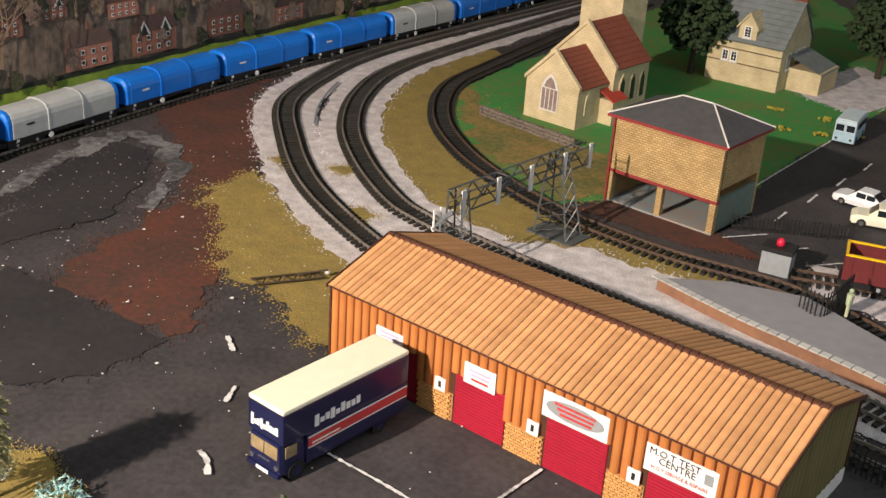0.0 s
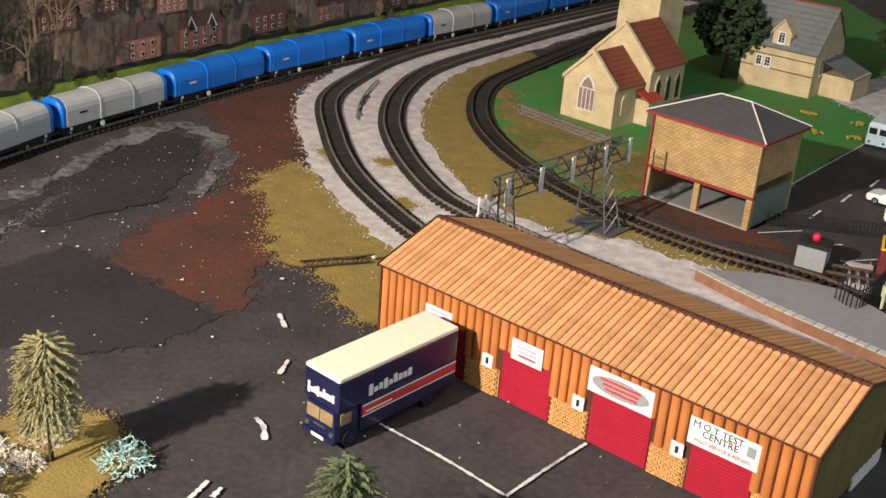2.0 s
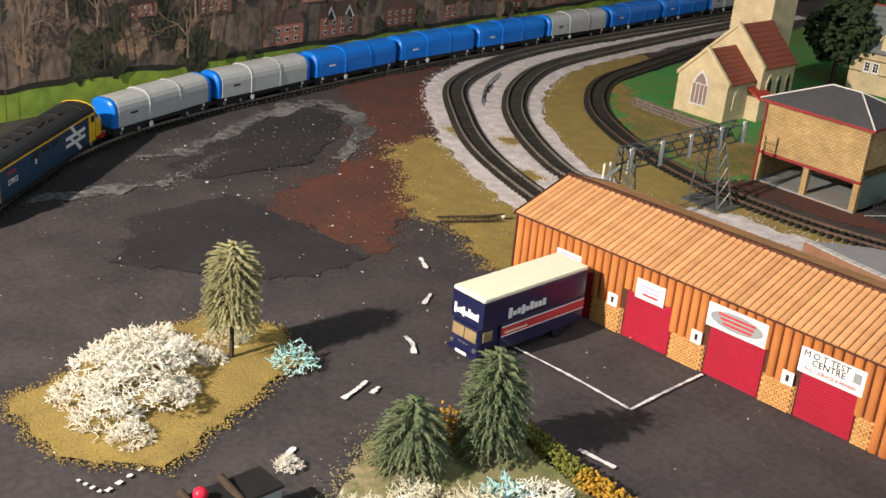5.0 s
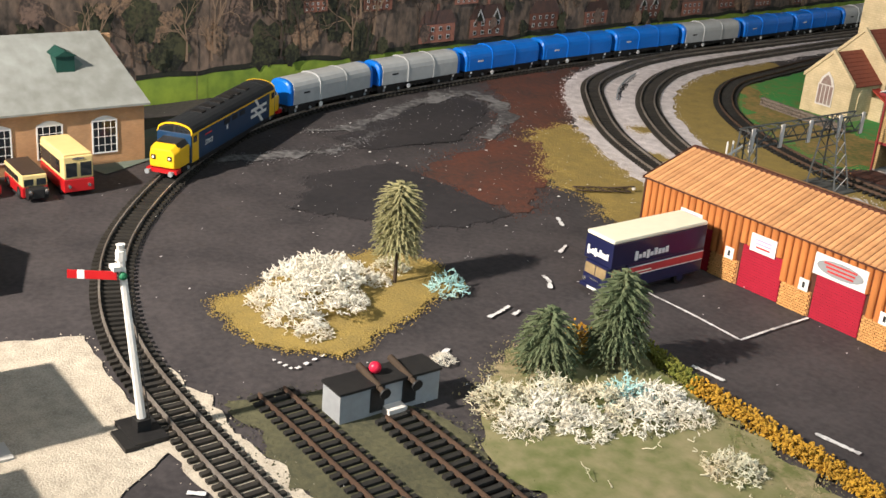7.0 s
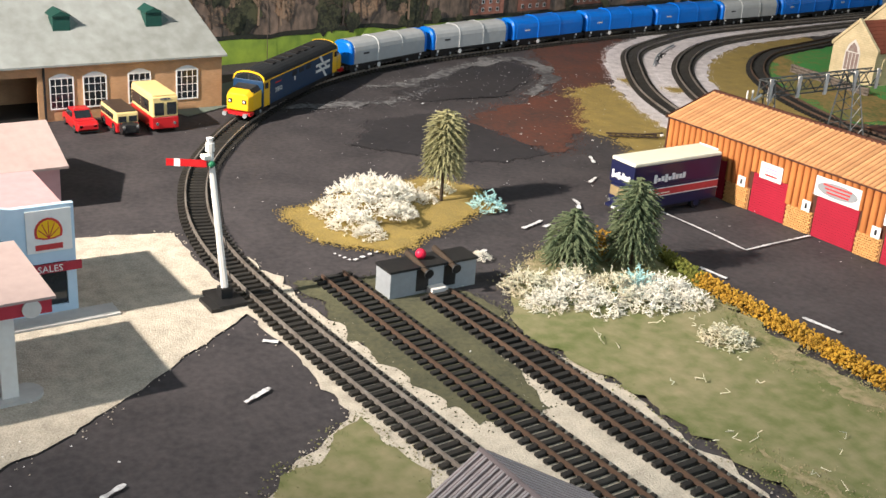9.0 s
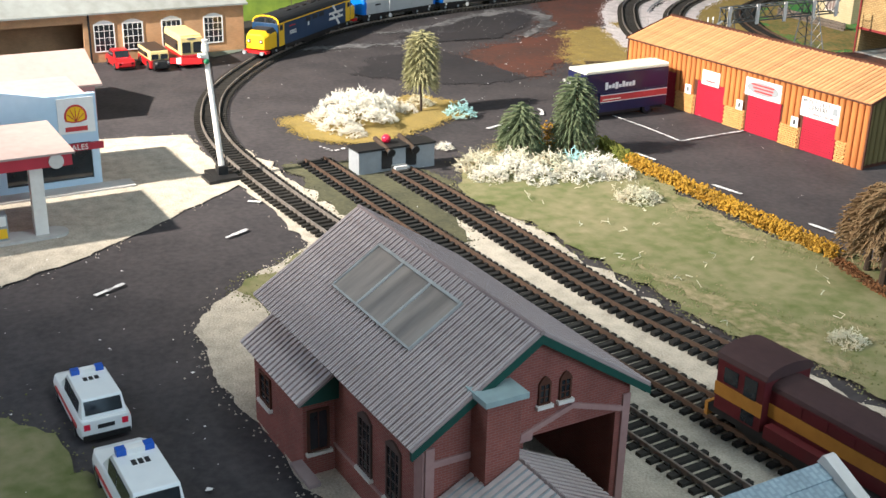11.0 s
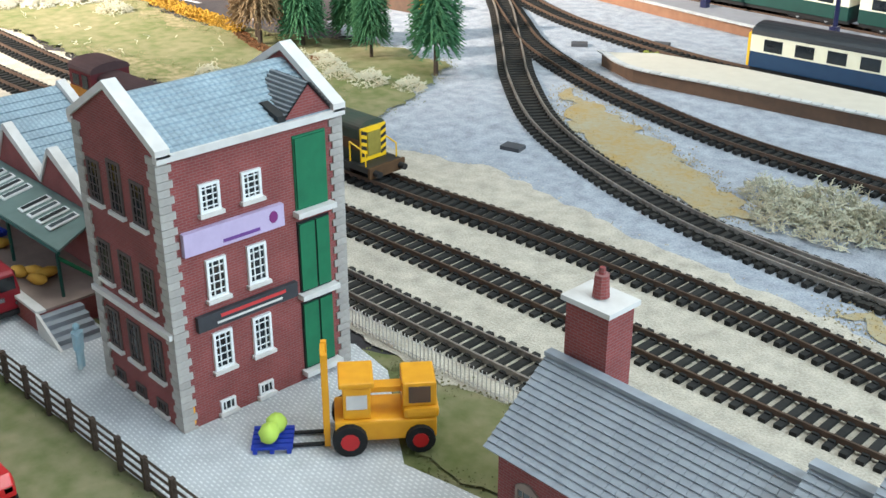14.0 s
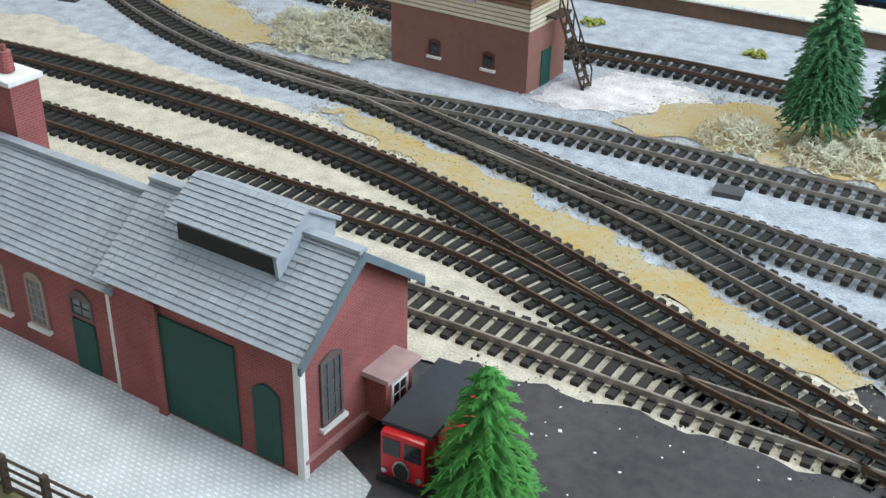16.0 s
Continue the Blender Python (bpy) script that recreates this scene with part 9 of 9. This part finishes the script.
for a, b in zip(loose, loose[1:]):
    lr.rod((a.x, a.y, 0.004), (b.x, b.y, 0.004), 0.0013, None, 5)
tagged(lr.put("loose_rail", GREY_BOX), "loose grey rail lying on the ballast", "rail")
for x, y, t in ((0.429, 0.318, 15), (0.278, 0.565, 40), (0.951, 0.296, 10), (0.33, 0.62, 20)):
    ob = Mesh().box(-0.0075, 0.0075, -0.0055, 0.0055, 0, 0.0030).put("cable_cover", mat("cover_grey", (0.07, 0.07, 0.075), None, 200, 0.8))
    ob.matrix_world = pose(x, y, 0.0006, 0, 0, t)
    tagged(ob, "dark grey cable cover lying on the gravel", "cover", "lineside covers")
for x, y in ((0.294, 0.738), (0.44, 0.733), (0.62, 0.742)):
    post = thing("platform_column", pose(x, y, 0.012), "dark blue platform canopy column", "column", "platform columns")
    Mesh().rod((0, 0, 0), (0, 0, 0.075), 0.0022, None, 10).put("shaft", NAVY, post)
    Mesh().box(-0.0035, 0.0035, -0.0035, 0.0035, 0, 0.008).put("plinth", NAVY, post)
hut = thing("lineside_hut", pose(0.055, 0.545, 0, 0, 0, 10), "small hut with a pink roof and yellow end", "hut")
Mesh().box(-0.030, 0.030, -0.014, 0.014, 0, 0.018).put("wall", BROWN_FACE, hut)
Mesh().box(0.0295, 0.0325, -0.013, 0.013, 0.004, 0.018).put("end_panel", YELLOW, hut)
Mesh().prism([(-0.018, 0.018), (0.018, 0.018), (0, 0.028)], -0.034, 0.034).put("roof", PINK_ROOF, hut)
shelf = thing("backboard", pose(0.35, 1.02, 0), "dark red board behind the far platform", "board")
Mesh().box(-0.2, 1.3, 0, 0.01, 0, 0.25).put("panel", mat("board_maroon", (0.10, 0.03, 0.035), (0.06, 0.035, 0.05), 12, 0.8), shelf)


# ---- planting ----
def conifer_meshes(h, r, material, seed, taper=0.4, dome=10, trunk=0.2, droop=0.8, rows=24):
    """A bottle-brush conifer: a trunk and drooping sprays of bristles that overlap like shingles."""
    rnd = random.Random(seed)
    t = Mesh().rod((0, 0, 0), (0, 0, h * 0.9), r * 0.10, r * 0.03, 6).data("trunk", BARK)
    m = Mesh()

    def spike(a, b, w):
        d = (b - a).normalized()
        s = d.cross(Vector((0.1, 0.2, 1))).normalized() * w
        u = d.cross(s)
        m.add([a + s, a - s * 0.5 + u * 0.86, a - s * 0.5 - u * 0.86, b], [(0, 1, 3), (1, 2, 3), (2, 0, 3)])

    for k in range(rows):
        p = k / (rows - 1)
        reach = r * (1 - taper * p) * (1 - p**dome) * (0.86 + 0.14 * min(1, p * 6)) + r * 0.06
        n = max(6, int(13 * reach / r))
        for i in range(n):
            a = 2 * math.pi * (i + 0.5 * (k % 2) + 0.3 * rnd.random()) / n
            ln = reach * rnd.uniform(0.90, 1.05)
            d = Vector((math.cos(a), math.sin(a), 0))
            side = Vector((-d.y, d.x, 0))
            z = h * (trunk + (1.0 - trunk) * p) + (0.45 * droop + 0.22) * r * (1 - p)
            a0 = d * ln * 0.10 + Vector((0, 0, z))
            sag = 1.15 - 1.35 * p * p
            a1 = d * ln * 0.80 + Vector((0, 0, z - ln * (0.12 + droop * 0.35) * sag))
            a2 = d * ln * rnd.uniform(0.96, 1.10) + Vector((0, 0, z - ln * (0.36 + droop * rnd.uniform(0.5, 0.9)) * sag))
            spike(a0, a1 + (a1 - a0) * 0.25, r * 0.070)
            spike(a1 - d * ln * 0.10, a2, r * 0.065)
            down = Vector((0, 0, -0.55))
            for j in range(9):
                q = 0.22 + 0.095 * j
                b0 = a0.lerp(a1, q / 0.8) if q < 0.8 else a1.lerp(a2, (q - 0.8) / 0.2)
                for s in (-1, 1):
                    spike(b0, b0 + (d * 0.65 + side * s * rnd.uniform(0.35, 0.62) + down * rnd.uniform(0.0, 0.9)) * r * 0.17, r * 0.026)
    return t, m.data("crown", material)


def tree(x, y, meshes, label, turn=0, s=1.0, category="conifer", z=0.0):
    ob = thing("tree", pose(x, y, z, 0, 0, turn), label, category)
    ob.scale = (s, s, s)
    for name, data in zip(("trunk", "crown"), meshes):
        o = new(name, data)
        o.parent = ob
    return ob


OLIVE = conifer_meshes(0.083, 0.0180, NEEDLE_TAN, 1, 0.08, 14, 0.30, 0.30, 18)
SPRUCE = conifer_meshes(0.072, 0.0210, NEEDLE, 2, 0.20, 9, 0.12, 0.30, 18)
SMALL = conifer_meshes(0.048, 0.0215, NEEDLE, 3, 0.02, 4.5, 0.10, 0.30, 12)
FIR = conifer_meshes(0.094, 0.0235, NEEDLE_DARK, 4, 0.48, 6, 0.16, 0.20, 28)
ROUND = conifer_meshes(0.079, 0.0190, NEEDLE_DARK, 5, 0.15, 6, 0.24, 0.25, 20)
BRIGHT = conifer_meshes(0.056, 0.0200, LEAF_GREEN, 6, 0.70, 9, 0.05, 0.30, 18)
tree(-0.447, 0.289, OLIVE, "olive bottle-brush conifer beside the white bushes")
tree(-0.283, 0.299, SMALL, "small dark green bottle-brush conifer", 30)
tree(-0.266, 0.345, SPRUCE, "tall dark green bottle-brush conifer", 70)
tree(0.105, 0.376, FIR, "tall deep green conifer on the bank", 20)
tree(0.128, 0.420, FIR, "tall deep green conifer on the bank", 100, 1.05)
tree(0.180, 0.396, ROUND, "rounded deep green conifer on the bank", 40, 0.95)
tree(0.258, 0.402, ROUND, "column-shaped deep green conifer on the bank", 120, 1.22)
tree(0.968, 0.382, FIR, "dark conifer by the signal box", 10, 0.95)
tree(1.012, 0.412, FIR, "dark conifer by the signal box", 60, 1.1)
tree(0.9700, 0.026, BRIGHT, "bright green conifer beside the red lorry", 15, 1.0)


def broadleaf(h, r, material, seed, trunk_h, n=520):
    """Trunk and limbs with a crown of many small leaf clumps."""
    rnd = random.Random(seed)
    t = Mesh().rod((0, 0, 0), (0, 0, trunk_h * 1.4), r * 0.09, r * 0.05, 7)
    c = Vector((0, 0, trunk_h + (h - trunk_h) * 0.5))
    for k in range(9):
        a = 0.7 * k
        t.rod((0, 0, trunk_h * (0.8 + 0.07 * k)), c + Vector((math.cos(a) * r * 0.7, math.sin(a) * r * 0.7, (rnd.random() - 0.3) * r)), r * 0.035, r * 0.012, 5)
    m = Mesh()
    for _ in range(n):
        d = Vector((rnd.gauss(0, 1), rnd.gauss(0, 1), rnd.gauss(0, 1))).normalized()
        q = rnd.uniform(0.55, 1.0) * (1 + 0.18 * noise.noise(d * 2.4 + Vector((seed, 0, 0))))
        p = c + Vector((d.x * r * q, d.y * r * q, d.z * (h - trunk_h) * 0.5 * q))
        m.ball(p, r * rnd.uniform(0.05, 0.11), r * rnd.uniform(0.04, 0.08), 5, 3, 0.9)
    return t.data("trunk", BARK), m.data("crown", material)


BROWN = conifer_meshes(0.076, 0.0270, LEAF_BROWN, 7, 0.05, 3.0, 0.36, 0.25, 15)
DARK = broadleaf(0.115, 0.050, LEAF_DARK, 8, 0.030, 700)
tree(0.076, 0.349, BROWN, "brown autumn tree with a bare trunk on the bank", 0, 1.0, "tree")
tree(0.052, 0.362, BROWN, "brown autumn tree with a bare trunk on the bank", 130, 0.85, "tree")
tree(-0.655, 1.42, DARK, "dark leafy tree behind the church", 0, 1.0, "tree")
tree(-0.475, 1.62, DARK, "dark leafy tree behind the villa", 50, 1.1, "tree")
tree(-0.45, 1.75, DARK, "dark leafy tree behind the villa", 150, 1.2, "tree")
tree(-0.73, 1.60, DARK, "dark leafy tree behind the church", 200, 1.0, "tree")


def lichen(material, seed, r=0.026, hgt=0.022, n=230, name="bush"):
    """A dense tangle of short, fine, branching twigs over a mound."""
    rnd, m = random.Random(seed), Mesh()
    for _ in range(n):
        a, q = rnd.uniform(0, 6.3), math.sqrt(rnd.random())
        top = hgt * 0.85 * (1 - q * q) * (0.8 + 0.5 * noise.noise((q * math.cos(a) * 3, q * math.sin(a) * 3, seed)))
        p = Vector((r * 0.82 * q * math.cos(a), r * 0.82 * q * math.sin(a), max(0.001, top * rnd.uniform(0.45, 1))))
        d = Vector((math.cos(a) * q + rnd.gauss(0, 0.6), math.sin(a) * q + rnd.gauss(0, 0.6), 0.3 + rnd.gauss(0, 0.5))).normalized()
        for step in range(3):
            ln = 0.0021 * rnd.uniform(0.7, 1.5)
            t = p + d * ln
            t.z = max(0.0008, t.z)
            m.rod(p, t, 0.00042, 0.00034, 3)
            for _ in range(2):
                e = (d + Vector((rnd.gauss(0, 0.9), rnd.gauss(0, 0.9), rnd.gauss(0, 0.7)))).normalized()
                s = t + e * ln * 0.8
                s.z = max(0.0008, s.z)
                m.rod(t, s, 0.00034, 0.00020, 3)
            p, d = t, (d + Vector((rnd.gauss(0, 0.8), rnd.gauss(0, 0.8), rnd.gauss(0, 0.6)))).normalized()
    return m.data(name, material)


WHITES = [lichen(BRANCH_WHITE, k) for k in (21, 22, 23)]
GREYS = [lichen(BRANCH_GREY, k) for k in (31, 32)]
BLUES = lichen(BRANCH_BLUE, 41, 0.016, 0.016, 80)


def bush(x, y, data, label, s=1.0, turn=0, z=0.0015):
    ob = new("bush", data)
    ob.matrix_world = pose(x, y, z, 0, 0, turn) @ Matrix.Diagonal((s, s, s, 1))
    return tagged(ob, label, "bush", "lichen bushes")


for k, (x, y, s) in enumerate(((-0.453, 0.186, 0.8), (-0.422, 0.188, 0.85), (-0.398, 0.190, 0.55), (-0.463, 0.208, 0.9), (-0.436, 0.210, 1.0), (-0.412, 0.222, 0.6), (-0.476, 0.233, 0.85), (-0.451, 0.236, 0.95), (-0.428, 0.241, 0.5), (-0.487, 0.258, 0.75), (-0.466, 0.262, 0.75), (-0.452, 0.276, 0.45))):
    bush(x, y, WHITES[k % 3], "creamy white lichen bush on the traffic island", s, 47 * k, 0.002 + (0.008 if 2 < k < 8 else 0))
bush(-0.470, 0.300, GREYS[0], "brownish lichen bush behind the conifer", 0.6, 20)
bush(-0.418, 0.318, BLUES, "blue-green lichen bush beside the conifer", 1.0)
for k, (x, y, s) in enumerate(((-0.258, 0.243, 0.9), (-0.232, 0.236, 0.7), (-0.237, 0.262, 0.95), (-0.213, 0.270, 0.8), (-0.225, 0.293, 1.0), (-0.203, 0.305, 0.9), (-0.212, 0.330, 0.95), (-0.190, 0.335, 0.7), (-0.250, 0.275, 0.9))):
    bush(x, y, WHITES[k % 3] if k % 4 else GREYS[k % 2], "white lichen bush below the conifers", s, 61 * k)
bush(-0.225, 0.318, BLUES, "blue-tinted lichen bush below the conifers", 1.2, 40)
for x, y, s in ((-0.134, 0.314, 0.75), (-0.325, 0.246, 0.35), (0.205, 0.338, 0.6), (0.175, 0.352, 0.55), (0.238, 0.345, 0.7), (0.155, 0.36, 0.5), (0.125, 0.262, 0.5), (0.272, 0.36, 0.6), (0.14, 0.345, 0.5), (0.93, 0.362, 0.9), (0.978, 0.362, 0.8), (1.0, 0.372, 0.9)):
    bush(x, y, GREYS[int(100 * x) % 2] if x > -0.2 else WHITES[0], "pale lichen bush on the grass", s, 300 * x)
for x, y, s in ((0.635, 0.345, 0.95), (0.662, 0.350, 1.05), (0.648, 0.368, 1.2), (0.622, 0.362, 0.9), (0.676, 0.366, 0.95), (0.600, 0.372, 0.7)):
    bush(x, y, GREYS[int(1000 * x) % 2], "grey-green lichen bush beside the signal box", s, 500 * x)
for k in range(17):
    y = 0.60 + 0.047 * k + (0.05 if k > 6 else 0)
    if 0.80 < y < 0.88:
        continue
    bush(board_x(y) + 0.022, y, WHITES[k % 3] if k % 2 else GREYS[k % 2], "white lichen bush along the backscene", 0.45 + 0.12 * (k % 3), 40 * k)
rnd = random.Random(9)
twigs = Mesh()
for _ in range(34):
    x, y = rnd.uniform(-0.24, 0.1), rnd.uniform(0.21, 0.33)
    p = Vector((x, y, 0.003))
    for _ in range(3):
        q = p + Vector((rnd.gauss(0, 0.0025), rnd.gauss(0, 0.0025), abs(rnd.gauss(0, 0.0012))))
        twigs.rod(p, q, 0.0003, 0.0002, 3)
        p = q
tagged(twigs.put("fallen_twigs", BRANCH_GREY), "stray lichen twigs on the grass bank", "twigs", kind="stuff")


def hedge(pts, half, height, material, label, seed):
    rnd, m = random.Random(seed), Mesh()
    line = smooth_line(pts, 0.0022)
    for p in line:
        for _ in range(26):
            y, z = rnd.uniform(-half, half), height * rnd.uniform(0.05, 1.0)
            m.ball((p.x + rnd.gauss(0, 0.0015), p.y + y, z), rnd.uniform(0.0007, 0.0013), None, 5, 3, 0.8)
    ob = m.put("hedge", material)
    return tagged(ob, label, "hedge")


hedge([(-0.215, 0.369), (-0.15, 0.366), (-0.08, 0.363), (-0.02, 0.361), (0.028, 0.359)], 0.0055, 0.0115, HEDGE_GOLD, "golden foam hedge along the road", 1)
hedge([(-0.270, 0.378), (-0.24, 0.373), (-0.213, 0.369)], 0.0055, 0.0110, HEDGE_GREEN, "olive green foam hedge along the road", 2)
hedge([(-0.297, 0.335), (-0.285, 0.338)], 0.007, 0.0220, HEDGE_GOLD, "golden shrub between the conifers", 3)
hedge([(0.03, 0.357), (0.07, 0.345), (0.12, 0.34), (0.16, 0.36)], 0.006, 0.004, mat("bracken", (0.20, 0.085, 0.03), (0.12, 0.06, 0.025), 300, 0.95), "russet bracken under the brown tree", 4)
for k, (x, y) in enumerate(((-0.50, 1.36), (-0.44, 1.37), (-0.42, 1.31), (-0.46, 1.29), (-0.39, 1.34), (0.345, 0.585), (0.47, 0.63), (0.77, 0.50), (0.89, 0.505))):
    tuft = Mesh()
    for _ in range(14):
        tuft.ball((rnd.gauss(0, 0.004), rnd.gauss(0, 0.004), 0.002), 0.0022, 0.0018, 5, 3, 0.8)
    ob = tuft.put("grass_clump", mat("clump_gold", (0.40, 0.34, 0.05), None, 300, 0.95) if k < 5 else mat("clump_olive", (0.26, 0.28, 0.05), None, 300, 0.95))
    ob.matrix_world = pose(x, y, 0.001)
    tagged(ob, "small clump of yellow-green scatter", "grass clump", "grass clumps")
for x, y in ((-0.74, 0.77), (-0.69, 0.80), (-0.60, 0.735)):
    patch("grass_tuft", [(x - 0.012, y - 0.006), (x + 0.012, y - 0.008), (x + 0.01, y + 0.008), (x - 0.01, y + 0.008)], 0.0018, TAN_SCATTER, "tan scatter tuft on the white ballast", 0.004, grains=60)
